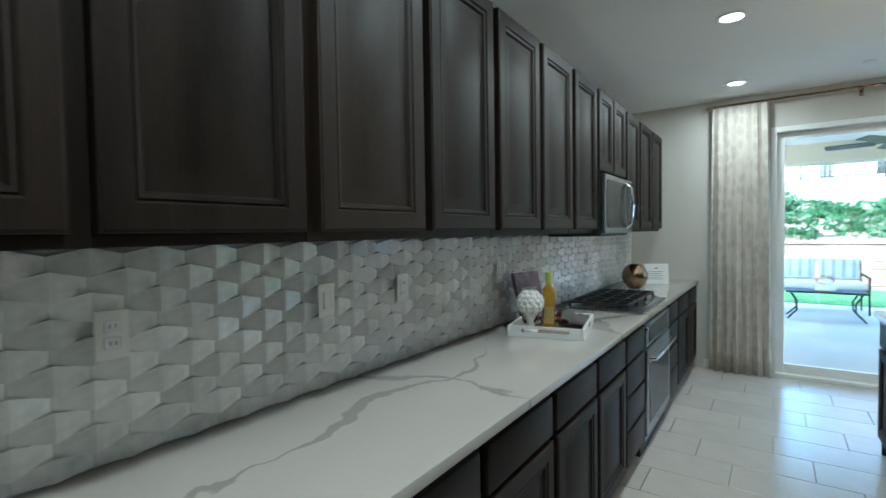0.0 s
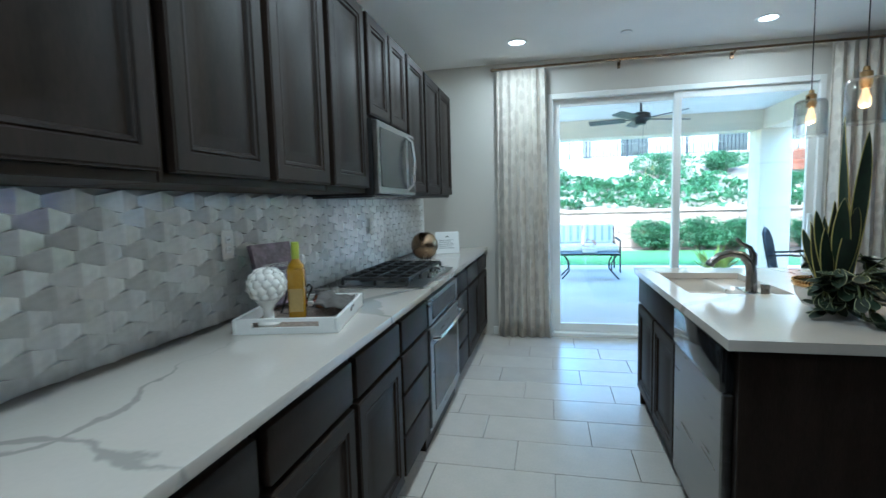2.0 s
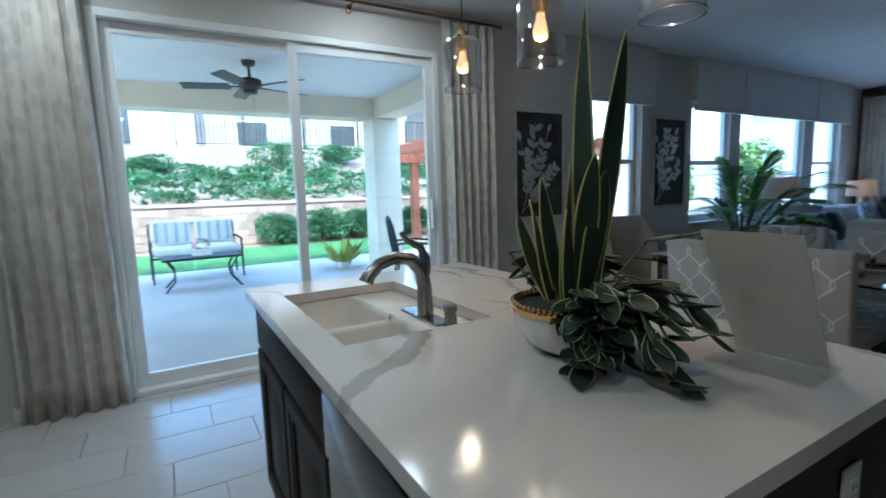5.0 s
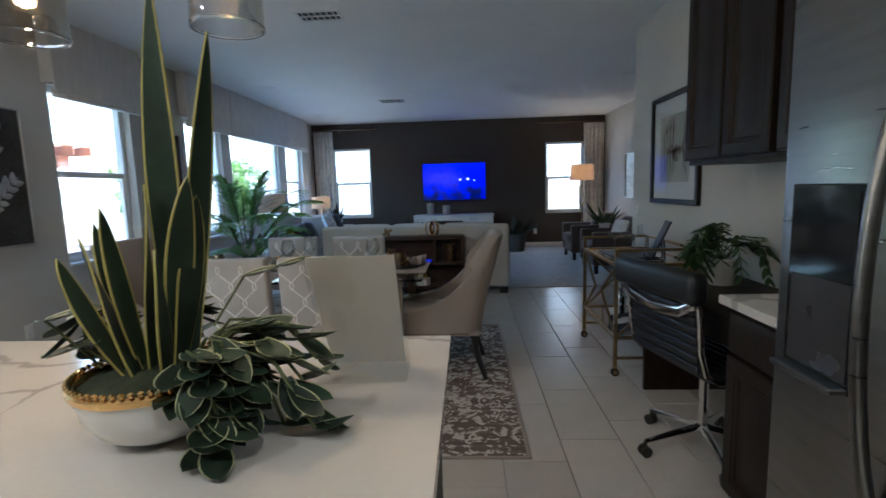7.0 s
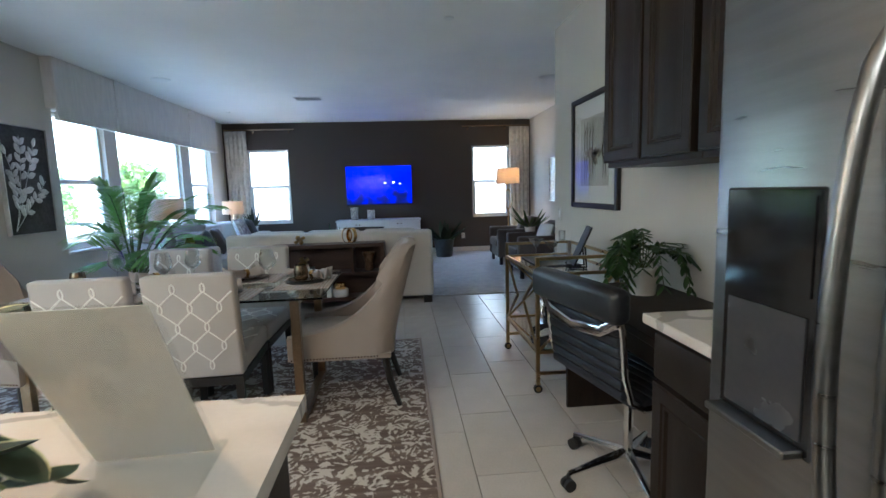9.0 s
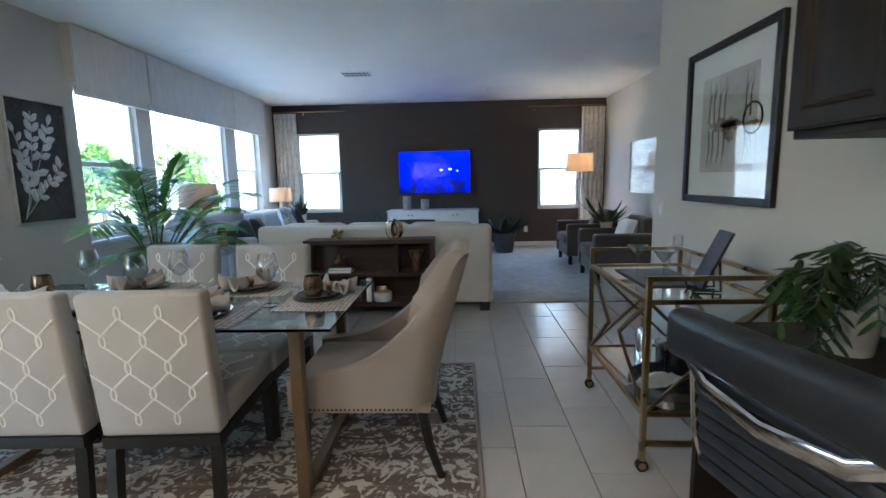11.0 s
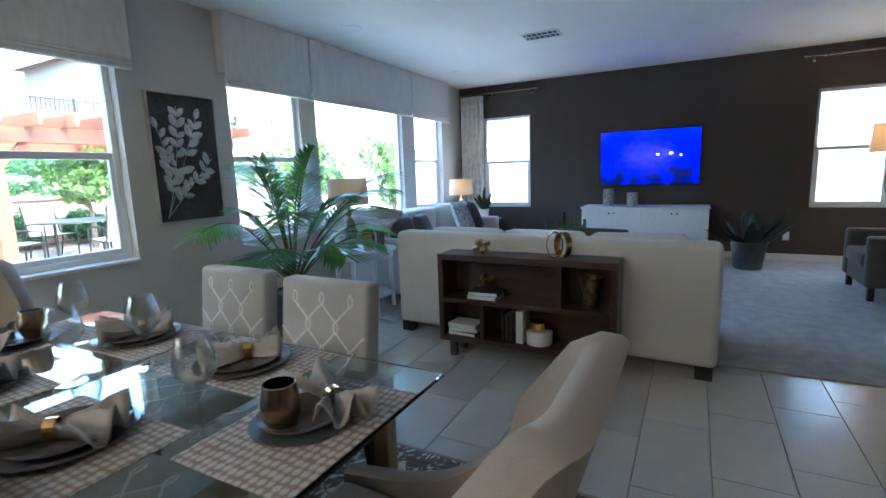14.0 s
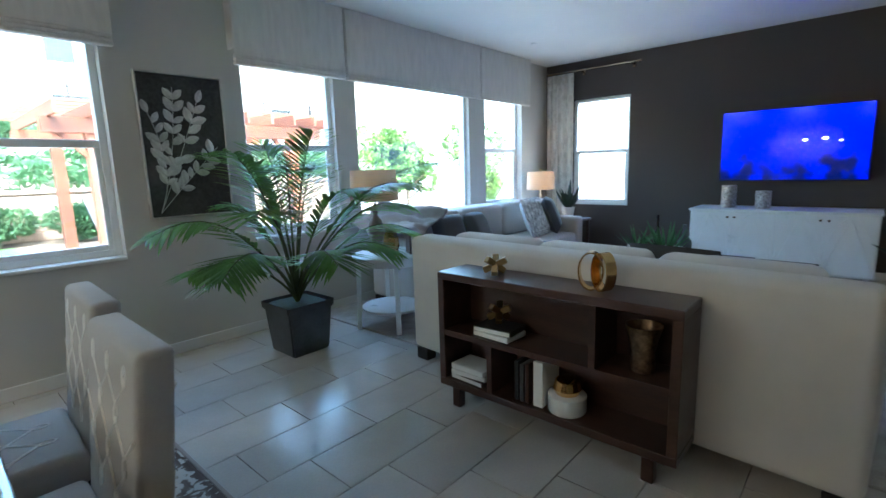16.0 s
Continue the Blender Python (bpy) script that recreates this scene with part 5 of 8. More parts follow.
# ---- plants ----
def blade(bm, base, tip, width, bend, n=8, fold=0.25, twist=0.0, edge=0.0, peak=1.0):
    """A long leaf from base to tip, widest a third of the way, bent sideways; edge: width of its border (second material)."""
    base, tip, bend = Vector(base), Vector(tip), Vector(bend)
    d = tip - base
    side0 = d.cross(bend if bend.length > 1e-4 else Vector((0, 1, 0)))
    if side0.length < 1e-5:
        side0 = Vector((1, 0, 0))
    side0.normalize()
    rings = []
    for i in range(n + 1):
        t = i / n
        c = base + d * t + bend * (4 * t * (1 - t) * 0.5 + t * t * 0.5)
        w = width * (math.sin(math.pi * min(1, 0.12 + 0.88 * t ** peak)) ** 0.7) if t < 1 else 0.0005
        s = Matrix.Rotation(twist * t, 3, d.normalized()) @ side0
        up = d.normalized().cross(s)
        if edge:
            rings.append([bm.verts.new(c + s * w * k + up * abs(k) * fold * w) for k in (-1, -(1 - edge), 0, 1 - edge, 1)])
        else:
            rings.append([bm.verts.new(c + s * w * k + up * abs(k) * fold * w) for k in (-1, 0, 1)])
    for a, b in zip(rings, rings[1:]):
        for k in range(len(a) - 1):
            f = bm.faces.new((a[k], a[k + 1], b[k + 1], b[k]))
            if edge and k in (0, len(a) - 2):
                f.material_index = 1


rng = random.Random(11)
PX, PY = 1.13, 5.10
pl = thing("planter_bowl", "white bowl with gold beaded rim holding snake plant and trailing hoya", "potted plant", at=pose(PX, PY, 0.916))
bm = bmesh.new()
lathe(bm, [(0, 0.0), (0.052, 0.0), (0.062, 0.005), (0.09, 0.022), (0.113, 0.058), (0.122, 0.098), (0.115, 0.098), (0.108, 0.08)], 36)
part("bowl", bm, CERAMIC, pl, smooth=60)
bm = bmesh.new()
lathe(bm, [(0.114, 0.096), (0.125, 0.095), (0.127, 0.105), (0.121, 0.110), (0.114, 0.108), (0.114, 0.096)], 36)
for k in range(60):
    a = 2 * math.pi * k / 60
    bmesh.ops.create_icosphere(bm, subdivisions=1, radius=0.0055, matrix=Matrix.Translation((0.122 * math.cos(a), 0.122 * math.sin(a), 0.114)))
part("gold_rim", bm, GOLD, pl, "gold beaded rim")
bm = bmesh.new()
lathe(bm, [(0, 0.118), (0.06, 0.113), (0.113, 0.096)], 24)
for v in bm.verts:
    v.co.z += rng.uniform(-0.006, 0.01)
part("moss", bm, SOIL, pl, smooth=60)
for bx, by, tx, ty, h, w, bd in ((0.02, -0.03, -0.03, -0.08, 0.60, 0.026, (0.03, 0.03, 0)), (0.03, -0.04, 0.02, -0.13, 0.54, 0.024, (0.02, 0.02, 0)), (0.01, -0.03, -0.02, -0.11, 0.31, 0.030, (0.0, 0.03, 0)), (-0.01, 0.0, -0.015, -0.03, 0.30, 0.028, (0.0, 0.02, 0)),
                               (0.0, 0.02, -0.05, 0.02, 0.265, 0.022, (0, 0.02, 0)), (-0.03, 0.01, -0.05, 0.06, 0.22, 0.024, (0, 0.02, 0)), (-0.02, 0.03, -0.06, 0.085, 0.19, 0.018, (0, 0.03, 0)), (0.02, 0.04, 0.01, 0.08, 0.24, 0.016, (0, 0.02, 0)),
                               (0.03, 0.0, 0.05, -0.02, 0.24, 0.026, (0.02, 0, 0)), (-0.03, -0.04, -0.06, -0.05, 0.2, 0.026, (0, -0.02, 0)), (0.0, -0.04, 0.03, -0.07, 0.28, 0.028, (0.0, -0.02, 0)), (0.04, -0.01, 0.07, -0.03, 0.2, 0.024, (0.02, 0, 0))):
    bm = bmesh.new()
    blade(bm, (bx, by, 0.095), (tx, ty, 0.12 + h), w, bd, 20, 0.22, rng.uniform(0.7, 1.2) * (1 if bx > 0.025 else -1) if h > 0.4 else rng.uniform(-0.9, 0.9), 0.13, 1.45 if h > 0.4 else 1.2)
    o = part("snake_leaf", bm, [LEAF_DARK, SNAKE_EDGE], pl, smooth=60)
    s = o.modifiers.new("thickness", "SOLIDIFY")
    s.thickness = 0.003
stems = bmesh.new()
count = 0
for k in range(34):
    a = rng.uniform(-2.2, -0.75) if k < 26 else rng.uniform(-0.2, 3.0)
    L = rng.uniform(0.0, 0.17) if k < 26 else rng.uniform(-0.05, 0.02)
    r0 = 0.06
    L *= 1.0 if a > -1.75 else 0.35
    top = 0.14 + rng.uniform(0.0, 0.06)
    endz = rng.uniform(0.015, 0.09) if k < 26 else 0.19
    p0 = Vector((r0 * math.cos(a), r0 * math.sin(a), 0.105))
    pts = [p0, p0 + Vector((0.06 * math.cos(a), 0.06 * math.sin(a), top - 0.13)), Vector(((r0 + 0.06 + L * 0.6) * math.cos(a), (r0 + 0.06 + L * 0.6) * math.sin(a), (top + endz) / 2 + 0.03)), Vector(((r0 + 0.06 + L) * math.cos(a), (r0 + 0.06 + L) * math.sin(a), endz))]
    tube(stems, pts, 0.003, 5)
    for j in range(5):
        t = 0.2 + 0.8 * j / 4
        i = min(2, int(t * 3))
        q = pts[i].lerp(pts[i + 1], t * 3 - i)
        da = a + rng.uniform(-1.1, 1.1)
        ln = rng.uniform(0.058, 0.08)
        bm = bmesh.new()
        blade(bm, q, q + Vector((ln * math.cos(da), ln * math.sin(da), rng.uniform(-0.045, 0.025))), ln * 0.33, (0, 0, -0.02), 6, 0.3, rng.uniform(-0.5, 0.5), 0.11)
        for v in bm.verts:
            v.co.z = max(v.co.z, 0.004)
        part("hoya_leaf", bm, [LEAF_DARK, LEAF_EDGE], pl, smooth=60)
for pts in ([(-0.02, 0.08, 0.12), (-0.03, 0.11, 0.16), (-0.05, 0.14, 0.21)], [(0.08, -0.06, 0.16), (0.15, -0.09, 0.24), (0.20, -0.14, 0.25)]):
    tube(stems, pts, 0.0025, 5)
    for p in pts[1:]:
        for s in (-1, 1):
            bm = bmesh.new()
            blade(bm, p, Vector(p) + Vector((0.03 * s, -0.06, 0.02)), 0.02, (0, 0, -0.01), 6, 0.3, 0.2, 0.14)
            part("hoya_leaf", bm, [LEAF_DARK, LEAF_EDGE], pl, smooth=60)
tagged(part("stem", stems, STEM, pl), kind="stuff")

# palm by the window
pm = thing("potted_palm", "tall kentia palm in a grey zinc pot", "potted plant", at=pose(5.93, 7.24, 0.0))
bm = bmesh.new()
for z0, z1, a, b in ((0.0, 0.32, 0.15, 0.175), (0.32, 0.38, 0.188, 0.192)):
    vs = [bm.verts.new((sx * r, sy * r, z)) for z, r in ((z0, a), (z1, b)) for sx, sy in ((-1, -1), (1, -1), (1, 1), (-1, 1))]
    for q in ((0, 1, 5, 4), (1, 2, 6, 5), (2, 3, 7, 6), (3, 0, 4, 7), (3, 2, 1, 0)):
        bm.faces.new([vs[i] for i in q])
bmesh.ops.bevel(bm, geom=bm.edges[:], offset=0.012, segments=2, affect="EDGES")
part("pot", bm, ZINC, pm)
part("soil", bm_box(-0.17, 0.17, -0.17, 0.17, 0.345, 0.365, bevel=0.01), SOIL, pm)
rng = random.Random(5)
FRONDS = [(-2.5, 0.95, 0.55, 0.35), (-2.9, 0.8, 0.45, 0.2), (2.6, 0.7, 0.75, 0.15), (-1.2, 0.55, 0.85, 0.2), (-0.6, 0.85, 0.75, 0.25), (0.4, 0.6, 0.95, 0.1), (-0.2, 1.3, 0.98, 0.16), (-2.1, 0.5, 0.95, 0.12), (1.8, 0.35, 1.05, 0.05), (-1.7, 0.65, 0.5, 0.3), (-0.9, 0.75, 0.5, 0.3), (3.0, 0.5, 1.0, 0.1), (-1.45, 0.3, 1.1, 0.05), (-2.35, 0.75, 0.8, 0.3), (-0.4, 0.95, 0.6, 0.35), (-3.0, 0.95, 0.75, 0.35), (-1.0, 0.9, 0.9, 0.25), (-2.7, 0.6, 1.05, 0.15)]
for a, reach, rise, droop in FRONDS:
    rise *= 1.12
    if math.sin(a) > 0:
        reach *= 0.6
    pts = []
    for i in range(13):
        t = i / 12
        r = reach * t ** 1.25
        pts.append(Vector((r * math.cos(a) * 1.0, r * math.sin(a), 0.36 + rise * (1.55 * t - 0.55 * t * t) - droop * max(0, t - 0.55) ** 2 * 3.2)))
    bm = bmesh.new()
    tube(bm, pts, [0.011 * (1 - 0.8 * i / 12) for i in range(13)], 6)
    stalk = part("stalk", bm, STEM, pm)
    lf = bmesh.new()
    for i in range(26):
        t = 0.38 + 0.62 * i / 25
        k = min(11, int(t * 12))
        p = pts[k].lerp(pts[k + 1], t * 12 - k)
        d = (pts[k + 1] - pts[k]).normalized()
        sd = d.cross(Vector((0, 0, 1))).normalized()
        ln = 0.36 * (math.sin(math.pi * (0.15 + 0.8 * (t - 0.38) / 0.62)) ** 0.6) * rng.uniform(0.85, 1.1)
        for s in (-1, 1):
            tip = p + (sd * s * 0.75 + d * 0.7).normalized() * ln + Vector((0, 0, -0.10 * ln / 0.3 + rng.uniform(-0.02, 0.02)))
            blade(lf, p, tip, 0.0125, (0, 0, 0.03), 5, 0.3)
    o = part("frond", lf, PALM, stalk, smooth=60)


def arching_plant(name, label, x, y, z, potr, poth, pot_mat, n, length, width, leaf_mat, seed, lift=0.8, flare=1.0):
    """A potted plant with arching strap or feather leaves."""
    q = random.Random(seed)
    p = thing(name, label, "potted plant", at=pose(x, y, z))
    bm = bmesh.new()
    lathe(bm, [(0, 0), (potr * 0.72, 0), (potr * 0.78, 0.01), (potr, poth), (potr * 1.06, poth), (potr * 1.06, poth * 1.06), (potr * 0.92, poth * 1.06), (potr * 0.88, poth * 0.9), (0, poth * 0.9)], 24)
    part("pot", bm, pot_mat, p, smooth=40)
    for k in range(n):
        a = 2 * math.pi * k / n + q.uniform(-0.4, 0.4)
        L = length * q.uniform(0.65, 1.1)
        up = lift * q.uniform(0.5, 1.15)
        bm = bmesh.new()
        blade(bm, (potr * 0.4 * math.cos(a), potr * 0.4 * math.sin(a), poth * 0.95), (L * flare * math.cos(a), L * flare * math.sin(a), poth + L * up), width, (0, 0, -0.25 * L), 7, 0.35, q.uniform(-0.4, 0.4))
        part("leaf", bm, leaf_mat, p, smooth=60)
    return p


def ferny_plant(name, label, x, y, z, seed):
    q = random.Random(seed)
    p = thing(name, label, "potted plant", at=pose(x, y, z))
    bm = bmesh.new()
    lathe(bm, [(0, 0), (0.062, 0), (0.066, 0.01), (0.08, 0.13), (0.085, 0.135), (0.085, 0.15), (0.075, 0.15), (0.072, 0.125), (0, 0.125)], 28)
    part("pot", bm, CERAMIC, p, smooth=40)
    for k in range(24):
        a = q.uniform(0, 6.28)
        L = q.uniform(0.16, 0.30)
        top = q.uniform(0.05, 0.22)
        pts = [Vector((0, 0, 0.12)), Vector((L * 0.35 * math.cos(a), L * 0.35 * math.sin(a), 0.14 + top)), Vector((L * 0.75 * math.cos(a), L * 0.75 * math.sin(a), 0.14 + top * 0.9)), Vector((L * math.cos(a), L * math.sin(a), 0.12 + top * (0.3 if k % 3 else -0.4)))]
        bm = bmesh.new()
        tube(bm, pts, 0.0022, 5)
        st = part("stalk", bm, STEM, p)
        bm = bmesh.new()
        for j in range(9):
            t = 0.28 + 0.72 * j / 8
            i = min(2, int(t * 3))
            c = pts[i].lerp(pts[i + 1], t * 3 - i)
            d = (pts[i + 1] - pts[i]).normalized()
            sd = d.cross(Vector((0, 0, 1)))
            sd = sd.normalized() if sd.length > 0.01 else Vector((1, 0, 0))
            for s in (-1, 1):
                blade(bm, c, c + (sd * s * 0.8 + d * 0.7) * 0.055 + Vector((0, 0, q.uniform(-0.02, 0.01))), 0.012, (0, 0, -0.008), 4, 0.3)
        part("frond", bm, LEAF, st, smooth=60)
    return p


ferny_plant("potted_fern", "leafy green fern in a white pot on the desk", 3.06, 3.17, 0.741, 7)
arching_plant("potted_plant", "dark broad-leaved plant in a grey zinc pot by the brown wall", 9.98, 3.6, 0.012, 0.2, 0.33, ZINC, 22, 0.5, 0.06, LEAF_DARK, 21, 0.8)
arching_plant("potted_plant", "strappy bromeliad in a white pot between the armchairs", 8.34, 2.32, 0.52, 0.09, 0.15, CERAMIC, 22, 0.42, 0.026, LEAF, 22, 0.9)
arching_plant("potted_plant", "glossy green plant in a white pot on the end table", 10.28, 7.3, 0.56, 0.09, 0.15, CERAMIC, 16, 0.28, 0.03, LEAF_DARK, 23, 1.3, 0.7)

# ---- kitchen small things ----
def text_mesh(body, size, depth=0.0006, align="LEFT"):
    cu = bpy.data.curves.new("lettering", "FONT")
    cu.body, cu.size, cu.extrude, cu.align_x = body, size, depth, align
    ob = bpy.data.objects.new("lettering", cu)
    scene.collection.objects.link(ob)
    me = bpy.data.meshes.new_from_object(ob.evaluated_get(bpy.context.evaluated_depsgraph_get()))
    bpy.data.objects.remove(ob)
    bm = bmesh.new()
    bm.from_mesh(me)
    bpy.data.meshes.remove(me)
    return bm


def outlet(name, label, m, sockets=True):
    """A cover plate in its own xz plane, facing -y."""
    o = thing(name, label, "wall plate", at=m)
    part("plate", bm_box(-0.036, 0.036, -0.006, 0.0, -0.058, 0.058, bevel=0.003, seg=2), CERAMIC, o)
    if sockets:
        for z in (-0.02, 0.02):
            s = part("socket", bm_box(-0.017, 0.017, -0.0085, -0.0062, z - 0.014, z + 0.014, bevel=0.002), WHITE_LACQUER, o)
            for x in (-0.006, 0.006):
                part("slot", bm_box(x - 0.001, x + 0.001, -0.0092, -0.0087, z - 0.005, z + 0.006), BLACK, s)
    else:
        part("rocker", bm_box(-0.016, 0.016, -0.010, -0.0062, -0.032, 0.032, bevel=0.003), WHITE_LACQUER, o)


FACE_X = Matrix.Rotation(math.pi / 2, 4, "Z")
for y in (2.76, 3.824, 4.68, 6.27):
    outlet("power_outlet", "white duplex power outlet on the tiled backsplash", Matrix.Translation((-1.188, y, 1.223)) @ FACE_X)
outlet("light_switch", "white cover plate on the tiled backsplash", Matrix.Translation((-1.188, 3.41, 1.223)) @ FACE_X, False)
outlet("power_outlet", "white duplex power outlet on the island end", Matrix.Translation((1.36, 4.654, 0.73)))
outlet("power_outlet", "white duplex power outlet low on the wall", Matrix.Translation((3.70, NORTH - 0.001, 0.33)))
outlet("power_outlet", "white duplex power outlet on the brown wall", Matrix.Translation((EAST - 0.001, 3.12, 0.34)) @ Matrix.Rotation(-math.pi / 2, 4, "Z"))
outlet("light_switch", "white rocker light switch by the curtain", Matrix.Translation((3.0, NORTH - 0.001, 1.043)), False)
outlet("light_switch", "white rocker light switch above the desk", Matrix.Translation((2.62, SOUTH_NEAR + 0.001, 1.2)) @ Matrix.Rotation(math.pi, 4, "Z"), False)
outlet("light_switch", "white rocker light switch at the wall end", Matrix.Translation((5.03, SOUTH_NEAR + 0.001, 1.06)) @ Matrix.Rotation(math.pi, 4, "Z"), False)

# cooktop
ck = thing("gas_cooktop", "stainless gas cooktop with black cast-iron grates", "cooktop")
part("tray", bm_box(-1.08, -0.585, 5.45, 6.27, 0.916, 0.926, bevel=0.004), STEEL, ck)
for cx, cy, r in ((-0.98, 5.63, 0.045), (-0.74, 5.63, 0.04), (-0.98, 6.07, 0.04), (-0.76, 5.91, 0.03), (-0.9, 5.85, 0.055)):
    bm = bmesh.new()
    lathe(bm, [(r, 0), (r, 0.012), (r * 0.8, 0.016), (r * 0.8, 0.022), (0, 0.024)], 18, (cx, cy, 0.926))
    part("burner", bm, BLACK, ck)
for y0 in (5.47, 5.74, 6.01):
    bm = bmesh.new()
    x0, x1, y1, z = -1.06, -0.68, y0 + 0.25, 0.962
    for a, b in (((x0, y0, z), (x1, y0, z)), ((x0, y1, z), (x1, y1, z)), ((x0, y0, z), (x0, y1, z)), ((x1, y0, z), (x1, y1, z)), ((x0, y0 + 0.125, z), (x1, y0 + 0.125, z)), ((-0.98, y0, z), (-0.98, y1, z)), ((-0.87, y0, z), (-0.87, y1, z)), ((-0.76, y0, z), (-0.76, y1, z))):
        bar(bm, a, b, 0.012, 0.016)
    for x in (x0, x1, -0.87):
        for y in (y0, y1):
            bar(bm, (x, y, z), (x, y, 0.926), 0.014, 0.014)
    part("grate", bm, BLACK, ck)
for k in range(5):
    bm = bmesh.new()
    lathe(bm, [(0.02, 0), (0.019, 0.006), (0.015, 0.008), (0.014, 0.026), (0, 0.028)], 16, (-0.63, 5.77 + k * 0.085, 0.926))
    part("knob", bm, CHROME, ck)

# tray with its contents
ty = thing("serving_tray", "white wooden tray with cut-out handles and gravel base", "tray", at=pose(-0.895, 4.745, 0.916, 0, 0, 12))
TL, TW = 0.19, 0.24
part("bottom", bm_box(-TL, TL, -TW, TW, 0.0, 0.008), WHITE_LACQUER, ty)
for s in (-1, 1):
    part("side", bm_box(s * TL - (0.014 if s > 0 else 0), s * TL + (0.014 if s < 0 else 0), -TW, TW, 0.0081, 0.055, bevel=0.003), WHITE_LACQUER, ty)
    bm = bmesh.new()
    y0 = s * (TW - 0.007)
    for q in ((-TL + 0.015, TL - 0.015, 0.0081, 0.022), (-TL + 0.015, TL - 0.015, 0.043, 0.055), (-TL + 0.015, -0.12, 0.022, 0.043), (0.12, TL - 0.015, 0.022, 0.043)):
        box(bm, q[0], q[1], y0 - 0.007, y0 + 0.007, q[2], q[3])
    part("end", bm, WHITE_LACQUER, ty, smooth=0)
part("gravel_liner", bm_box(-TL + 0.016, TL - 0.016, -TW + 0.016, TW - 0.016, 0.0081, 0.012), material("gravel", (0.3, 0.24, 0.2), 0.9, vary=0.5, scale=120, fine=300, bump=1.0), ty)
TZB = 0.916 + 0.013
a = thing("ceramic_artichoke", "white ceramic artichoke finial on a turned foot", "ornament", at=pose(-0.95, 4.575, TZB))
bm = bmesh.new()
lathe(bm, [(0, 0), (0.04, 0), (0.042, 0.008), (0.02, 0.025), (0.018, 0.06), (0.03, 0.08), (0.05, 0.1)], 24)
part("foot", bm, CERAMIC, a, smooth=60)
bm = bmesh.new()
bmesh.ops.create_uvsphere(bm, u_segments=20, v_segments=12, radius=0.062, matrix=Matrix.Translation((0, 0, 0.15)))
part("core", bm, CERAMIC, a, smooth=80)
for ring in range(6):
    th = math.pi * (0.2 + 0.62 * ring / 5)
    n = max(4, int(13 * math.sin(th)))
    for k in range(n):
        ph = 2 * math.pi * (k + (ring % 2) * 0.5) / n
        d = Vector((math.sin(th) * math.cos(ph), math.sin(th) * math.sin(ph), math.cos(th)))
        bm = bmesh.new()
        bmesh.ops.create_icosphere(bm, subdivisions=1, radius=0.021, matrix=Matrix.Translation(Vector((0, 0, 0.15)) + d * 0.063) @ d.to_track_quat("Z", "Y").to_matrix().to_4x4() @ Matrix.Diagonal((1, 1.1, 0.5, 1)))
        part("petal", bm, CERAMIC, a, smooth=80)
b = thing("oil_bottle", "square glass bottle of golden olive oil with a green cap", "bottle", at=pose(-0.90, 4.70, TZB, 0, 0, 20))
bm = bm_box(-0.033, 0.033, -0.033, 0.033, 0.0, 0.2, bevel=0.01, seg=2)
OIL = material("olive_oil", (0.36, 0.20, 0.01), 0.12, vary=0.15, bump=0.0, coat=0.6)
part("body", bm, OIL, b)
bm = bmesh.new()
lathe(bm, [(0.033, 0.2), (0.03, 0.212), (0.014, 0.232), (0.013, 0.25)], 18)
part("neck", bm, OIL, b, smooth=60)
bm = bmesh.new()
lathe(bm, [(0.0145, 0.235), (0.0155, 0.24), (0.0155, 0.30), (0, 0.302)], 18)
part("cap", bm, material("lime_cap", (0.45, 0.50, 0.05), 0.4, vary=0.05, bump=0.0), b)
part("label", bm_box(-0.026, 0.026, -0.0345, -0.0335, 0.03, 0.12), material("tan_label", (0.42, 0.30, 0.10), 0.6), b)
j = thing("spice_jar", "small glass jar of spices with a metal lid", "jar", at=pose(-0.895, 4.90, TZB))
bm = bmesh.new()
lathe(bm, [(0, 0), (0.036, 0), (0.038, 0.01), (0.038, 0.05), (0.03, 0.06), (0, 0.06)], 20)
part("body", bm, material("spice", (0.12, 0.05, 0.02), 0.15, vary=0.5, scale=60, bump=0.0, coat=0.5), j, smooth=40)
bm = bmesh.new()
lathe(bm, [(0.033, 0.061), (0.033, 0.078), (0, 0.079)], 20)
part("lid", bm, STEEL, j)
bm = bmesh.new()
lathe(bm, [(0.0388, 0.018), (0.0388, 0.036)], 20)
part("label", bm, material("red_label", (0.45, 0.05, 0.04), 0.5), j)


def crumple(bm, w, d, h, seed, n=14):
    """A folded cloth, lying."""
    g = [[bm.verts.new((w * (i / n - 0.5), d * (k / n - 0.5), max(0.002, h * (0.5 + 0.6 * noise.noise(Vector((i * 0.33 + seed, k * 0.12, 0))) + 0.3 * noise.noise(Vector((i * 0.5, k * 0.5 + seed, 3))))))) for k in range(n + 1)] for i in range(n + 1)]
    for i in range(n):
        for k in range(n):
            bm.faces.new((g[i][k], g[i + 1][k], g[i + 1][k + 1], g[i][k + 1]))


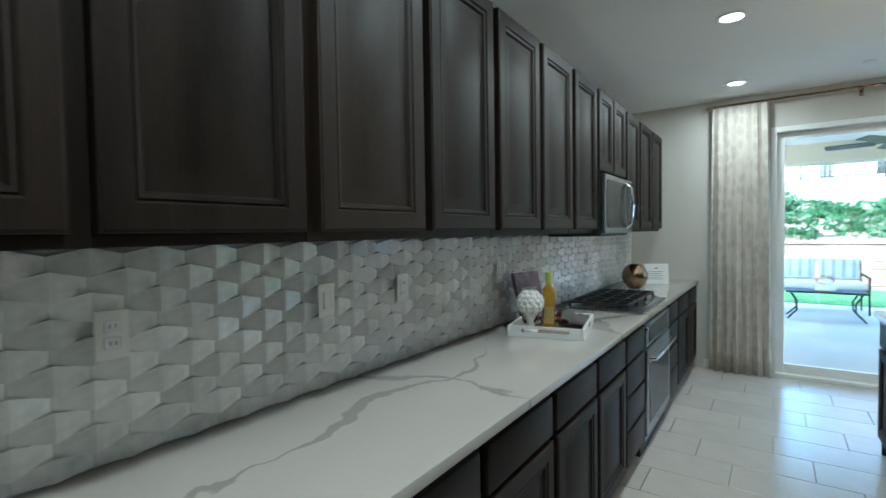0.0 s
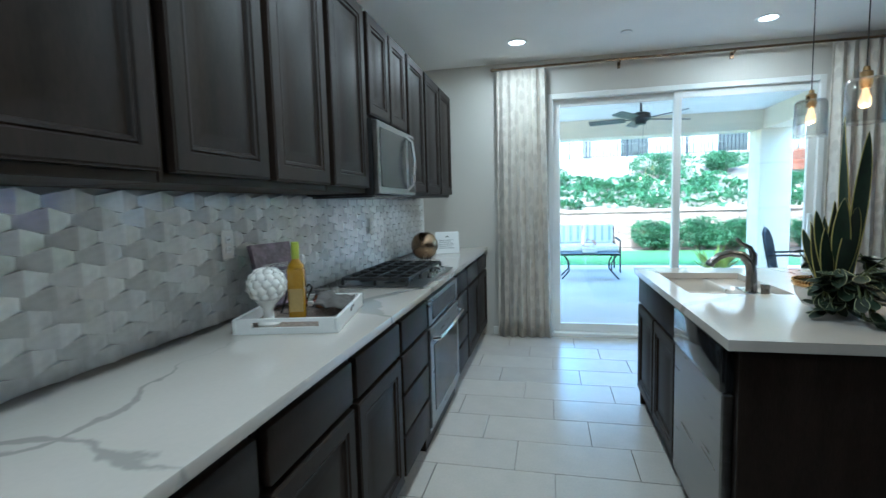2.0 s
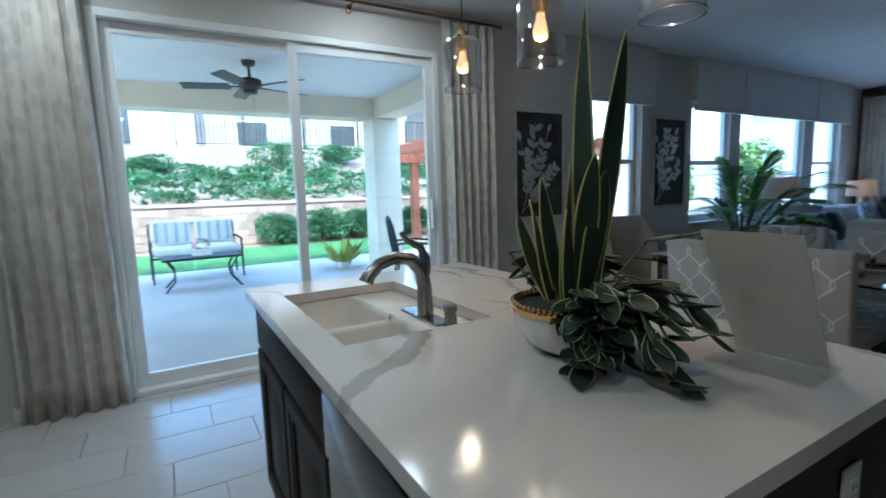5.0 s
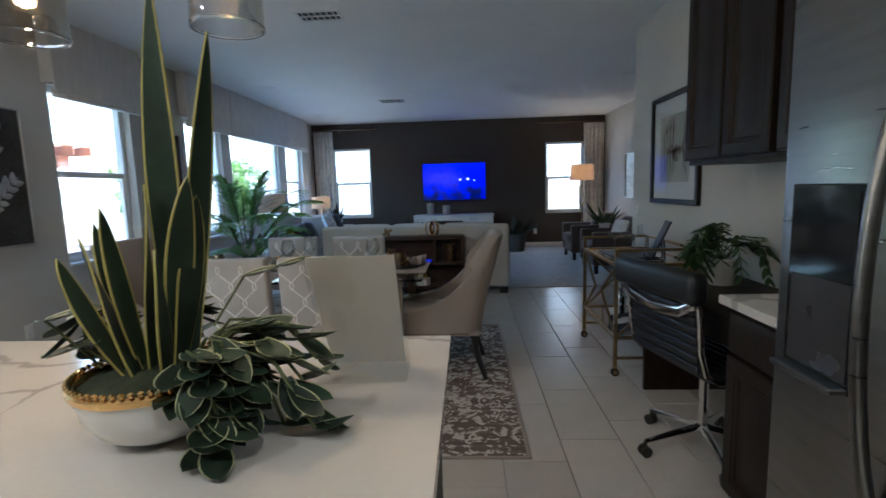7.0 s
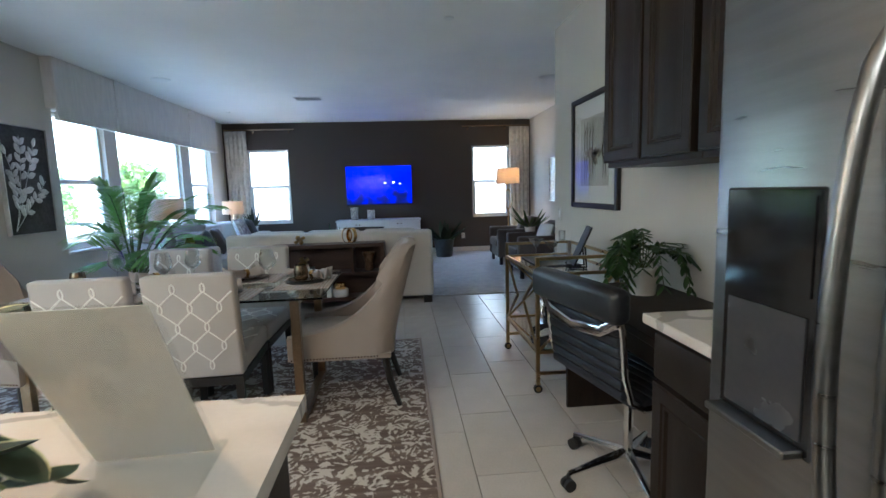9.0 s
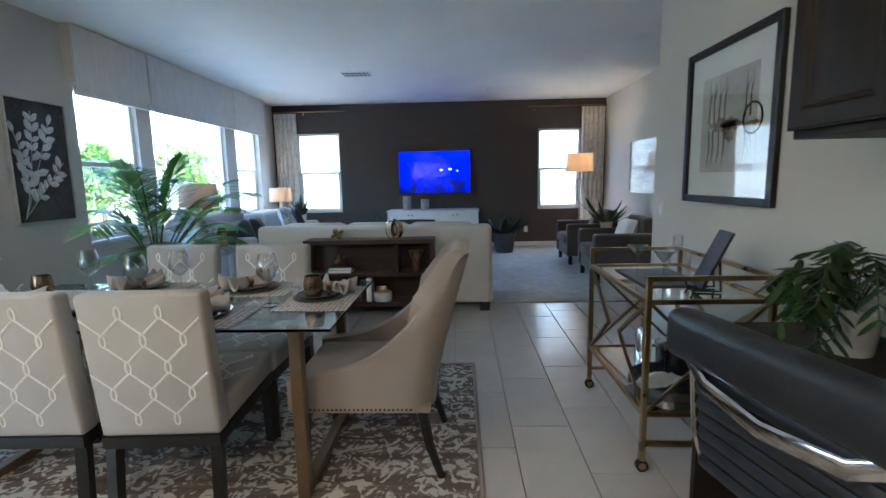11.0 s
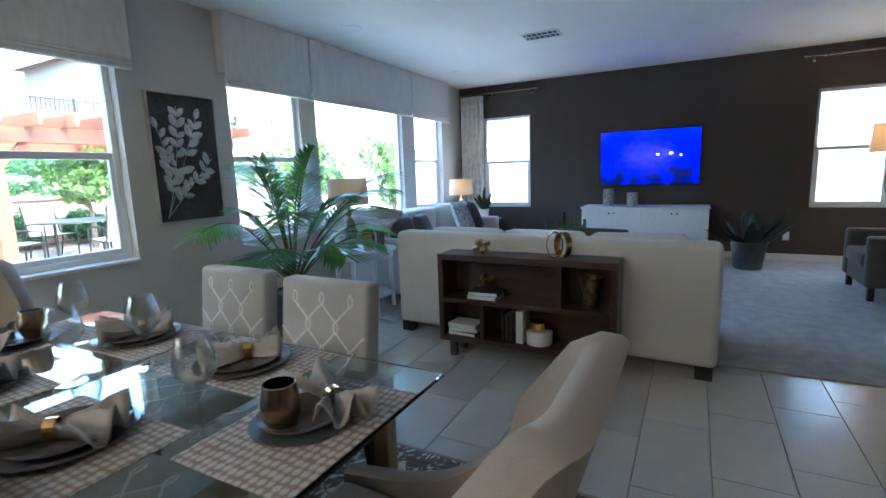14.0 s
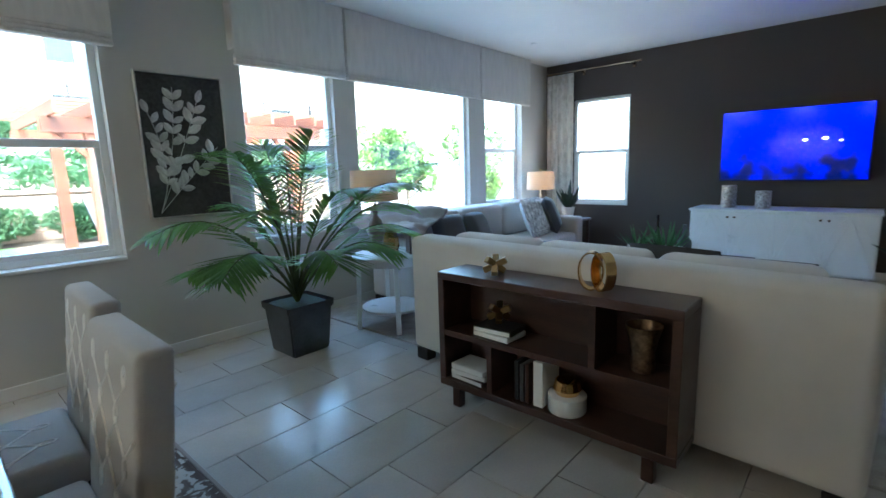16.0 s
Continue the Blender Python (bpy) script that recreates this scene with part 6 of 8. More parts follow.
bm = bmesh.new()
crumple(bm, 0.15, 0.19, 0.035, 3)
nk = single("cloth_napkin", bm, material("grey_napkin", (0.11, 0.10, 0.095), 0.9, vary=0.15, bump=0.3), "crumpled dark grey cloth napkin in the tray", "napkin", at=pose(-0.80, 4.82, TZB + 0.03, 8, 12, 20), smooth=80)
s = nk.modifiers.new("thickness", "SOLIDIFY")
s.thickness = 0.006
bkst = thing("book_stand", "black scrolled metal book stand", "book stand", at=pose(-1.03, 4.84, 0.916, 0, 0, 76))
bm = bmesh.new()
for x in (-0.07, 0.07):
    tube(bm, [(x, -0.08, 0.05), (x, -0.09, 0.03), (x, -0.075, 0.012), (x, -0.03, 0.008), (x, 0.03, 0.008), (x, 0.06, 0.2)], 0.004, 6)
    tube(bm, [(x, -0.03, 0.008), (x, -0.06, 0.07), (x * 1.05, -0.075, 0.10), (x, -0.06, 0.115), (x, -0.05, 0.10)], 0.004, 6)
bar(bm, (-0.07, 0.06, 0.18), (0.07, 0.06, 0.18), 0.006, 0.006)
part("frame", bm, IRON, bkst)
cb = thing("cookbook", "cookbook with dark vegetable cover standing upright", "book", at=pose(-1.05, 4.84, 0.95, -14, 0, 76))
part("cover", bm_box(-0.11, 0.11, -0.0125, 0.0125, 0, 0.27, bevel=0.002), material("cookbook_cover", (0.05, 0.035, 0.045), 0.35, vary=0.9, scale=14, fine=60, second=(0.16, 0.12, 0.16), bump=0.0), cb)
part("page_block", bm_box(-0.106, 0.113, -0.0095, 0.0095, 0.004, 0.266), PAPER, cb)
for body, z, sz in (("VEGETABLE", 0.16, 0.028), ("PERFECTION", 0.125, 0.028)):
    bm = text_mesh(body, sz, align="CENTER")
    bmesh.ops.rotate(bm, verts=bm.verts[:], cent=(0, 0, 0), matrix=Matrix.Rotation(math.pi / 2, 3, "X"))
    bmesh.ops.translate(bm, verts=bm.verts[:], vec=(0.0, -0.0132, z))
    part("title", bm, PAPER, cb, smooth=0)
vs = thing("gold_vase", "round polished bronze vase with an oval opening", "vase", at=pose(-0.96, 6.90, 0.916))
bm = bmesh.new()
lathe(bm, [(0, 0), (0.05, 0.0), (0.09, 0.03), (0.115, 0.09), (0.112, 0.14), (0.085, 0.19), (0.05, 0.215), (0.035, 0.218), (0.03, 0.21), (0.07, 0.18), (0.1, 0.13)], 32)
part("body", bm, BRONZE, vs, smooth=80)
cd = thing("tent_card", "white printed information card standing on the worktop", "sign", at=pose(-0.84, 7.28, 0.916, -8, 0, 25))
part("card", bm_box(-0.11, 0.11, -0.002, 0.0, 0, 0.2), PAPER, cd)
for k in range(5):
    part("printed_line", bm_box(-0.08, 0.06 - 0.02 * (k % 2), -0.0028, -0.0022, 0.12 - k * 0.018, 0.124 - k * 0.018), ZINC, cd)
bm = bmesh.new()
vsq = [bm.verts.new(p) for p in ((-0.02, -0.0025, 0.15), (0.02, -0.0025, 0.15), (0, -0.0025, 0.165))]
bm.faces.new(vsq)
part("emblem", bm, ZINC, cd, smooth=0)

# sink tap
fa = thing("kitchen_tap", "dark nickel pull-out kitchen tap with a lever", "tap", at=pose(1.062, 5.655, 0.880))
part("deck_plate", bm_box(-0.03, 0.03, -0.125, 0.125, 0, 0.006, bevel=0.003), NICKEL, fa)
bm = bmesh.new()
tube(bm, [(0, 0, 0.006), (0, 0, 0.10), (-0.01, 0, 0.15), (-0.045, 0, 0.19), (-0.10, 0, 0.20), (-0.15, 0, 0.185), (-0.185, 0, 0.155), (-0.195, 0, 0.135)], [0.027, 0.024, 0.023, 0.021, 0.019, 0.019, 0.021, 0.023], 14)
part("spout", bm, NICKEL, fa, smooth=60)
bm = bmesh.new()
tube(bm, [(0.0, 0, 0.14), (0.005, 0.0, 0.19), (-0.01, 0.0, 0.225), (-0.055, 0.0, 0.25), (-0.075, 0.0, 0.275)], [0.022, 0.018, 0.012, 0.010, 0.007], 10)
part("lever", bm, NICKEL, fa, smooth=60)
sp = thing("soap_dispenser", "dark nickel soap pump beside the sink", "soap dispenser", at=pose(1.066, 5.505, 0.880))
bm = bmesh.new()
lathe(bm, [(0, 0), (0.022, 0), (0.022, 0.01), (0.019, 0.012), (0.017, 0.045), (0.02, 0.048), (0.02, 0.066), (0, 0.068)], 18)
part("pump", bm, NICKEL, sp, smooth=40)

# acrylic sign on the island
sg = thing("acrylic_sign", "frosted sheet in a clear acrylic stand on the island", "sign", at=pose(1.44, 4.805, 0.916, 0, 0, -87))
ACRYLIC = pane_glass("acrylic", (0.97, 0.98, 0.98), 0.08)
p = part("stand", bm_box(-0.095, 0.095, -0.12, 0.03, 0, 0.004), ACRYLIC, sg)
bm = bm_box(-0.085, 0.085, -0.003, 0.0, 0.004, 0.275)
for v in bm.verts:
    v.co.y -= 0.17 * v.co.z / 0.28
FROSTED = material("frosted_sheet", (0.74, 0.72, 0.68), 0.5, vary=0.12, scale=9, bump=0.0)
backlit(FROSTED, (0.76, 0.75, 0.73), 0.5)
part("sheet", bm, FROSTED, sg)
bm = bm_box(-0.095, 0.095, -0.006, -0.0032, 0.0041, 0.28)
for v in bm.verts:
    v.co.y -= 0.17 * v.co.z / 0.28
part("front_panel", bm, ACRYLIC, sg)

# ---- office chair ----
oc = thing("office_chair", "black ribbed leather office chair with chrome frame", "office chair", at=pose(2.60, 3.64, 0, 0, 0, 12))
# faces -y in its own axes; backrest at y = +0.06 at the top
for s in (-1, 1):
    bm = bmesh.new()
    tube(bm, [(s * 0.26, 0.09, 0.94), (s * 0.265, 0.045, 0.78), (s * 0.265, 0.03, 0.6), (s * 0.265, -0.0, 0.5), (s * 0.265, -0.06, 0.46), (s * 0.265, -0.40, 0.47)], 0.013, 8)
    part("side_rail", bm, CHROME, oc)
for k in range(8):
    z0 = 0.50 + k * 0.042
    y = 0.02 + 0.04 * (k / 8) ** 1.4
    bm = bm_box(-0.25, 0.25, y - 0.018, y + 0.016, z0, z0 + 0.040, bevel=0.012, seg=2)
    part("back_rib", bm, LEATHER, oc)
part("headroll", bm_box(-0.31, 0.31, 0.03, 0.12, 0.81, 0.945, bevel=0.035, seg=4), LEATHER, oc)
bm = bmesh.new()
tube(bm, [(-0.262, 0.055, 0.80), (-0.18, 0.085, 0.765), (0.0, 0.10, 0.75), (0.18, 0.085, 0.765), (0.262, 0.055, 0.80)], 0.016, 8)
bmesh.ops.scale(bm, vec=(1, 0.5, 1.4), space=Matrix.Translation((0, -0.08, -0.77)), verts=bm.verts[:])
part("back_bar", bm, CHROME, oc, "curved chrome cross bar")
for k in range(8):
    y0 = -0.42 + k * 0.05
    part("seat_rib", bm_box(-0.25, 0.25, y0, y0 + 0.048, 0.455, 0.49, bevel=0.012, seg=2), LEATHER, oc)
bm = bmesh.new()
rod(bm, (0, -0.2, 0.09), (0, -0.2, 0.45), 0.022)
bar(bm, (-0.25, -0.2, 0.445), (0.25, -0.2, 0.445), 0.04, 0.02)
part("gas_lift", bm, CHROME, oc)
for k in range(5):
    a = 2 * math.pi * k / 5 + 0.3
    e = Vector((0.30 * math.cos(a), -0.2 + 0.30 * math.sin(a), 0.075))
    bm = bmesh.new()
    tube(bm, [(0, -0.2, 0.12), (0.15 * math.cos(a), -0.2 + 0.15 * math.sin(a), 0.10), e], [0.022, 0.018, 0.012], 8)
    lg = part("base_leg", bm, CHROME, oc)
    bm = bmesh.new()
    for s in (-1, 1):
        off = Vector((-math.sin(a), math.cos(a), 0)) * 0.014 * s
        c = Vector((e.x, e.y, 0.028)) + off
        rod(bm, c - off.normalized() * 0.008, c + off.normalized() * 0.008, 0.027, n=14)
    rod(bm, (e.x, e.y, 0.03), (e.x, e.y, 0.075), 0.008)
    part("castor", bm, BLACK, lg)

# ---- bar cart ----
CX0, CX1, CY0, CY1 = 3.57, 4.43, 3.07, 3.585
ca = thing("bar_cart", "gold-leaf metal bar cart with mirrored shelves on castors", "bar cart")
for x in (CX0, CX1):
    for y in (CY0, CY1):
        part("post", bm_box(x - 0.012, x + 0.012, y - 0.012, y + 0.012, 0.07, 0.88, bevel=0.002), BRASS, ca)
        bm = bmesh.new()
        rod(bm, (x - 0.012, y, 0.028), (x + 0.012, y, 0.028), 0.027, n=16)
        c = part("castor", bm, BLACK, ca)
        bm = bmesh.new()
        rod(bm, (x - 0.014, y, 0.028), (x + 0.014, y, 0.028), 0.016, n=14)
        box(bm, x - 0.016, x + 0.016, y - 0.012, y + 0.012, 0.056, 0.069)
        part("hub", bm, BRASS, c)
for z, w in ((0.87, 0.02), (0.77, 0.02), (0.27, 0.02), (0.13, 0.02)):
    for a, b in (((CX0, CY0), (CX1, CY0)), ((CX0, CY1), (CX1, CY1)), ((CX0, CY0), (CX0, CY1)), ((CX1, CY0), (CX1, CY1))):
        if z == 0.13 and a[0] != b[0]:
            continue
        if z == 0.87 and a[1] == CY1 and b[1] == CY1:
            continue
        d = (Vector((*b, 0)) - Vector((*a, 0))).normalized() * 0.013
        bm = bmesh.new()
        bar(bm, Vector((*a, z)) + d, Vector((*b, z)) - d, w, w)
        part("rail", bm, BRASS, ca)
for y in (CY0, CY1):
    for (xa, za), (xb, zb) in (((CX0 + 0.012, 0.76), (CX0 + 0.35, 0.53)), ((CX0 + 0.35, 0.53), (CX0 + 0.012, 0.28)), ((CX1 - 0.012, 0.76), (CX1 - 0.35, 0.53)), ((CX1 - 0.35, 0.53), (CX1 - 0.012, 0.28))):
        bm = bmesh.new()
        bar(bm, (xa, y, za), (xb, y, zb), 0.014, 0.016)
        part("brace", bm, BRASS, ca)
for x in (CX0, CX1):
    for (ya, za), (yb, zb) in (((CY0 + 0.012, 0.76), (CY1 - 0.012, 0.28)), ((CY0 + 0.012, 0.28), (CY1 - 0.012, 0.76))):
        bm = bmesh.new()
        bar(bm, (x + (0.004 if za > 0.5 else -0.004), ya, za), (x + (0.004 if za > 0.5 else -0.004), yb, zb), 0.012, 0.014)
        part("brace", bm, BRASS, ca)
MIRROR = material("mirror_glass", (0.75, 0.76, 0.75), 0.04, metal=1.0, vary=0.02, bump=0.0)
for z in (0.77, 0.27):
    part("shelf", bm_box(CX0 + 0.012, CX1 - 0.012, CY0 + 0.012, CY1 - 0.012, z - 0.004, z + 0.002), MIRROR, ca)


def martini(x, y, z):
    g = thing("martini_glass", "clear stemmed martini glass", "glass", at=pose(x, y, z), group="martini glasses")
    bm = bmesh.new()
    lathe(bm, [(0, 0.004), (0.035, 0.002), (0.035, 0.0), (0, 0.0)], 20)
    part("foot", bm, THIN_GLASS, g)
    bm = bmesh.new()
    rod(bm, (0, 0, 0.004), (0, 0, 0.10), 0.0035)
    part("stem", bm, THIN_GLASS, g)
    bm = bmesh.new()
    lathe(bm, [(0.0035, 0.10), (0.056, 0.165), (0.0545, 0.165), (0.003, 0.103)], 22)
    part("bowl", bm, THIN_GLASS, g)


THIN_GLASS = pane_glass("thin_glass", (0.94, 0.95, 0.95), 0.2, 0.3)
martini(4.1, 3.44, 0.773)
martini(3.92, 3.38, 0.773)
martini(3.9, 3.36, 0.315)
dcn = thing("decanter", "square clear glass decanter with stopper", "decanter", at=pose(4.0, 3.28, 0.773))
part("body", bm_box(-0.05, 0.05, -0.05, 0.05, 0, 0.16, bevel=0.012, seg=2), THIN_GLASS, dcn)
part("stopper", bm_box(-0.02, 0.02, -0.02, 0.02, 0.161, 0.23, bevel=0.006), THIN_GLASS, dcn)
bm = bmesh.new()
single("bar_tray", bm_box(3.84, 4.28, 3.2, 3.5, 0.7725, 0.78, bevel=0.003), ZINC, "flat grey tray on the bar cart", "tray")
es = thing("plate_easel", "black easel holding a framed card on the bar cart", "easel", at=pose(3.78, 3.3, 0.773, 0, 0, 168))
bm = bm_box(-0.09, 0.09, 0, 0.012, 0.02, 0.27)
for v in bm.verts:
    v.co.y += 0.12 * v.co.z / 0.27
part("frame", bm, BLACK, es)
bm = bmesh.new()
for x in (-0.05, 0.05):
    tube(bm, [(x, -0.02, 0.03), (x, -0.015, 0.006), (x, 0.10, 0.006), (x, 0.09, 0.14)], 0.006, 6)
part("stand", bm, BLACK, es)
sh = thing("cocktail_shaker", "polished steel cocktail shaker on the lower shelf", "shaker", at=pose(4.18, 3.36, 0.273))
bm = bmesh.new()
lathe(bm, [(0, 0), (0.04, 0), (0.046, 0.15), (0.03, 0.19), (0.02, 0.2), (0.02, 0.25), (0, 0.255)], 22)
part("body", bm, CHROME, sh, smooth=40)
ib = thing("ice_bucket", "dark ice bucket with a steel lid", "ice bucket", at=pose(4.0, 3.26, 0.273))
bm = bmesh.new()
lathe(bm, [(0, 0), (0.095, 0), (0.1, 0.15), (0, 0.15)], 26)
part("bucket", bm, BLACK_GLOSS, ib)
bm = bmesh.new()
lathe(bm, [(0.103, 0.151), (0.103, 0.165), (0.06, 0.18), (0.015, 0.182), (0.012, 0.2), (0, 0.205)], 26)
part("lid", bm, CHROME, ib, smooth=40)
bt = thing("round_tray", "dark round tray with steel gallery rim", "tray", at=pose(3.86, 3.34, 0.273))
bm = bmesh.new()
lathe(bm, [(0, 0), (0.2, 0), (0.2, 0.04), (0.192, 0.04), (0.192, 0.006), (0, 0.006)], 32)
part("tray", bm, DARK_STEEL, bt)
bm = bmesh.new()
crumple(bm, 0.15, 0.24, 0.03, 9)
o = single("cloth_napkin", bm, LINEN, "pale linen napkin over the round tray", "napkin", at=pose(3.78, 3.44, 0.32, 0, 8, 30), smooth=80)
s = o.modifiers.new("thickness", "SOLIDIFY")
s.thickness = 0.004

# ---- place settings ----
def mat_weave():
    m = material("woven_placemat", (0.42, 0.38, 0.35), 0.9, vary=0.1, fine=200, bump=0.2)
    nt = m.node_tree
    L = nt.links.new
    b = nt.nodes["Principled BSDF"]
    co = nt.nodes.new("ShaderNodeTexCoord")
    mp = nt.nodes.new("ShaderNodeMapping")
    mp.inputs["Scale"].default_value = (38, 50, 1)
    L(co.outputs["Object"], mp.inputs["Vector"])
    br = nt.nodes.new("ShaderNodeTexVoronoi")
    br.feature = "F1"
    br.inputs["Scale"].default_value = 1.0
    br.inputs["Randomness"].default_value = 0.25
    L(mp.outputs[0], br.inputs["Vector"])
    r = nt.nodes.new("ShaderNodeMapRange")
    r.inputs["From Min"].default_value, r.inputs["From Max"].default_value = 0.3, 0.52
    L(br.outputs["Distance"], r.inputs["Value"])
    mix = nt.nodes.new("ShaderNodeMix")
    mix.data_type = "RGBA"
    L(r.outputs[0], mix.inputs["Factor"])
    mix.inputs["A"].default_value = (0.46, 0.43, 0.40, 1)
    mix.inputs["B"].default_value = (0.24, 0.19, 0.165, 1)
    L(mix.outputs["Result"], b.inputs["Base Color"])
    return m


WEAVE = mat_weave()
PLATE = material("brown_stoneware", (0.10, 0.085, 0.075), 0.22, vary=0.15, scale=20, bump=0.05)
NAPKIN = material("grey_linen_napkin", (0.36, 0.33, 0.31), 0.9, vary=0.08, bump=0.3)
BEAD = material("beaded_charger", (0.10, 0.11, 0.11), 0.4, metal=0.5, vary=0.3, fine=300, bump=0.8)


def napkin_fan(bm, spread, seed):
    """A napkin pulled through a ring at the origin, fanned along +x and -x."""
    q = random.Random(seed)
    for s, L in ((1, spread), (-1, spread * 0.7)):
        g = []
        n = 18
        for i in range(7):
            t = i / 6
            row = []
            for k in range(n + 1):
                u = 2 * k / n - 1
                w = (0.016 + 0.085 * t ** 1.2 * L / 0.13) * u
                z = 0.02 + (0.018 + 0.02 * t) * math.sin(7 * u + seed + 1.5 * t) + 0.015 * t + 0.008 * q.uniform(-1, 1)
                row.append(bm.verts.new((s * (0.012 + L * t * (1 - 0.18 * u * u)), w, max(0.003, z))))
            g.append(row)
        for a, b in zip(g, g[1:]):
            for k in range(n):
                bm.faces.new((a[k], a[k + 1], b[k + 1], b[k]))


def setting(x, y, rz, host, seed):
    m = pose(x, y, TZ, 0, 0, rz)
    bm = bm_box(-0.235, 0.235, -0.165, 0.165, 0.0005, 0.004, bevel=0.001)
    single("placemat", bm, WEAVE, "woven taupe and ivory placemat on the glass table", "placemat", at=m, group="place settings")

    def at(dx, dy, z, r=0):
        return m @ pose(dx, dy, z, 0, 0, r)
    z = 0.0045
    if host:
        bm = bmesh.new()
        lathe(bm, [(0, 0), (0.10, 0), (0.12, 0.004), (0.12, 0.007), (0, 0.006)], 32)
        single("charger", bm, BEAD, "dark beaded round charger", "charger", at=at(0, 0.02, z), group="place settings")
        z += 0.0075
    pl = [(0.125, 0)] if host else [(0.145, 0), (0.115, 1)]
    if host:
        pl = [(0.10, 0)]
    for r, k in pl:
        bm = bmesh.new()
        lathe(bm, [(0, 0), (r * 0.6, 0), (r * 0.7, 0.004), (r, 0.014), (r, 0.017), (r * 0.68, 0.008), (0, 0.006)], 36)
        single("dinner_plate", bm, PLATE, "round brown glazed stoneware plate", "plate", at=at(0, 0.02, z), group="place settings", smooth=50)
        z += 0.008
    if host:
        cu = thing("bronze_tumbler", "brushed bronze metal tumbler on the plate", "cup", at=at(-0.05, 0.03, z), group="place settings")
        bm = bmesh.new()
        lathe(bm, [(0, 0), (0.032, 0), (0.043, 0.02), (0.046, 0.055), (0.038, 0.10), (0.036, 0.10), (0.043, 0.055), (0.038, 0.02), (0, 0.01)], 28)
        part("cup", bm, BRONZE, cu, smooth=60)
        np_at = at(0.075, -0.02, z - 0.004, 60)
    else:
        np_at = at(0.0, 0.0, z - 0.002, 25 + seed * 7)
    nk = thing("napkin_bundle", "grey linen napkin gathered in a gold ring", "napkin", at=np_at, group="place settings")
    bm = bmesh.new()
    napkin_fan(bm, 0.15 if host else 0.13, seed)
    o = part("napkin", bm, NAPKIN, nk, smooth=80)
    s = o.modifiers.new("thickness", "SOLIDIFY")
    s.thickness = 0.003
    bm = bmesh.new()
    lathe(bm, [(0.022, -0.011), (0.025, -0.012), (0.025, 0.012), (0.022, 0.011), (0.022, -0.011)], 24)
    bmesh.ops.rotate(bm, verts=bm.verts[:], cent=(0, 0, 0), matrix=Matrix.Rotation(math.pi / 2, 3, "Y"))
    bmesh.ops.translate(bm, verts=bm.verts[:], vec=(0, 0, 0.026))
    part("napkin_ring", bm, GOLD, nk)


def wine_glass(x, y):
    g = thing("wine_glass", "large clear stemmed wine glass", "glass", at=pose(x, y, TZ + 0.001), group="wine glasses on the table")
    bm = bmesh.new()
    lathe(bm, [(0, 0.006), (0.012, 0.004), (0.042, 0.002), (0.042, 0.0), (0, 0.0)], 28)
    part("foot", bm, THIN_GLASS, g, smooth=60)
    bm = bmesh.new()
    rod(bm, (0, 0, 0.005), (0, 0, 0.105), 0.004, 0.0035)
    part("stem", bm, THIN_GLASS, g)
    bm = bmesh.new()
    lathe(bm, [(0.004, 0.105), (0.02, 0.115), (0.046, 0.145), (0.051, 0.16), (0.046, 0.19), (0.034, 0.235), (0.0328, 0.235), (0.0445, 0.19), (0.0495, 0.16), (0.0445, 0.146), (0.018, 0.118), (0, 0.11)], 28)
    part("bowl", bm, THIN_GLASS, g, smooth=60)


setting(3.785, 5.03, 0, True, 1)
setting(3.475, 5.49, -90, False, 2)
setting(3.49, 6.09, -90, False, 3)
setting(3.995, 5.48, 90, False, 4)
setting(4.01, 6.07, 90, False, 5)
setting(3.77, 6.47, 180, True, 6)
for x, y in ((3.66, 5.24), (3.67, 5.85), (3.84, 5.75), (3.87, 6.23)):
    wine_glass(x, y)


# ---- pictures ----
ART_BACK = material("charcoal_canvas", (0.022, 0.021, 0.022), 0.7, vary=0.5, scale=4, fine=40, bump=0.2, second=(0.05, 0.048, 0.046))
SILVER = material("silver_leaf", (0.55, 0.53, 0.50), 0.35, metal=0.7, vary=0.2, fine=60, bump=0.3)


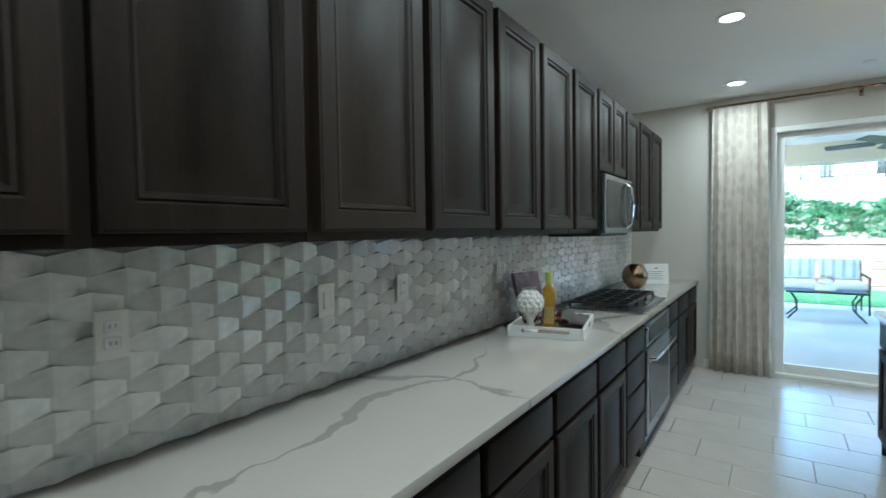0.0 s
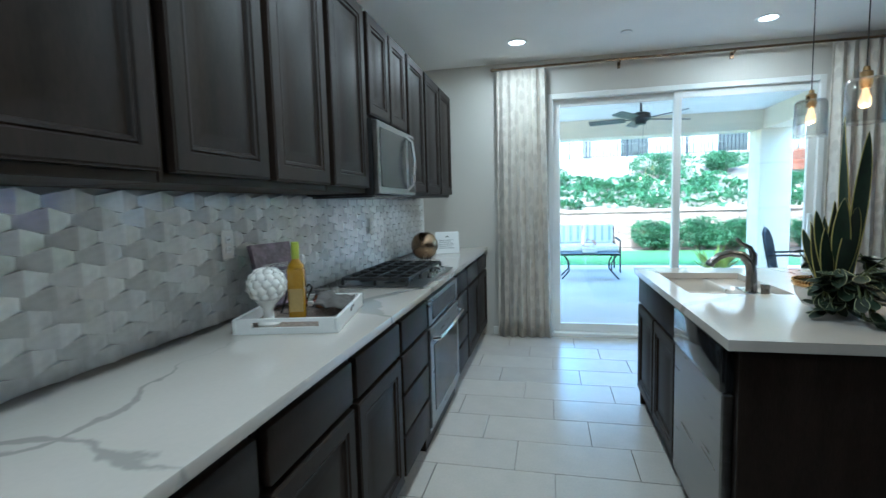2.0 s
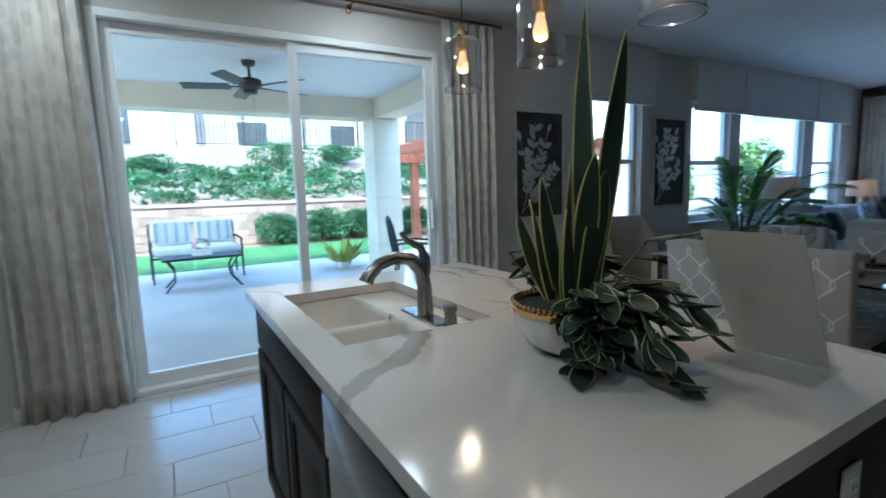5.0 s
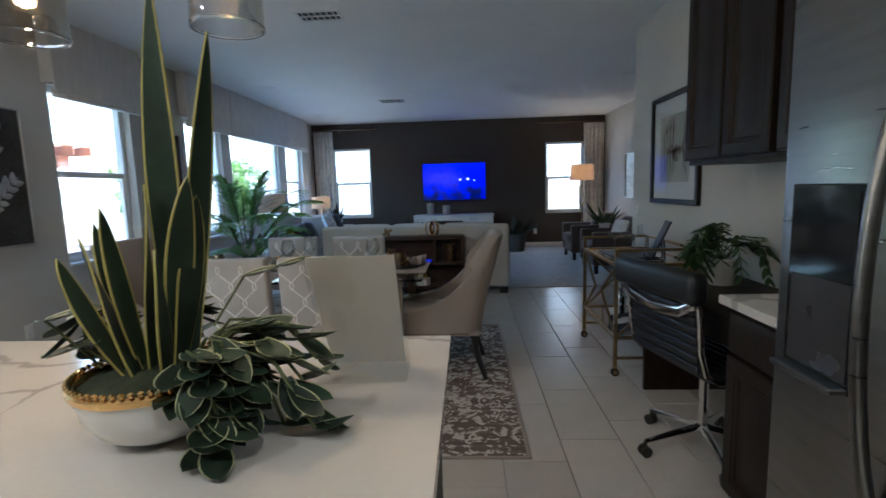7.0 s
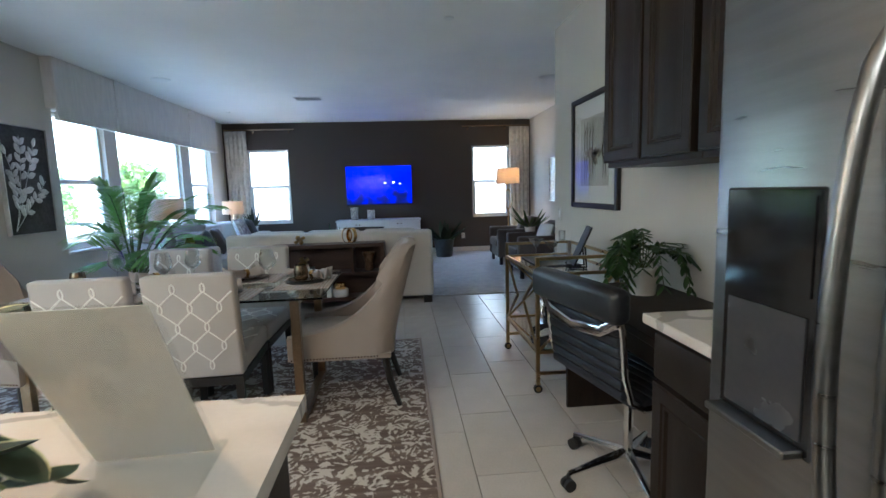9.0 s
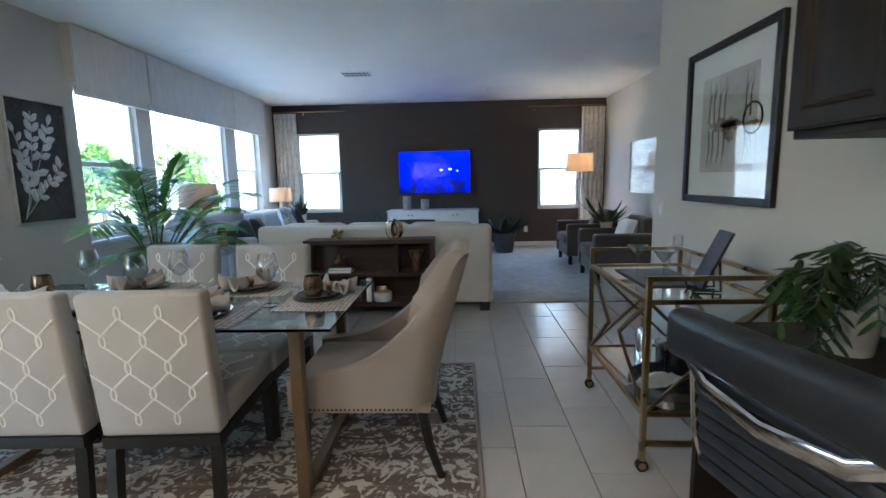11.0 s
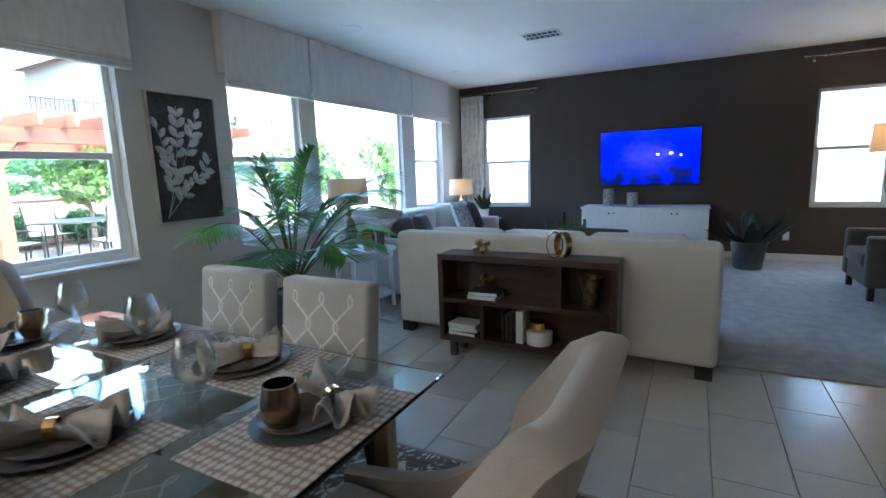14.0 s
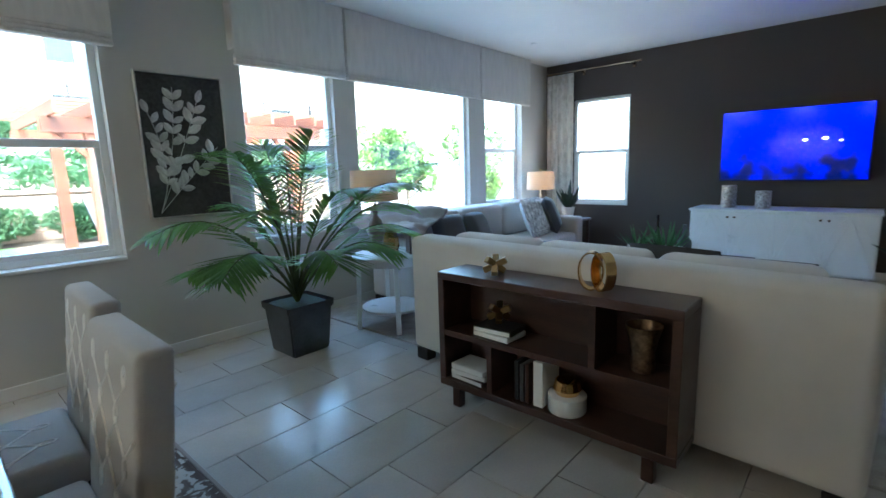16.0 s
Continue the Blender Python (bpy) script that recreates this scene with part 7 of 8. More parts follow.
def botanical(x0, x1, z0, z1, seed, flip):
    q = random.Random(seed)
    a = thing("botanical_art", "silver leaf relief on a charcoal canvas in a silver frame", "picture", group="pair of botanical panels")
    part("canvas", bm_box(x0 + 0.012, x1 - 0.012, NORTH - 0.03, NORTH - 0.004, z0 + 0.012, z1 - 0.012), ART_BACK, a)
    for nm, b in (("frame_side", (x0, x0 + 0.012, z0, z1)), ("frame_side", (x1 - 0.012, x1, z0, z1)), ("frame_side", (x0 + 0.012, x1 - 0.012, z0, z0 + 0.012)), ("frame_side", (x0 + 0.012, x1 - 0.012, z1 - 0.012, z1))):
        part(nm, bm_box(b[0], b[1], NORTH - 0.045, NORTH - 0.003, b[2], b[3], bevel=0.002), SILVER, a)
    y = NORTH - 0.033
    w, h = x1 - x0, z1 - z0
    for bend, reach in ((-0.35, 0.75), (-0.05, 0.95), (0.22, 0.85), (0.42, 0.5)):
        base = Vector((x0 + w * 0.12, y, z0 + h * 0.04))
        tip = Vector((x0 + w * (0.45 + bend), y, z0 + h * (0.05 + reach * 0.9)))
        ctrl = base.lerp(tip, 0.5) + Vector((-w * bend * 0.45 + 0.05, 0, -h * 0.06))
        pts = [(base * (1 - t) ** 2 + ctrl * 2 * t * (1 - t) + tip * t * t) for t in [i / 12 for i in range(13)]]
        pts = [Vector((min(max(p.x, x0 + 0.03), x1 - 0.03), y, p.z)) for p in pts]
        bm = bmesh.new()
        tube(bm, pts, 0.0028, 5)
        st = part("stem", bm, SILVER, a)
        for i in range(4, 13):
            p = pts[i]
            d = (pts[i] - pts[i - 1]).normalized()
            for s in ((-1, 1) if i < 12 else (0,)):
                if q.random() < 0.22 and i < 12:
                    continue
                ang = s * q.uniform(0.6, 1.0)
                dv = Vector((d.x * math.cos(ang) - d.z * math.sin(ang), 0, d.x * math.sin(ang) + d.z * math.cos(ang)))
                ln = q.uniform(0.075, 0.115)
                tipp = p + dv * ln
                if not (x0 + 0.025 < tipp.x < x1 - 0.025 and z0 + 0.02 < tipp.z < z1 - 0.02):
                    continue
                bm = bmesh.new()
                rows = []
                sd = Vector((-dv.z, 0, dv.x))
                for k in range(7):
                    t = k / 6
                    ww = ln * 0.27 * math.sin(math.pi * (0.03 + 0.95 * t)) ** 0.7
                    c = p + dv * ln * t
                    rows.append([bm.verts.new(c + sd * ww * e + Vector((0, -0.008 + 0.005 * abs(e), 0))) for e in (-1, 0, 1)])
                for r0, r1 in zip(rows, rows[1:]):
                    for e in (0, 1):
                        bm.faces.new((r0[e], r0[e + 1], r1[e + 1], r1[e]))
                part("silver_leaf", bm, SILVER, a, smooth=0)


botanical(3.225, 3.83, 0.985, 1.985, 3, False)
botanical(5.228, 5.81, 1.01, 2.015, 8, False)


def framed_print(name, label, x0, x1, z0, z1, y, fw, mw, art, frame_mat):
    """Hangs on a south wall, facing +y."""
    a = thing(name, label, "picture")
    for b in ((x0, x0 + fw, z0, z1), (x1 - fw, x1, z0, z1), (x0 + fw, x1 - fw, z0, z0 + fw), (x0 + fw, x1 - fw, z1 - fw, z1)):
        part("frame_side", bm_box(b[0], b[1], y + 0.002, y + 0.035, b[2], b[3], bevel=0.004), frame_mat, a)
    if mw:
        part("mount", bm_box(x0 + fw, x1 - fw, y + 0.004, y + 0.014, z0 + fw, z1 - fw), PAPER, a)
    part("print", bm_box(x0 + fw + mw, x1 - fw - mw, y + 0.0142, y + 0.016, z0 + fw + mw, z1 - fw - mw), art, a, smooth=0)
    g = part("glazing", bm_box(x0 + fw, x1 - fw, y + 0.020, y + 0.022, z0 + fw, z1 - fw), pane_glass("picture_glass", (0.97, 0.98, 0.98), 0.07), a, smooth=0)
    g.visible_shadow = False
    return a


pic = framed_print("framed_print", "misty grey trees and bridge print in a black frame", 3.80, 4.66, 1.14, 2.0, SOUTH_NEAR, 0.04, 0.13, material("misty_print", (0.50, 0.49, 0.46), 0.8, vary=0.18, scale=3, fine=12, bump=0.0), BLACK_WOOD)
SEPIA = material("sepia_wash", (0.12, 0.09, 0.07), 0.8, vary=0.6, scale=14, fine=60, bump=0.0, second=(0.30, 0.26, 0.22))
INK = material("sepia_ink", (0.035, 0.022, 0.015), 0.8, vary=0.4, scale=30, bump=0.0)
yy = SOUTH_NEAR + 0.0168
q = random.Random(2)
for x in (4.40, 4.36, 4.30, 4.25, 4.06, 4.02):
    bm = bmesh.new()
    tube(bm, [(x + q.uniform(-0.01, 0.01), yy, 1.58), (x, yy, 1.70), (x + q.uniform(-0.012, 0.012), yy, 1.80)], [0.0035, 0.0025, 0.0008], 5)
    tube(bm, [(x, yy, 1.70), (x - 0.03, yy, 1.76)], [0.003, 0.0008], 4)
    tube(bm, [(x + 0.002, yy, 1.54), (x - 0.006, yy, 1.44), (x + 0.008, yy, 1.36)], [0.003, 0.0025, 0.001], 5)
    part("ink_tree", bm, INK, pic)
bm = bmesh.new()
tube(bm, [(4.0 + 0.075 * math.cos(k * math.pi / 14), yy, 1.565 + 0.075 * math.sin(k * math.pi / 14)) for k in range(29)], 0.005, 5)
part("ink_arch", bm, INK, pic)
for cx, cz, rx, rz in ((4.27, 1.565, 0.15, 0.035), (4.18, 1.55, 0.12, 0.03), (4.2, 1.50, 0.06, 0.04), (4.0, 1.545, 0.08, 0.012)):
    bm = bmesh.new()
    bm.faces.new([bm.verts.new((cx + rx * q.uniform(0.6, 1.1) * math.cos(k * math.pi / 14), yy, cz + rz * q.uniform(0.5, 1.3) * math.sin(k * math.pi / 14))) for k in range(28)])
    part("ink_bank", bm, SEPIA, pic, smooth=0)

framed_print("landscape_art", "wide pale grey seascape canvas on the living room wall", 7.6, 9.3, 1.05, 1.84, SOUTH_FAR, 0.012, 0.0, material("seascape", (0.30, 0.28, 0.27), 0.7, vary=0.35, scale=1.6, fine=12, bump=0.1, second=(0.62, 0.60, 0.57), stretch=(0.6, 1, 3.5)), SILVER)

# ---- living room small things ----
def side_table(x, y):
    t = thing("side_table", "round white wooden side table with lower shelf", "side table", at=pose(x, y, 0.0))
    for z, r in ((0.60, 0.315), (0.16, 0.255)):
        bm = bmesh.new()
        lathe(bm, [(0, 0), (r - 0.01, 0), (r, 0.006), (r, 0.022), (r - 0.008, 0.026), (0, 0.026)], 40, (0, 0, z))
        part("top" if z > 0.5 else "shelf", bm, WHITE_LACQUER, t)
    bm = bmesh.new()
    lathe(bm, [(0.27, 0.545), (0.28, 0.545), (0.28, 0.599), (0.27, 0.599), (0.27, 0.545)], 40)
    part("apron", bm, WHITE_LACQUER, t)
    for k in range(4):
        a = math.pi / 4 + k * math.pi / 2 + 0.2
        bm = bmesh.new()
        bar(bm, (0.265 * math.cos(a), 0.265 * math.sin(a), 0.598), (0.285 * math.cos(a), 0.285 * math.sin(a), 0.0), 0.035, 0.035)
        part("leg", bm, WHITE_LACQUER, t)


side_table(6.72, 7.08)


def table_lamp(x, y, z, body, r, h, total, label, on=2.5):
    l = thing("table_lamp", label, "table lamp", at=pose(x, y, z))
    bm = bmesh.new()
    b = total - h
    lathe(bm, [(0, 0), (0.07, 0), (0.07, 0.02), (0.03, 0.03), (0.05, b * 0.2), (0.075, b * 0.4), (0.05, b * 0.62), (0.02, b * 0.72), (0.03, b * 0.8), (0.012, b * 0.85), (0.01, b + 0.04), (0, b + 0.04)], 24)
    part("base", bm, body, l, smooth=50)
    bm = bmesh.new()
    lathe(bm, [(r, b), (r * 0.94, total), (r * 0.94 - 0.003, total), (r - 0.003, b), (r, b)], 36)
    part("shade", bm, SHADE_LIT, l, smooth=50)
    bm = bmesh.new()
    rod(bm, (0, 0, b + 0.04), (0, 0, total + 0.02), 0.004)
    bmesh.ops.create_icosphere(bm, subdivisions=2, radius=0.012, matrix=Matrix.Translation((0, 0, total + 0.025)))
    part("finial", bm, BRASS, l)
    if on:
        lamp = bpy.data.lights.new("lamp_bulb", "POINT")
        lamp.energy, lamp.shadow_soft_size, lamp.color = on, 0.05, (1.0, 0.70, 0.42)
        o = new("lamp_bulb", lamp)
        o.parent = l
        o.matrix_basis = Matrix.Translation((0, 0, b + h * 0.55))


def shade_mat():
    m = material("lit_shade", (0.62, 0.55, 0.46), 0.9, vary=0.05, fine=260, bump=0.2)
    nt = m.node_tree
    b = nt.nodes["Principled BSDF"]
    tr = nt.nodes.new("ShaderNodeBsdfTranslucent")
    tr.inputs["Color"].default_value = (0.75, 0.62, 0.48, 1)
    ms = nt.nodes.new("ShaderNodeMixShader")
    ms.inputs[0].default_value = 0.45
    nt.links.new(b.outputs[0], ms.inputs[1])
    nt.links.new(tr.outputs[0], ms.inputs[2])
    nt.links.new(ms.outputs[0], nt.nodes["Material Output"].inputs["Surface"])
    return m


SHADE_LIT = shade_mat()
table_lamp(6.70, 7.22, 0.627, TAUPE, 0.2, 0.25, 0.68, "turned wooden table lamp with beige drum shade", 0.06)
table_lamp(9.95, 7.55, 0.56, CERAMIC, 0.19, 0.24, 0.66, "white ceramic table lamp with ivory drum shade, switched on", 0.25)
et = thing("end_table", "small wooden end table beside the sofa", "side table")
part("top", bm_box(9.8, 10.5, 7.05, 7.72, 0.53, 0.56, bevel=0.004), WALNUT, et)
for x in (9.84, 10.46):
    for y in (7.09, 7.68):
        part("leg", bm_box(x - 0.02, x + 0.02, y - 0.02, y + 0.02, 0.012, 0.529), WALNUT, et)
pt = thing("end_table", "small dark drinks table between the armchairs", "side table")
part("top", bm_box(8.12, 8.56, 2.1, 2.54, 0.49, 0.52, bevel=0.004), WALNUT, pt)
for x in (8.15, 8.53):
    for y in (2.13, 2.51):
        part("leg", bm_box(x - 0.015, x + 0.015, y - 0.015, y + 0.015, 0.012, 0.489), WALNUT, pt)

fl = thing("floor_lamp", "brass floor lamp with loop stem and beige drum shade, on", "floor lamp", at=pose(9.75, 2.36, 0.012))
bm = bmesh.new()
lathe(bm, [(0, 0), (0.14, 0), (0.14, 0.02), (0.02, 0.03), (0, 0.03)], 28)
part("base", bm, BRASS, fl)
bm = bmesh.new()
rod(bm, (0, 0, 0.03), (0, 0, 0.9), 0.011)
rod(bm, (0, 0, 1.28), (0, 0, 1.42), 0.008)
part("stem", bm, BRASS, fl)
for rr in (1.0, 0.45):
    bm = bmesh.new()
    tube(bm, [(0, 0.075 * rr * math.sin(k * math.pi / 12), 1.09 - 0.19 * math.cos(k * math.pi / 12)) for k in range(25)], 0.008, 6)
    part("loop", bm, BRASS, fl)
bm = bmesh.new()
lathe(bm, [(0.225, 1.38), (0.205, 1.68), (0.202, 1.68), (0.222, 1.38), (0.225, 1.38)], 36)
part("shade", bm, SHADE_LIT, fl, smooth=50)
lamp = bpy.data.lights.new("lamp_bulb", "POINT")
lamp.energy, lamp.shadow_soft_size, lamp.color = 0.5, 0.05, (1.0, 0.66, 0.38)
o = new("lamp_bulb", lamp)
o.parent = fl
o.matrix_basis = Matrix.Translation((0, 0, 1.55))


def jack(bm, c, r, t):
    """A knot of three crossed bars."""
    for d in ((1, 0.2, 0.7), (-0.8, 0.6, 0.7), (0.1, -1, 0.5)):
        d = Vector(d).normalized() * r
        bar(bm, Vector(c) - d, Vector(c) + d, t, t)


def knot(x, y, z, r):
    bm = bmesh.new()
    jack(bm, (0, 0, r * 0.78), r, r * 0.5)
    bmesh.ops.bevel(bm, geom=bm.edges[:], offset=0.003, segments=1, affect="EDGES")
    single("gold_knot", bm, BRASS, "faceted brass crossed-bar ornament", "ornament", at=pose(x, y, z, 0, 0, 20), smooth=0)


knot(6.07, 5.55, 0.757, 0.065)
knot(6.06, 5.52, 0.515, 0.065)
lp = thing("gold_loop", "polished gold interlocking loop sculpture", "ornament", at=pose(6.06, 5.03, 0.758))
for s, rot in ((0.0, 0.3), (0.055, -0.5)):
    bm = bmesh.new()
    pts = [Vector((0.0, 0.055 * math.sin(k * math.pi / 12) - s, 0.085 - 0.085 * math.cos(k * math.pi / 12))) for k in range(25)]
    rings = []
    for k, p in enumerate(pts):
        out = (p - Vector((0, -s, 0.085))).normalized()
        rings.append([bm.verts.new(p + out * e + Vector((w, 0, 0))) for e, w in ((0, -0.025), (0, 0.025), (-0.007, 0.025), (-0.007, -0.025))])
    for a, b in zip(rings, rings[1:]):
        for k in range(4):
            bm.faces.new((a[k], a[(k + 1) % 4], b[(k + 1) % 4], b[k]))
    bmesh.ops.rotate(bm, verts=bm.verts[:], cent=(0, -s, 0), matrix=Matrix.Rotation(rot, 3, "Z"))
    part("loop", bm, GOLD, lp, smooth=50)


def book_pile(x, y, z, mats, w=0.16, d=0.22):
    for k, m in enumerate(mats):
        h = 0.028
        b = thing("book", ("white" if m is PAPER else "dark") + " hardback book lying in the bookcase", "book", at=pose(x, y, z, 0, 0, (-3, 4, -2)[k % 3]), group="books in the bookcase")
        part("cover", bm_box(-w / 2, w / 2, -d / 2, d / 2, 0, h, bevel=0.003), m, b)
        part("page_block", bm_box(-w / 2 - 0.002, w / 2 - 0.01, -d / 2 + 0.006, d / 2 - 0.006, 0.004, h - 0.004), PAPER, b)
        z += h + 0.0005


book_pile(6.06, 5.52, 0.441, [PAPER, BLACK])
book_pile(6.06, 5.68, 0.161, [WALNUT, PAPER, PAPER])
for k, (m, h, th) in enumerate(((BLACK, 0.20, 0.022), (CHARCOAL, 0.19, 0.022), (WALNUT, 0.20, 0.02), (PAPER, 0.225, 0.05))):
    y = 5.37 - k * 0.03 - (0.03 if k == 3 else 0)
    b = thing("book", "upright hardback book with " + ("white" if m is PAPER else "dark") + " cover", "book", group="books in the bookcase")
    part("cover", bm_box(5.985, 6.15, y - th / 2, y + th / 2, 0.161, 0.161 + h, bevel=0.002), m, b)
    part("page_block", bm_box(5.989, 6.154, y - th / 2 + 0.003, y + th / 2 - 0.003, 0.165, 0.157 + h), PAPER, b)
gv = thing("bronze_vase", "mottled bronze footed vase in the bookcase", "vase", at=pose(6.07, 4.80, 0.441))
bm = bmesh.new()
lathe(bm, [(0, 0), (0.045, 0), (0.05, 0.03), (0.045, 0.08), (0.06, 0.15), (0.075, 0.2), (0.07, 0.2), (0.05, 0.14), (0, 0.1)], 26)
part("body", bm, material("mottled_bronze", (0.22, 0.14, 0.08), 0.35, metal=0.8, vary=0.5, scale=25, bump=0.2), gv, smooth=60)
cn = thing("gold_lidded_bowl", "white ceramic bowl with a gold faceted top", "bowl", at=pose(6.05, 5.13, 0.161))
bm = bmesh.new()
lathe(bm, [(0, 0), (0.085, 0), (0.09, 0.01), (0.09, 0.08), (0.08, 0.085), (0, 0.085)], 30)
part("bowl", bm, CERAMIC, cn)
bm = bmesh.new()
lathe(bm, [(0.055, 0.086), (0.066, 0.11), (0.055, 0.15), (0.05, 0.15), (0, 0.12)], 14)
part("gold_top", bm, GOLD, cn, smooth=0)

gc = thing("gold_vase", "faceted tall gold vase on the side table", "vase", at=pose(6.62, 6.95, 0.627))
bm = bmesh.new()
lathe(bm, [(0, 0), (0.045, 0), (0.065, 0.09), (0.06, 0.15), (0.035, 0.22), (0, 0.22)], 7)
part("body", bm, GOLD, gc, smooth=0)
pf = thing("photo_frame", "dark photo frame on the side table", "photo frame", at=pose(6.78, 6.92, 0.628, 0, 0, 60))
part("frame", bm_box(-0.07, 0.07, -0.008, 0.008, 0, 0.16, bevel=0.003), WALNUT, pf)
part("photo", bm_box(-0.05, 0.05, -0.0105, -0.0085, 0.02, 0.14), BLUEGREY, pf)

STRIPE = material("patterned_pillow", (0.34, 0.35, 0.36), 0.9, vary=0.5, scale=18, fine=40, bump=0.3, second=(0.60, 0.60, 0.58), stretch=(1, 1, 4))
for m, lab, x, y, z, w, rx, rz in ((CHARCOAL, "charcoal velvet throw pillow on the window sofa", 7.6, 7.18, 0.66, 0.42, 68, -8), (CHARCOAL, "charcoal velvet throw pillow on the window sofa", 7.97, 7.12, 0.66, 0.42, 66, 12), (STRIPE, "grey and ivory woven pillow on the window sofa", 9.1, 7.12, 0.70, 0.50, 68, 4), (CHARCOAL, "dark patterned pillow on the window sofa", 9.41, 7.08, 0.70, 0.48, 68, 25),
                                  (BLUEGREY, "blue-grey throw pillow on the sofa", 6.70, 5.84, 0.69, 0.40, 62, 95), (BLUEGREY, "blue-grey throw pillow on the sofa", 6.72, 5.49, 0.68, 0.40, 62, 80), (CHARCOAL, "charcoal throw pillow on the sofa", 6.67, 4.84, 0.70, 0.46, 62, 84), (CHARCOAL, "charcoal throw pillow on the sofa", 6.67, 4.5, 0.68, 0.44, 62, 96),
                                  (PAPER, "white throw pillow on the armchair", 7.66, 2.28, 0.60, 0.36, 70, 190), (CHARCOAL, "dark throw pillow on the armchair", 9.0, 2.28, 0.60, 0.36, 70, 180)):
    throw_pillow(m, lab, x, y, z, w, rx, rz)
bm = bmesh.new()
crumple(bm, 0.55, 0.75, 0.12, 5, 20)
o = single("throw_blanket", bm, TAUPE, "brown knitted throw over the sofa arm", "blanket", at=pose(7.16, 7.42, 0.80, 8, -20, 10), smooth=80)
s = o.modifiers.new("thickness", "SOLIDIFY")
s.thickness = 0.012

ct = thing("coffee_table", "low dark coffee table in front of the sofa", "coffee table")
part("top", bm_box(8.1, 9.0, 4.85, 5.95, 0.41, 0.45, bevel=0.004), WALNUT, ct)
for x in (8.15, 8.95):
    for y in (4.9, 5.9):
        part("leg", bm_box(x - 0.03, x + 0.03, y - 0.03, y + 0.03, 0.012, 0.409), WALNUT, ct)
arching_plant("succulent_bowl", "trailing succulents in a white bowl on the coffee table", 8.5, 5.45, 0.451, 0.15, 0.1, CERAMIC, 30, 0.22, 0.012, SHRUB, 31, 1.2)
arching_plant("succulent_bowl", "small trailing green plant on the coffee table", 8.65, 5.75, 0.451, 0.09, 0.08, CERAMIC, 26, 0.2, 0.01, SHRUB, 32, 1.0)
for x, y, m, h, r, lab in ((8.8, 5.62, BLACK_GLOSS, 0.36, 0.04, "slim black glass bottle"), (8.8, 5.38, ZINC, 0.28, 0.06, "grey ceramic bottle vase")):
    bm = bmesh.new()
    lathe(bm, [(0, 0), (r * 0.8, 0), (r, h * 0.15), (r, h * 0.45), (r * 0.35, h * 0.65), (r * 0.3, h), (0, h)], 22)
    single("bottle_vase", bm, m, lab + " on the coffee table", "vase", at=pose(x, y, 0.451), smooth=50)
for y, h in ((5.35, 0.25), (5.02, 0.19)):
    c = thing("candle_holder", "mercury glass candle holder on the sideboard", "candle holder", at=pose(10.37, y, 0.766))
    bm = bmesh.new()
    lathe(bm, [(0, 0), (0.07, 0), (0.075, 0.01), (0.075, h), (0.07, h), (0.07, 0.02), (0, 0.02)], 24)
    part("glass", bm, material("mercury_glass", (0.5, 0.47, 0.42), 0.3, metal=0.4, vary=0.5, scale=40, bump=0.1), c)
    bm = bmesh.new()
    lathe(bm, [(0, 0.021), (0.05, 0.021), (0.05, h * 0.7), (0, h * 0.7)], 18)
    part("candle", bm, PAPER, c)

# ---- patio and garden things ----
fn = thing("ceiling_fan", "dark bronze five-blade patio ceiling fan", "ceiling fan", at=pose(1.29, 10.0, 2.72))
bm = bmesh.new()
lathe(bm, [(0, 0), (0.075, 0), (0.06, -0.05), (0.015, -0.06), (0.015, -0.17), (0.05, -0.175), (0.12, -0.20), (0.125, -0.27), (0.07, -0.31), (0.07, -0.34), (0, -0.345)], 28)
part("motor", bm, IRON, fn, smooth=40)
for k in range(5):
    a = 2 * math.pi * k / 5 + 0.35
    bm = bm_box(0.20, 0.68, -0.07, 0.07, -0.006, 0.006, bevel=0.004)
    for v in bm.verts:
        v.co.z += v.co.y * 0.22
    bmesh.ops.rotate(bm, verts=bm.verts[:], cent=(0, 0, 0), matrix=Matrix.Rotation(a, 3, "Z"))
    bmesh.ops.translate(bm, verts=bm.verts[:], vec=(0, 0, -0.27))
    bl = part("blade", bm, ZINC, fn)
    bm = bmesh.new()
    bar(bm, (0.1 * math.cos(a), 0.1 * math.sin(a), -0.27), (0.24 * math.cos(a), 0.24 * math.sin(a), -0.272), 0.04, 0.01)
    part("blade_iron", bm, IRON, bl)
bm = bmesh.new()
rod(bm, (0.03, 0, -0.34), (0.03, 0, -0.55), 0.002, n=5)
part("pull_chain", bm, IRON, fn)

CUSHION = material("striped_cushion", (0.62, 0.62, 0.58), 0.9, vary=0.1, bump=0.2)
be = thing("garden_bench", "wrought-iron loveseat with striped cushions", "bench", at=pose(0.75, 12.75, 0.0, 0, 0, 3))
bm = bmesh.new()
W = 0.62
for x in (-W, W):
    tube(bm, [(x, 0.3, 0.0), (x, 0.32, 0.42), (x, 0.42, 0.85)], 0.016, 6)
    tube(bm, [(x, -0.3, 0.0), (x, -0.28, 0.42), (x, -0.28, 0.60)], 0.016, 6)
    tube(bm, [(x, -0.32, 0.60), (x, 0.1, 0.63), (x, 0.34, 0.62)], 0.02, 6)
for p0, p1 in (((-W, 0.31, 0.38), (W, 0.31, 0.38)), ((-W, -0.28, 0.38), (W, -0.28, 0.38)), ((-W, 0.42, 0.85), (W, 0.42, 0.85)), ((-W, -0.28, 0.38), (-W, 0.31, 0.38)), ((W, -0.28, 0.38), (W, 0.31, 0.38))):
    rod(bm, p0, p1, 0.016)
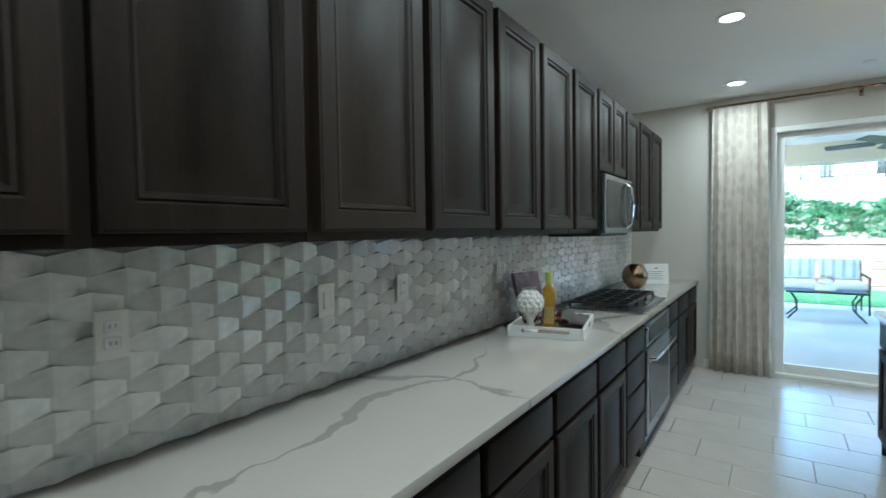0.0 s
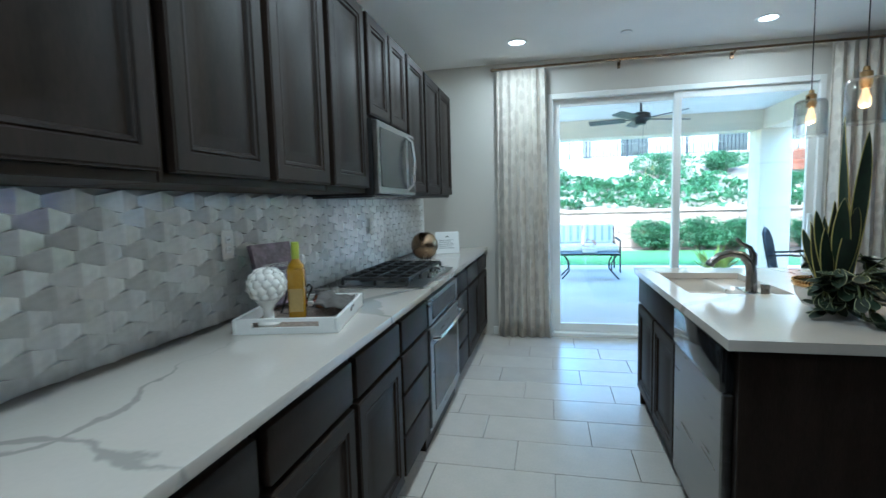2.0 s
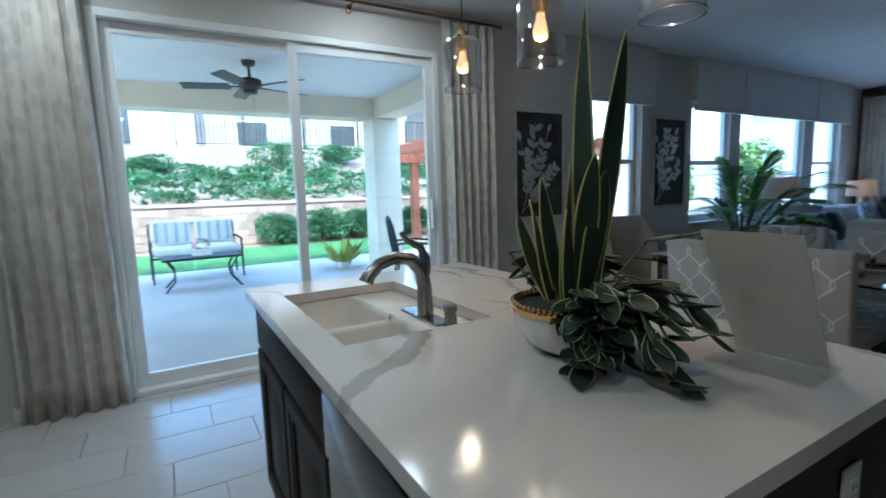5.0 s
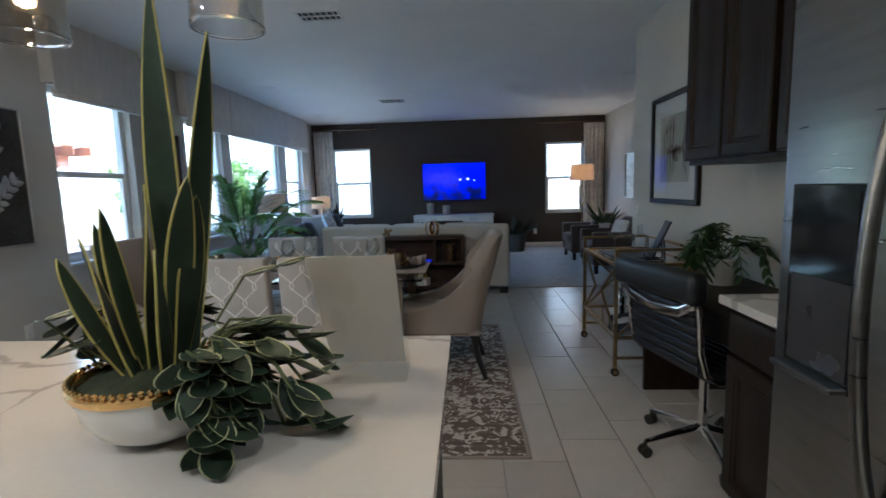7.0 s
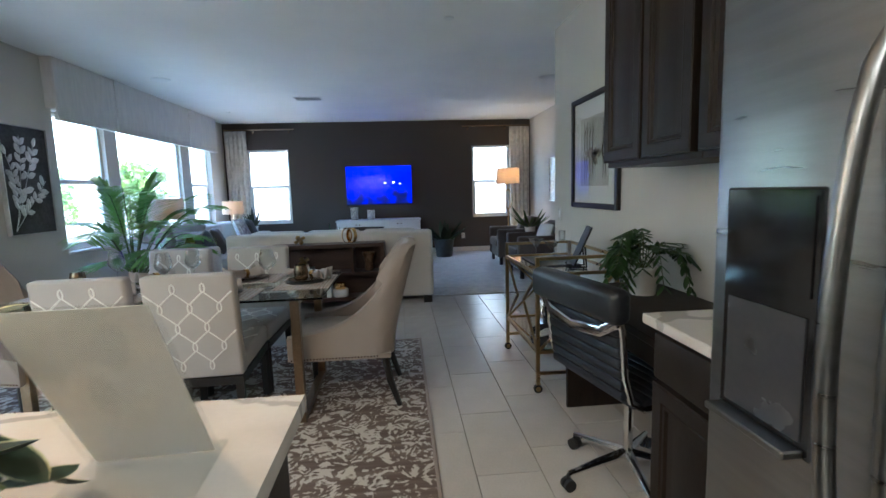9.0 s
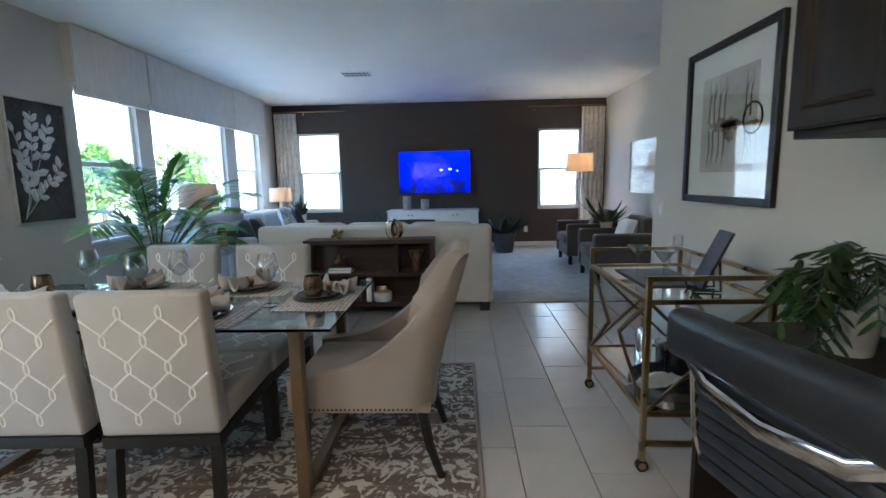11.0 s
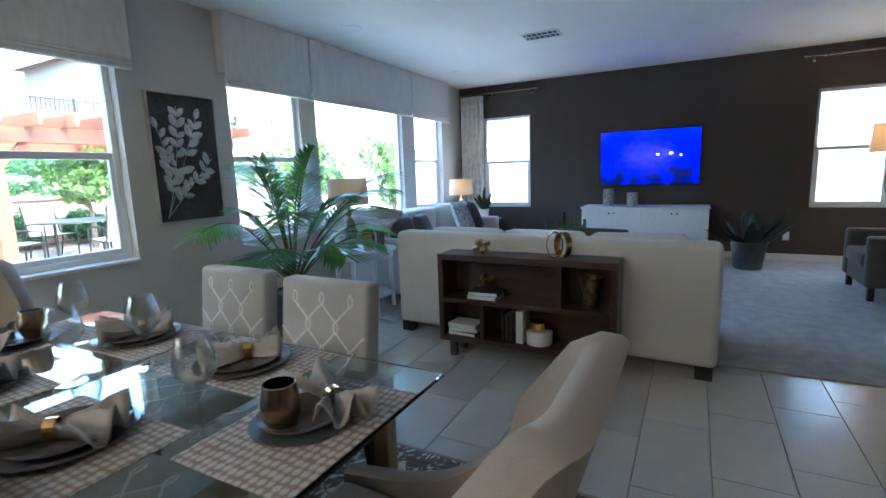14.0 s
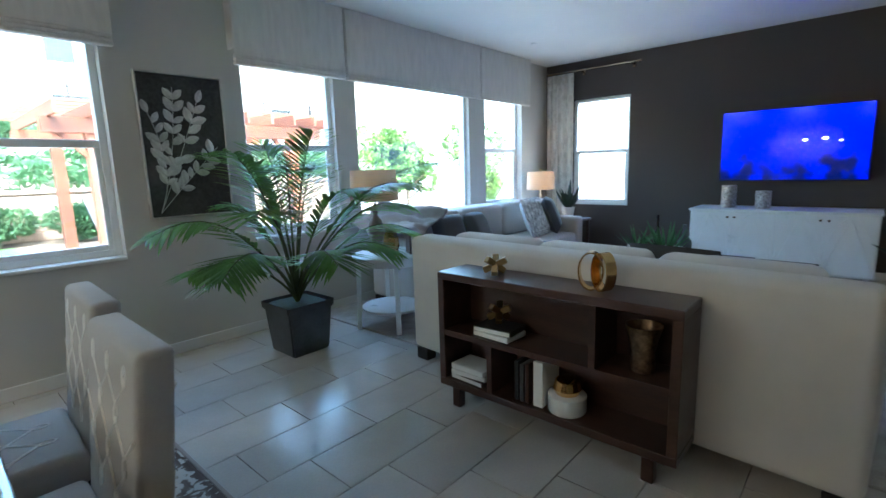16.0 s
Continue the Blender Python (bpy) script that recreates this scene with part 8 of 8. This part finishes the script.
part("frame", bm, IRON, be)
for s in (-1, 1):
    part("seat_cushion", bm_box(s * 0.305 - 0.29, s * 0.305 + 0.29, -0.28, 0.30, 0.40, 0.52, bevel=0.04, seg=3), CUSHION, be)
    bm = bm_box(s * 0.305 - 0.28, s * 0.305 + 0.28, 0.24, 0.36, 0.52, 0.92, bevel=0.05, seg=3)
    cu = part("back_cushion", bm, CUSHION, be)
    for k in range(4):
        part("stripe", bm_box(s * 0.305 - 0.24 + k * 0.14, s * 0.305 - 0.19 + k * 0.14, 0.236, 0.239, 0.57, 0.88), material("blue_stripe", (0.35, 0.42, 0.44), 0.9), cu)
pt = thing("patio_table", "black iron coffee table with curved legs", "table", at=pose(0.77, 11.85, 0.0))
part("top", bm_box(-0.5, 0.5, -0.25, 0.25, 0.42, 0.45, bevel=0.005), IRON, pt)
for sx in (-1, 1):
    for sy in (-1, 1):
        bm = bmesh.new()
        tube(bm, [(sx * 0.44, sy * 0.2, 0.42), (sx * 0.36, sy * 0.17, 0.28), (sx * 0.36, sy * 0.17, 0.14), (sx * 0.48, sy * 0.22, 0.0)], 0.014, 6)
        part("leg", bm, IRON, pt)
fp = thing("flower_box", "low white box of dried flowers on the patio table", "flower pot", at=pose(0.77, 11.85, 0.451))
part("box", bm_box(-0.13, 0.13, -0.06, 0.06, 0, 0.09, bevel=0.005), CERAMIC, fp)
bm = bmesh.new()
leaf_cloud(bm, random.Random(3), [(0, 0, 0.16, 0.13, 0.07, 0.08)], 160, 0.018)
part("flowers", bm, material("dusty_pink", (0.4, 0.2, 0.15), 0.8, vary=0.4), fp, smooth=0)
gc2 = thing("garden_chair", "dark blue cast lattice garden armchair", "chair", at=pose(3.0, 9.6, 0.0, 0, 0, 60))
bm = bmesh.new()
for k in range(9):
    x = -0.24 + k * 0.06
    bar(bm, (x, 0.2, 0.42), (x + 0.12 if k < 7 else 0.24, 0.3, 0.92), 0.012, 0.012)
    bar(bm, (x, 0.2, 0.42), (x - 0.12 if k > 1 else -0.24, 0.3, 0.92), 0.012, 0.012)
tube(bm, [(-0.25, 0.2, 0.42), (-0.26, 0.27, 0.8), (-0.15, 0.3, 0.93), (0, 0.31, 0.97), (0.15, 0.3, 0.93), (0.26, 0.27, 0.8), (0.25, 0.2, 0.42)], 0.016, 6)
part("lattice_back", bm, IRON, gc2)
part("seat", bm_box(-0.26, 0.26, -0.25, 0.22, 0.40, 0.44, bevel=0.01), IRON, gc2)
for x in (-0.25, 0.25):
    bm = bmesh.new()
    tube(bm, [(x, 0.26, 0.64), (x, 0.0, 0.66), (x, -0.24, 0.64), (x, -0.27, 0.58), (x, -0.23, 0.42), (x, -0.25, 0.0)], 0.014, 6)
    part("arm", bm, IRON, gc2)
    bm = bmesh.new()
    tube(bm, [(x, 0.2, 0.4), (x, 0.26, 0.0)], 0.014, 6)
    part("leg", bm, IRON, gc2)
arching_plant("croton_plant", "yellow-green broad-leaved croton by the patio column", 2.95, 12.2, 0.0, 0.14, 0.1, CERAMIC, 60, 0.5, 0.04, material("croton_leaf", (0.45, 0.42, 0.05), 0.5, vary=0.4, scale=5, bump=0.1, second=(0.30, 0.38, 0.06)), 41, 0.9, 0.8)

# iron fence on the slope
fe = thing("iron_fence", "black iron picket fence along the top of the slope", "fence", at=pose(0, 26, 3.25))
part("rail", bm_box(-14, 24, -0.015, 0.015, 0.12, 0.15), IRON, fe)
part("rail", bm_box(-14, 24, -0.015, 0.015, 1.35, 1.39), IRON, fe)
for k in range(16):
    part("post", bm_box(-14 + 2.5 * k - 0.035, -14 + 2.5 * k + 0.035, -0.035, 0.035, -0.4, 1.5), IRON, fe)
for k in range(250):
    if k % 17:
        bm = bm_box(-0.015, 0.015, -0.015, 0.015, 0.15, 1.35) if k == 1 else None
        if bm:
            pk = part("picket", bm, IRON, fe)
            pm0 = pk.data
            pk.location = (-14 + k * 0.15, 0, 0)
        else:
            o = new("picket", pm0)
            o.parent = fe
            o.location = (-14 + k * 0.15, 0, 0)


def house(x, y, w, d, z, h, label, wins, wall_mat=None, rise=1.3):
    hs = thing("house", label, "house", at=pose(x, y, z))
    part("wall", bm_box(0, w, 0, d, 0, h), wall_mat or HOUSE, hs)
    bm = bmesh.new()
    e = 0.5
    v = [bm.verts.new(p) for p in ((-e, -e, h), (w + e, -e, h), (w + e, d + e, h), (-e, d + e, h), (w * 0.25, d / 2, h + rise), (w * 0.75, d / 2, h + rise))]
    for f in ((0, 1, 5, 4), (1, 2, 5), (2, 3, 4, 5), (3, 0, 4), (3, 2, 1, 0)):
        bm.faces.new([v[i] for i in f])
    part("roof", bm, ROOF, hs, smooth=0)
    for wx, wz, ww, wh in wins:
        wn = part("window", bm_box(wx, wx + ww, -0.03, -0.001, wz, wz + wh), VINYL, hs)
        part("pane", bm_box(wx + 0.06, wx + ww - 0.06, -0.035, -0.031, wz + 0.06, wz + wh - 0.06), BLACK_GLOSS, wn)


house(-11, 31, 10, 8, 3.2, 5.2, "pale stucco house with a garage behind the fence", [(2, 0.3, 5, 2.2), (1.5, 3.2, 1.4, 1.2), (6, 3.2, 1.4, 1.2)])
house(2.5, 32, 11, 8, 3.2, 5.4, "pale stucco house above the slope", [(1.5, 0.6, 1.6, 1.4), (6.5, 0.6, 1.6, 1.4), (1.5, 3.3, 1.2, 1.2), (6.5, 3.3, 1.2, 1.2)])
house(17, 30, 10, 8, 3.0, 4.8, "stucco house with tiled roof above the slope", [(1.5, 0.8, 1.4, 1.2), (6, 0.8, 1.4, 1.2)])
hs = thing("house", "neighbouring white stucco house beyond the side fence", "house", at=pose(15.4, -8, -0.03))
part("wall", bm_box(0, 8, 0, 20, 0, 3.4), STUCCO_WHITE, hs)
bm = bmesh.new()
v = [bm.verts.new(p) for p in ((-0.6, -0.6, 3.4), (8, -0.6, 3.4), (8, 20.6, 3.4), (-0.6, 20.6, 3.4), (4, 5, 5.4), (4, 16, 5.4))]
for f in ((0, 1, 4), (1, 2, 5, 4), (2, 3, 5), (3, 0, 4, 5), (3, 2, 1, 0)):
    bm.faces.new([v[i] for i in f])
part("roof", bm, ROOF, hs, smooth=0)
# white vinyl side fence
sf = thing("vinyl_fence", "white vinyl privacy fence along the side garden", "fence", at=pose(13.2, 0, -0.03))
for k in range(9):
    y0 = -1.0 + k * 2.1
    part("post", bm_box(-0.06, 0.06, y0 - 0.06, y0 + 0.06, 0, 1.62, bevel=0.008), VINYL, sf)
    if k < 8:
        part("panel", bm_box(-0.02, 0.02, y0 + 0.06, y0 + 2.04, 0.06, 1.5), VINYL, sf)
        part("cap_rail", bm_box(-0.045, 0.045, y0 + 0.06, y0 + 2.04, 1.5, 1.58), VINYL, sf)


def small_tree(x, y, h, r, seed, label):
    q = random.Random(seed)
    t = thing("tree", label, "tree", at=pose(x, y, -0.03))
    bm = bmesh.new()
    tube(bm, [(0, 0, 0), (0.03, 0.02, h * 0.25), (0.0, 0.05, h * 0.5), (0.05, 0, h * 0.8)], [0.06, 0.05, 0.035, 0.012], 8)
    for k in range(7):
        a = q.uniform(0, 6.28)
        z = h * q.uniform(0.25, 0.6)
        tube(bm, [(0.02, 0.02, z), (r * 0.4 * math.cos(a), r * 0.4 * math.sin(a), z + h * 0.12), (r * 0.8 * math.cos(a), r * 0.8 * math.sin(a), z + h * 0.2)], [0.025, 0.016, 0.006], 6)
    part("trunk", bm, material("bark", (0.12, 0.09, 0.06), 0.9, vary=0.3, bump=0.5), t)
    bm = bmesh.new()
    bl = [(q.uniform(-r, r) * 0.55, q.uniform(-r, r) * 0.55, h * q.uniform(0.4, 0.88), r * q.uniform(0.25, 0.5), r * q.uniform(0.25, 0.5), h * q.uniform(0.08, 0.16)) for _ in range(14)]
    leaf_cloud(bm, q, bl, 260, 0.055, 0.9)
    part("crown", bm, material("citrus_leaf", (0.06, 0.13, 0.03), 0.5, vary=0.45, scale=4, second=(0.16, 0.26, 0.06), bump=0.1), t, smooth=0)


small_tree(10.6, 11.6, 2.2, 0.8, 51, "young citrus tree with bright green leaves")
small_tree(12.0, 10.2, 2.3, 0.7, 52, "young citrus tree beside the white fence")
small_tree(12.3, 12.6, 2.3, 0.8, 53, "young citrus tree in the garden")
small_tree(-1.9, 14.6, 2.2, 0.6, 54, "slender young lemon tree by the lawn")
small_tree(8.6, 15.8, 2.4, 0.9, 55, "leafy green garden tree by the wall")

# pergola with dining set
pg = thing("pergola", "red-stained timber pergola over the garden table", "pergola")
PGX, PGY = (6.1, 9.45), (13.0, 15.6)
for x in PGX:
    for y in PGY:
        part("post", bm_box(x - 0.09, x + 0.09, y - 0.09, y + 0.09, -0.02, 2.1), REDWOOD, pg)
for y in PGY:
    part("beam", bm_box(PGX[0] - 0.6, PGX[1] + 0.6, y - 0.14, y - 0.095, 1.98, 2.2), REDWOOD, pg)
    part("beam", bm_box(PGX[0] - 0.6, PGX[1] + 0.6, y + 0.095, y + 0.14, 1.98, 2.2), REDWOOD, pg)
for k in range(11):
    x = PGX[0] - 0.5 + k * 0.45
    part("rafter", bm_box(x - 0.022, x + 0.022, PGY[0] - 0.6, PGY[1] + 0.5, 2.201, 2.38), REDWOOD, pg)
for k in range(9):
    y = PGY[0] - 0.4 + k * 0.4
    part("slat", bm_box(PGX[0] - 0.7, PGX[1] + 0.7, y - 0.02, y + 0.02, 2.381, 2.42), REDWOOD, pg)
for x in PGX:
    for s in (-1, 1):
        bm = bmesh.new()
        bar(bm, (x, PGY[0], 1.55), (x + s * 0.4, PGY[0], 2.0), 0.07, 0.07)
        part("brace", bm, REDWOOD, pg)
gt = thing("garden_table", "round grey garden dining table", "table", at=pose(7.6, 14.2, -0.02))
bm = bmesh.new()
lathe(bm, [(0, 0.70), (0.62, 0.70), (0.62, 0.73), (0, 0.73)], 28)
part("top", bm, ZINC, gt)
for k in range(4):
    a = k * math.pi / 2 + 0.4
    bm = bmesh.new()
    rod(bm, (0.5 * math.cos(a), 0.5 * math.sin(a), 0.7), (0.5 * math.cos(a), 0.5 * math.sin(a), 0.0), 0.02)
    part("leg", bm, IRON, gt)


def sling_chair():
    c = thing("garden_chair", "tan sling garden chair with dark metal frame", "chair", group="garden dining chairs")
    for x in (-0.27, 0.27):
        bm = bmesh.new()
        tube(bm, [(x, 0.42, 1.02), (x, 0.28, 0.45), (x, 0.2, 0.40), (x, -0.25, 0.43)], 0.015, 6)
        tube(bm, [(x, 0.33, 0.63), (x, 0.0, 0.66), (x, -0.27, 0.62), (x, -0.25, 0.0)], 0.015, 6)
        tube(bm, [(x, 0.2, 0.40), (x, 0.32, 0.0)], 0.015, 6)
        part("frame_side", bm, IRON, c)
    bm = bmesh.new()
    g = [[bm.verts.new((x, y, z)) for x in (-0.255, 0.255)] for y, z in ((0.42, 1.02), (0.36, 0.75), (0.28, 0.45), (0.2, 0.40), (-0.25, 0.43))]
    for a, b in zip(g, g[1:]):
        bm.faces.new((a[0], a[1], b[1], b[0]))
    o = part("sling", bm, TAUPE, c, "tan woven sling")
    s = o.modifiers.new("thickness", "SOLIDIFY")
    s.thickness = 0.01
    return c


sc = sling_chair()
sc.matrix_basis = pose(7.6, 13.1, -0.02, 0, 0, 180)
copy_thing(sc, pose(6.55, 14.0, -0.02, 0, 0, 95))
copy_thing(sc, pose(8.6, 14.4, -0.02, 0, 0, -80))
copy_thing(sc, pose(7.6, 15.2, -0.02, 0, 0, 5))

# ---- pieces ----
TILE = material("porcelain_tile", (0.51, 0.475, 0.43), 0.24, vary=0.05, scale=7, fine=90, bump=0.03, island=0.25, detail_mix=0.5)
floor = bpy.data.objects["floor"]
tile_bm = bm_box(0, 0.606, 0, 0.304, -0.012, 0.0, bevel=0.0015)
tile_me = finish(tile_bm, "tile", TILE, 0)
rest = bmesh.new()
PITCH = 0.308


def near_walk(x, y):
    return (-0.7 < x < 0.75 and 2.4 < y < 7.8) or (0.7 < x < 6.0 and 3.2 < y < 4.3) or (5.0 < x < 6.6 and 4.2 < y < 7.3)


made = 0
row = -22
while 5.66 + row * PITCH < NORTH - 0.02:
    y = 5.66 + row * PITCH
    off = 0.30 - 0.2033 * row
    k0 = math.floor((-1.4 - off) / 0.61)
    for k in range(k0, k0 + 15):
        x = off + k * 0.61
        x0, x1 = max(x, -1.22), min(x + 0.606, 6.498)
        y1 = min(y + 0.304, NORTH - 0.002)
        if x1 - x0 < 0.02 or y < -1.2:
            continue
        full = x1 - x0 > 0.6 and y1 - y > 0.3
        if full and made < 290 and near_walk(x + 0.3, y + 0.15):
            made += 1
            o = new("tile", tile_me)
            o.parent = floor
            o.location = (x, y, 0)
        else:
            box(rest, x0, x1, y, y1, -0.012, 0.0)
    row += 1
ob = single("tile_field", rest, TILE, "", "", smooth=0)
ob.parent = floor
tagged(ob, kind="stuff")

# faceted backsplash
MARBLE = material("marble_tile", (0.76, 0.76, 0.74), 0.16, vary=0.22, scale=5, fine=30, bump=0.02, island=0.2, coat=0.3, second=(0.74, 0.74, 0.72))
bs = thing("backsplash", "faceted white and grey marble hexagon backsplash", "backsplash", kind="structure")
part("backing", bm_box(WEST + 0.001, WEST + 0.006, -0.6, 7.89, 0.916, 1.431), material("white_grout", (0.55, 0.54, 0.52), 0.9), bs)
HW, HS, HP, RAISE = 0.0745, 0.0165, 0.0345, 0.025


def hexa(bm, y, z, clip=None):
    """One pointed hexagon whose two halves meet in an upright ridge."""
    x = WEST + 0.007
    pts = [(0, y, z + HP + 0.0), (0, y + HW, z + HS), (0, y + HW, z - HS), (0, y, z - HP), (0, y - HW, z - HS), (0, y - HW, z + HS)]
    zc = lambda q: min(max(q, 0.917), 1.430)
    v = [bm.verts.new((x + (RAISE if i in (0, 3) else 0.004), p[1], zc(p[2]))) for i, p in enumerate(pts)]
    w = [bm.verts.new((x - 0.001, p[1], zc(p[2]))) for p in pts]
    bm.faces.new((v[0], v[3], v[2], v[1]))
    bm.faces.new((v[0], v[5], v[4], v[3]))
    for i in range(6):
        bm.faces.new((v[i], v[(i + 1) % 6], w[(i + 1) % 6], w[i]))


hex_bm = bmesh.new()
hexa(hex_bm, 0.0, 1.1)
bmesh.ops.translate(hex_bm, verts=hex_bm.verts[:], vec=(0, 0, -1.1))
hex_me = finish(hex_bm, "tile", MARBLE, 0)
rest = bmesh.new()
zrow = 0.935
r = 0
made = 0
while zrow < 1.435:
    y = -0.5 + (0.075 if r % 2 else 0.0)
    while y < 7.81:
        inside = zrow + HP < 1.430 and zrow - HP > 0.917
        if inside and 2.4 < y < 6.6 and made < 300:
            made += 1
            o = new("tile", hex_me)
            o.parent = bs
            o.location = (0, y, zrow)
        else:
            hexa(rest, y, zrow)
        y += 0.15
    zrow += 0.051
    r += 1
ob = part("tile_field", rest, MARBLE, bs, smooth=0)
tagged(ob, kind="stuff")

# block retaining wall
rw = thing("retaining_wall", "tan concrete block garden retaining wall", "wall", kind="structure")
part("core", bm_box(-14, 24, 17.62, 17.9, -0.2, 1.02), material("mortar", (0.42, 0.36, 0.30), 0.95), rw)
part("cap", bm_box(-14, 24, 17.55, 17.92, 1.021, 1.10, bevel=0.01), BLOCK, rw)
blk = finish(bm_box(0, 0.39, 0, 0.03, 0, 0.19, bevel=0.004), "block", BLOCK, 0)
rest = bmesh.new()
for j in range(5):
    for k in range(94):
        x = -14 + k * 0.4 + (0.2 if j % 2 else 0)
        z = 0.01 + j * 0.2
        if -1.0 < x < 9.5:
            o = new("block", blk)
            o.parent = rw
            o.location = (x, 17.591, z)
        else:
            box(rest, x, x + 0.39, 17.591, 17.621, z, z + 0.19)
ob = part("block_field", rest, BLOCK, rw, smooth=0)
tagged(ob, kind="stuff")
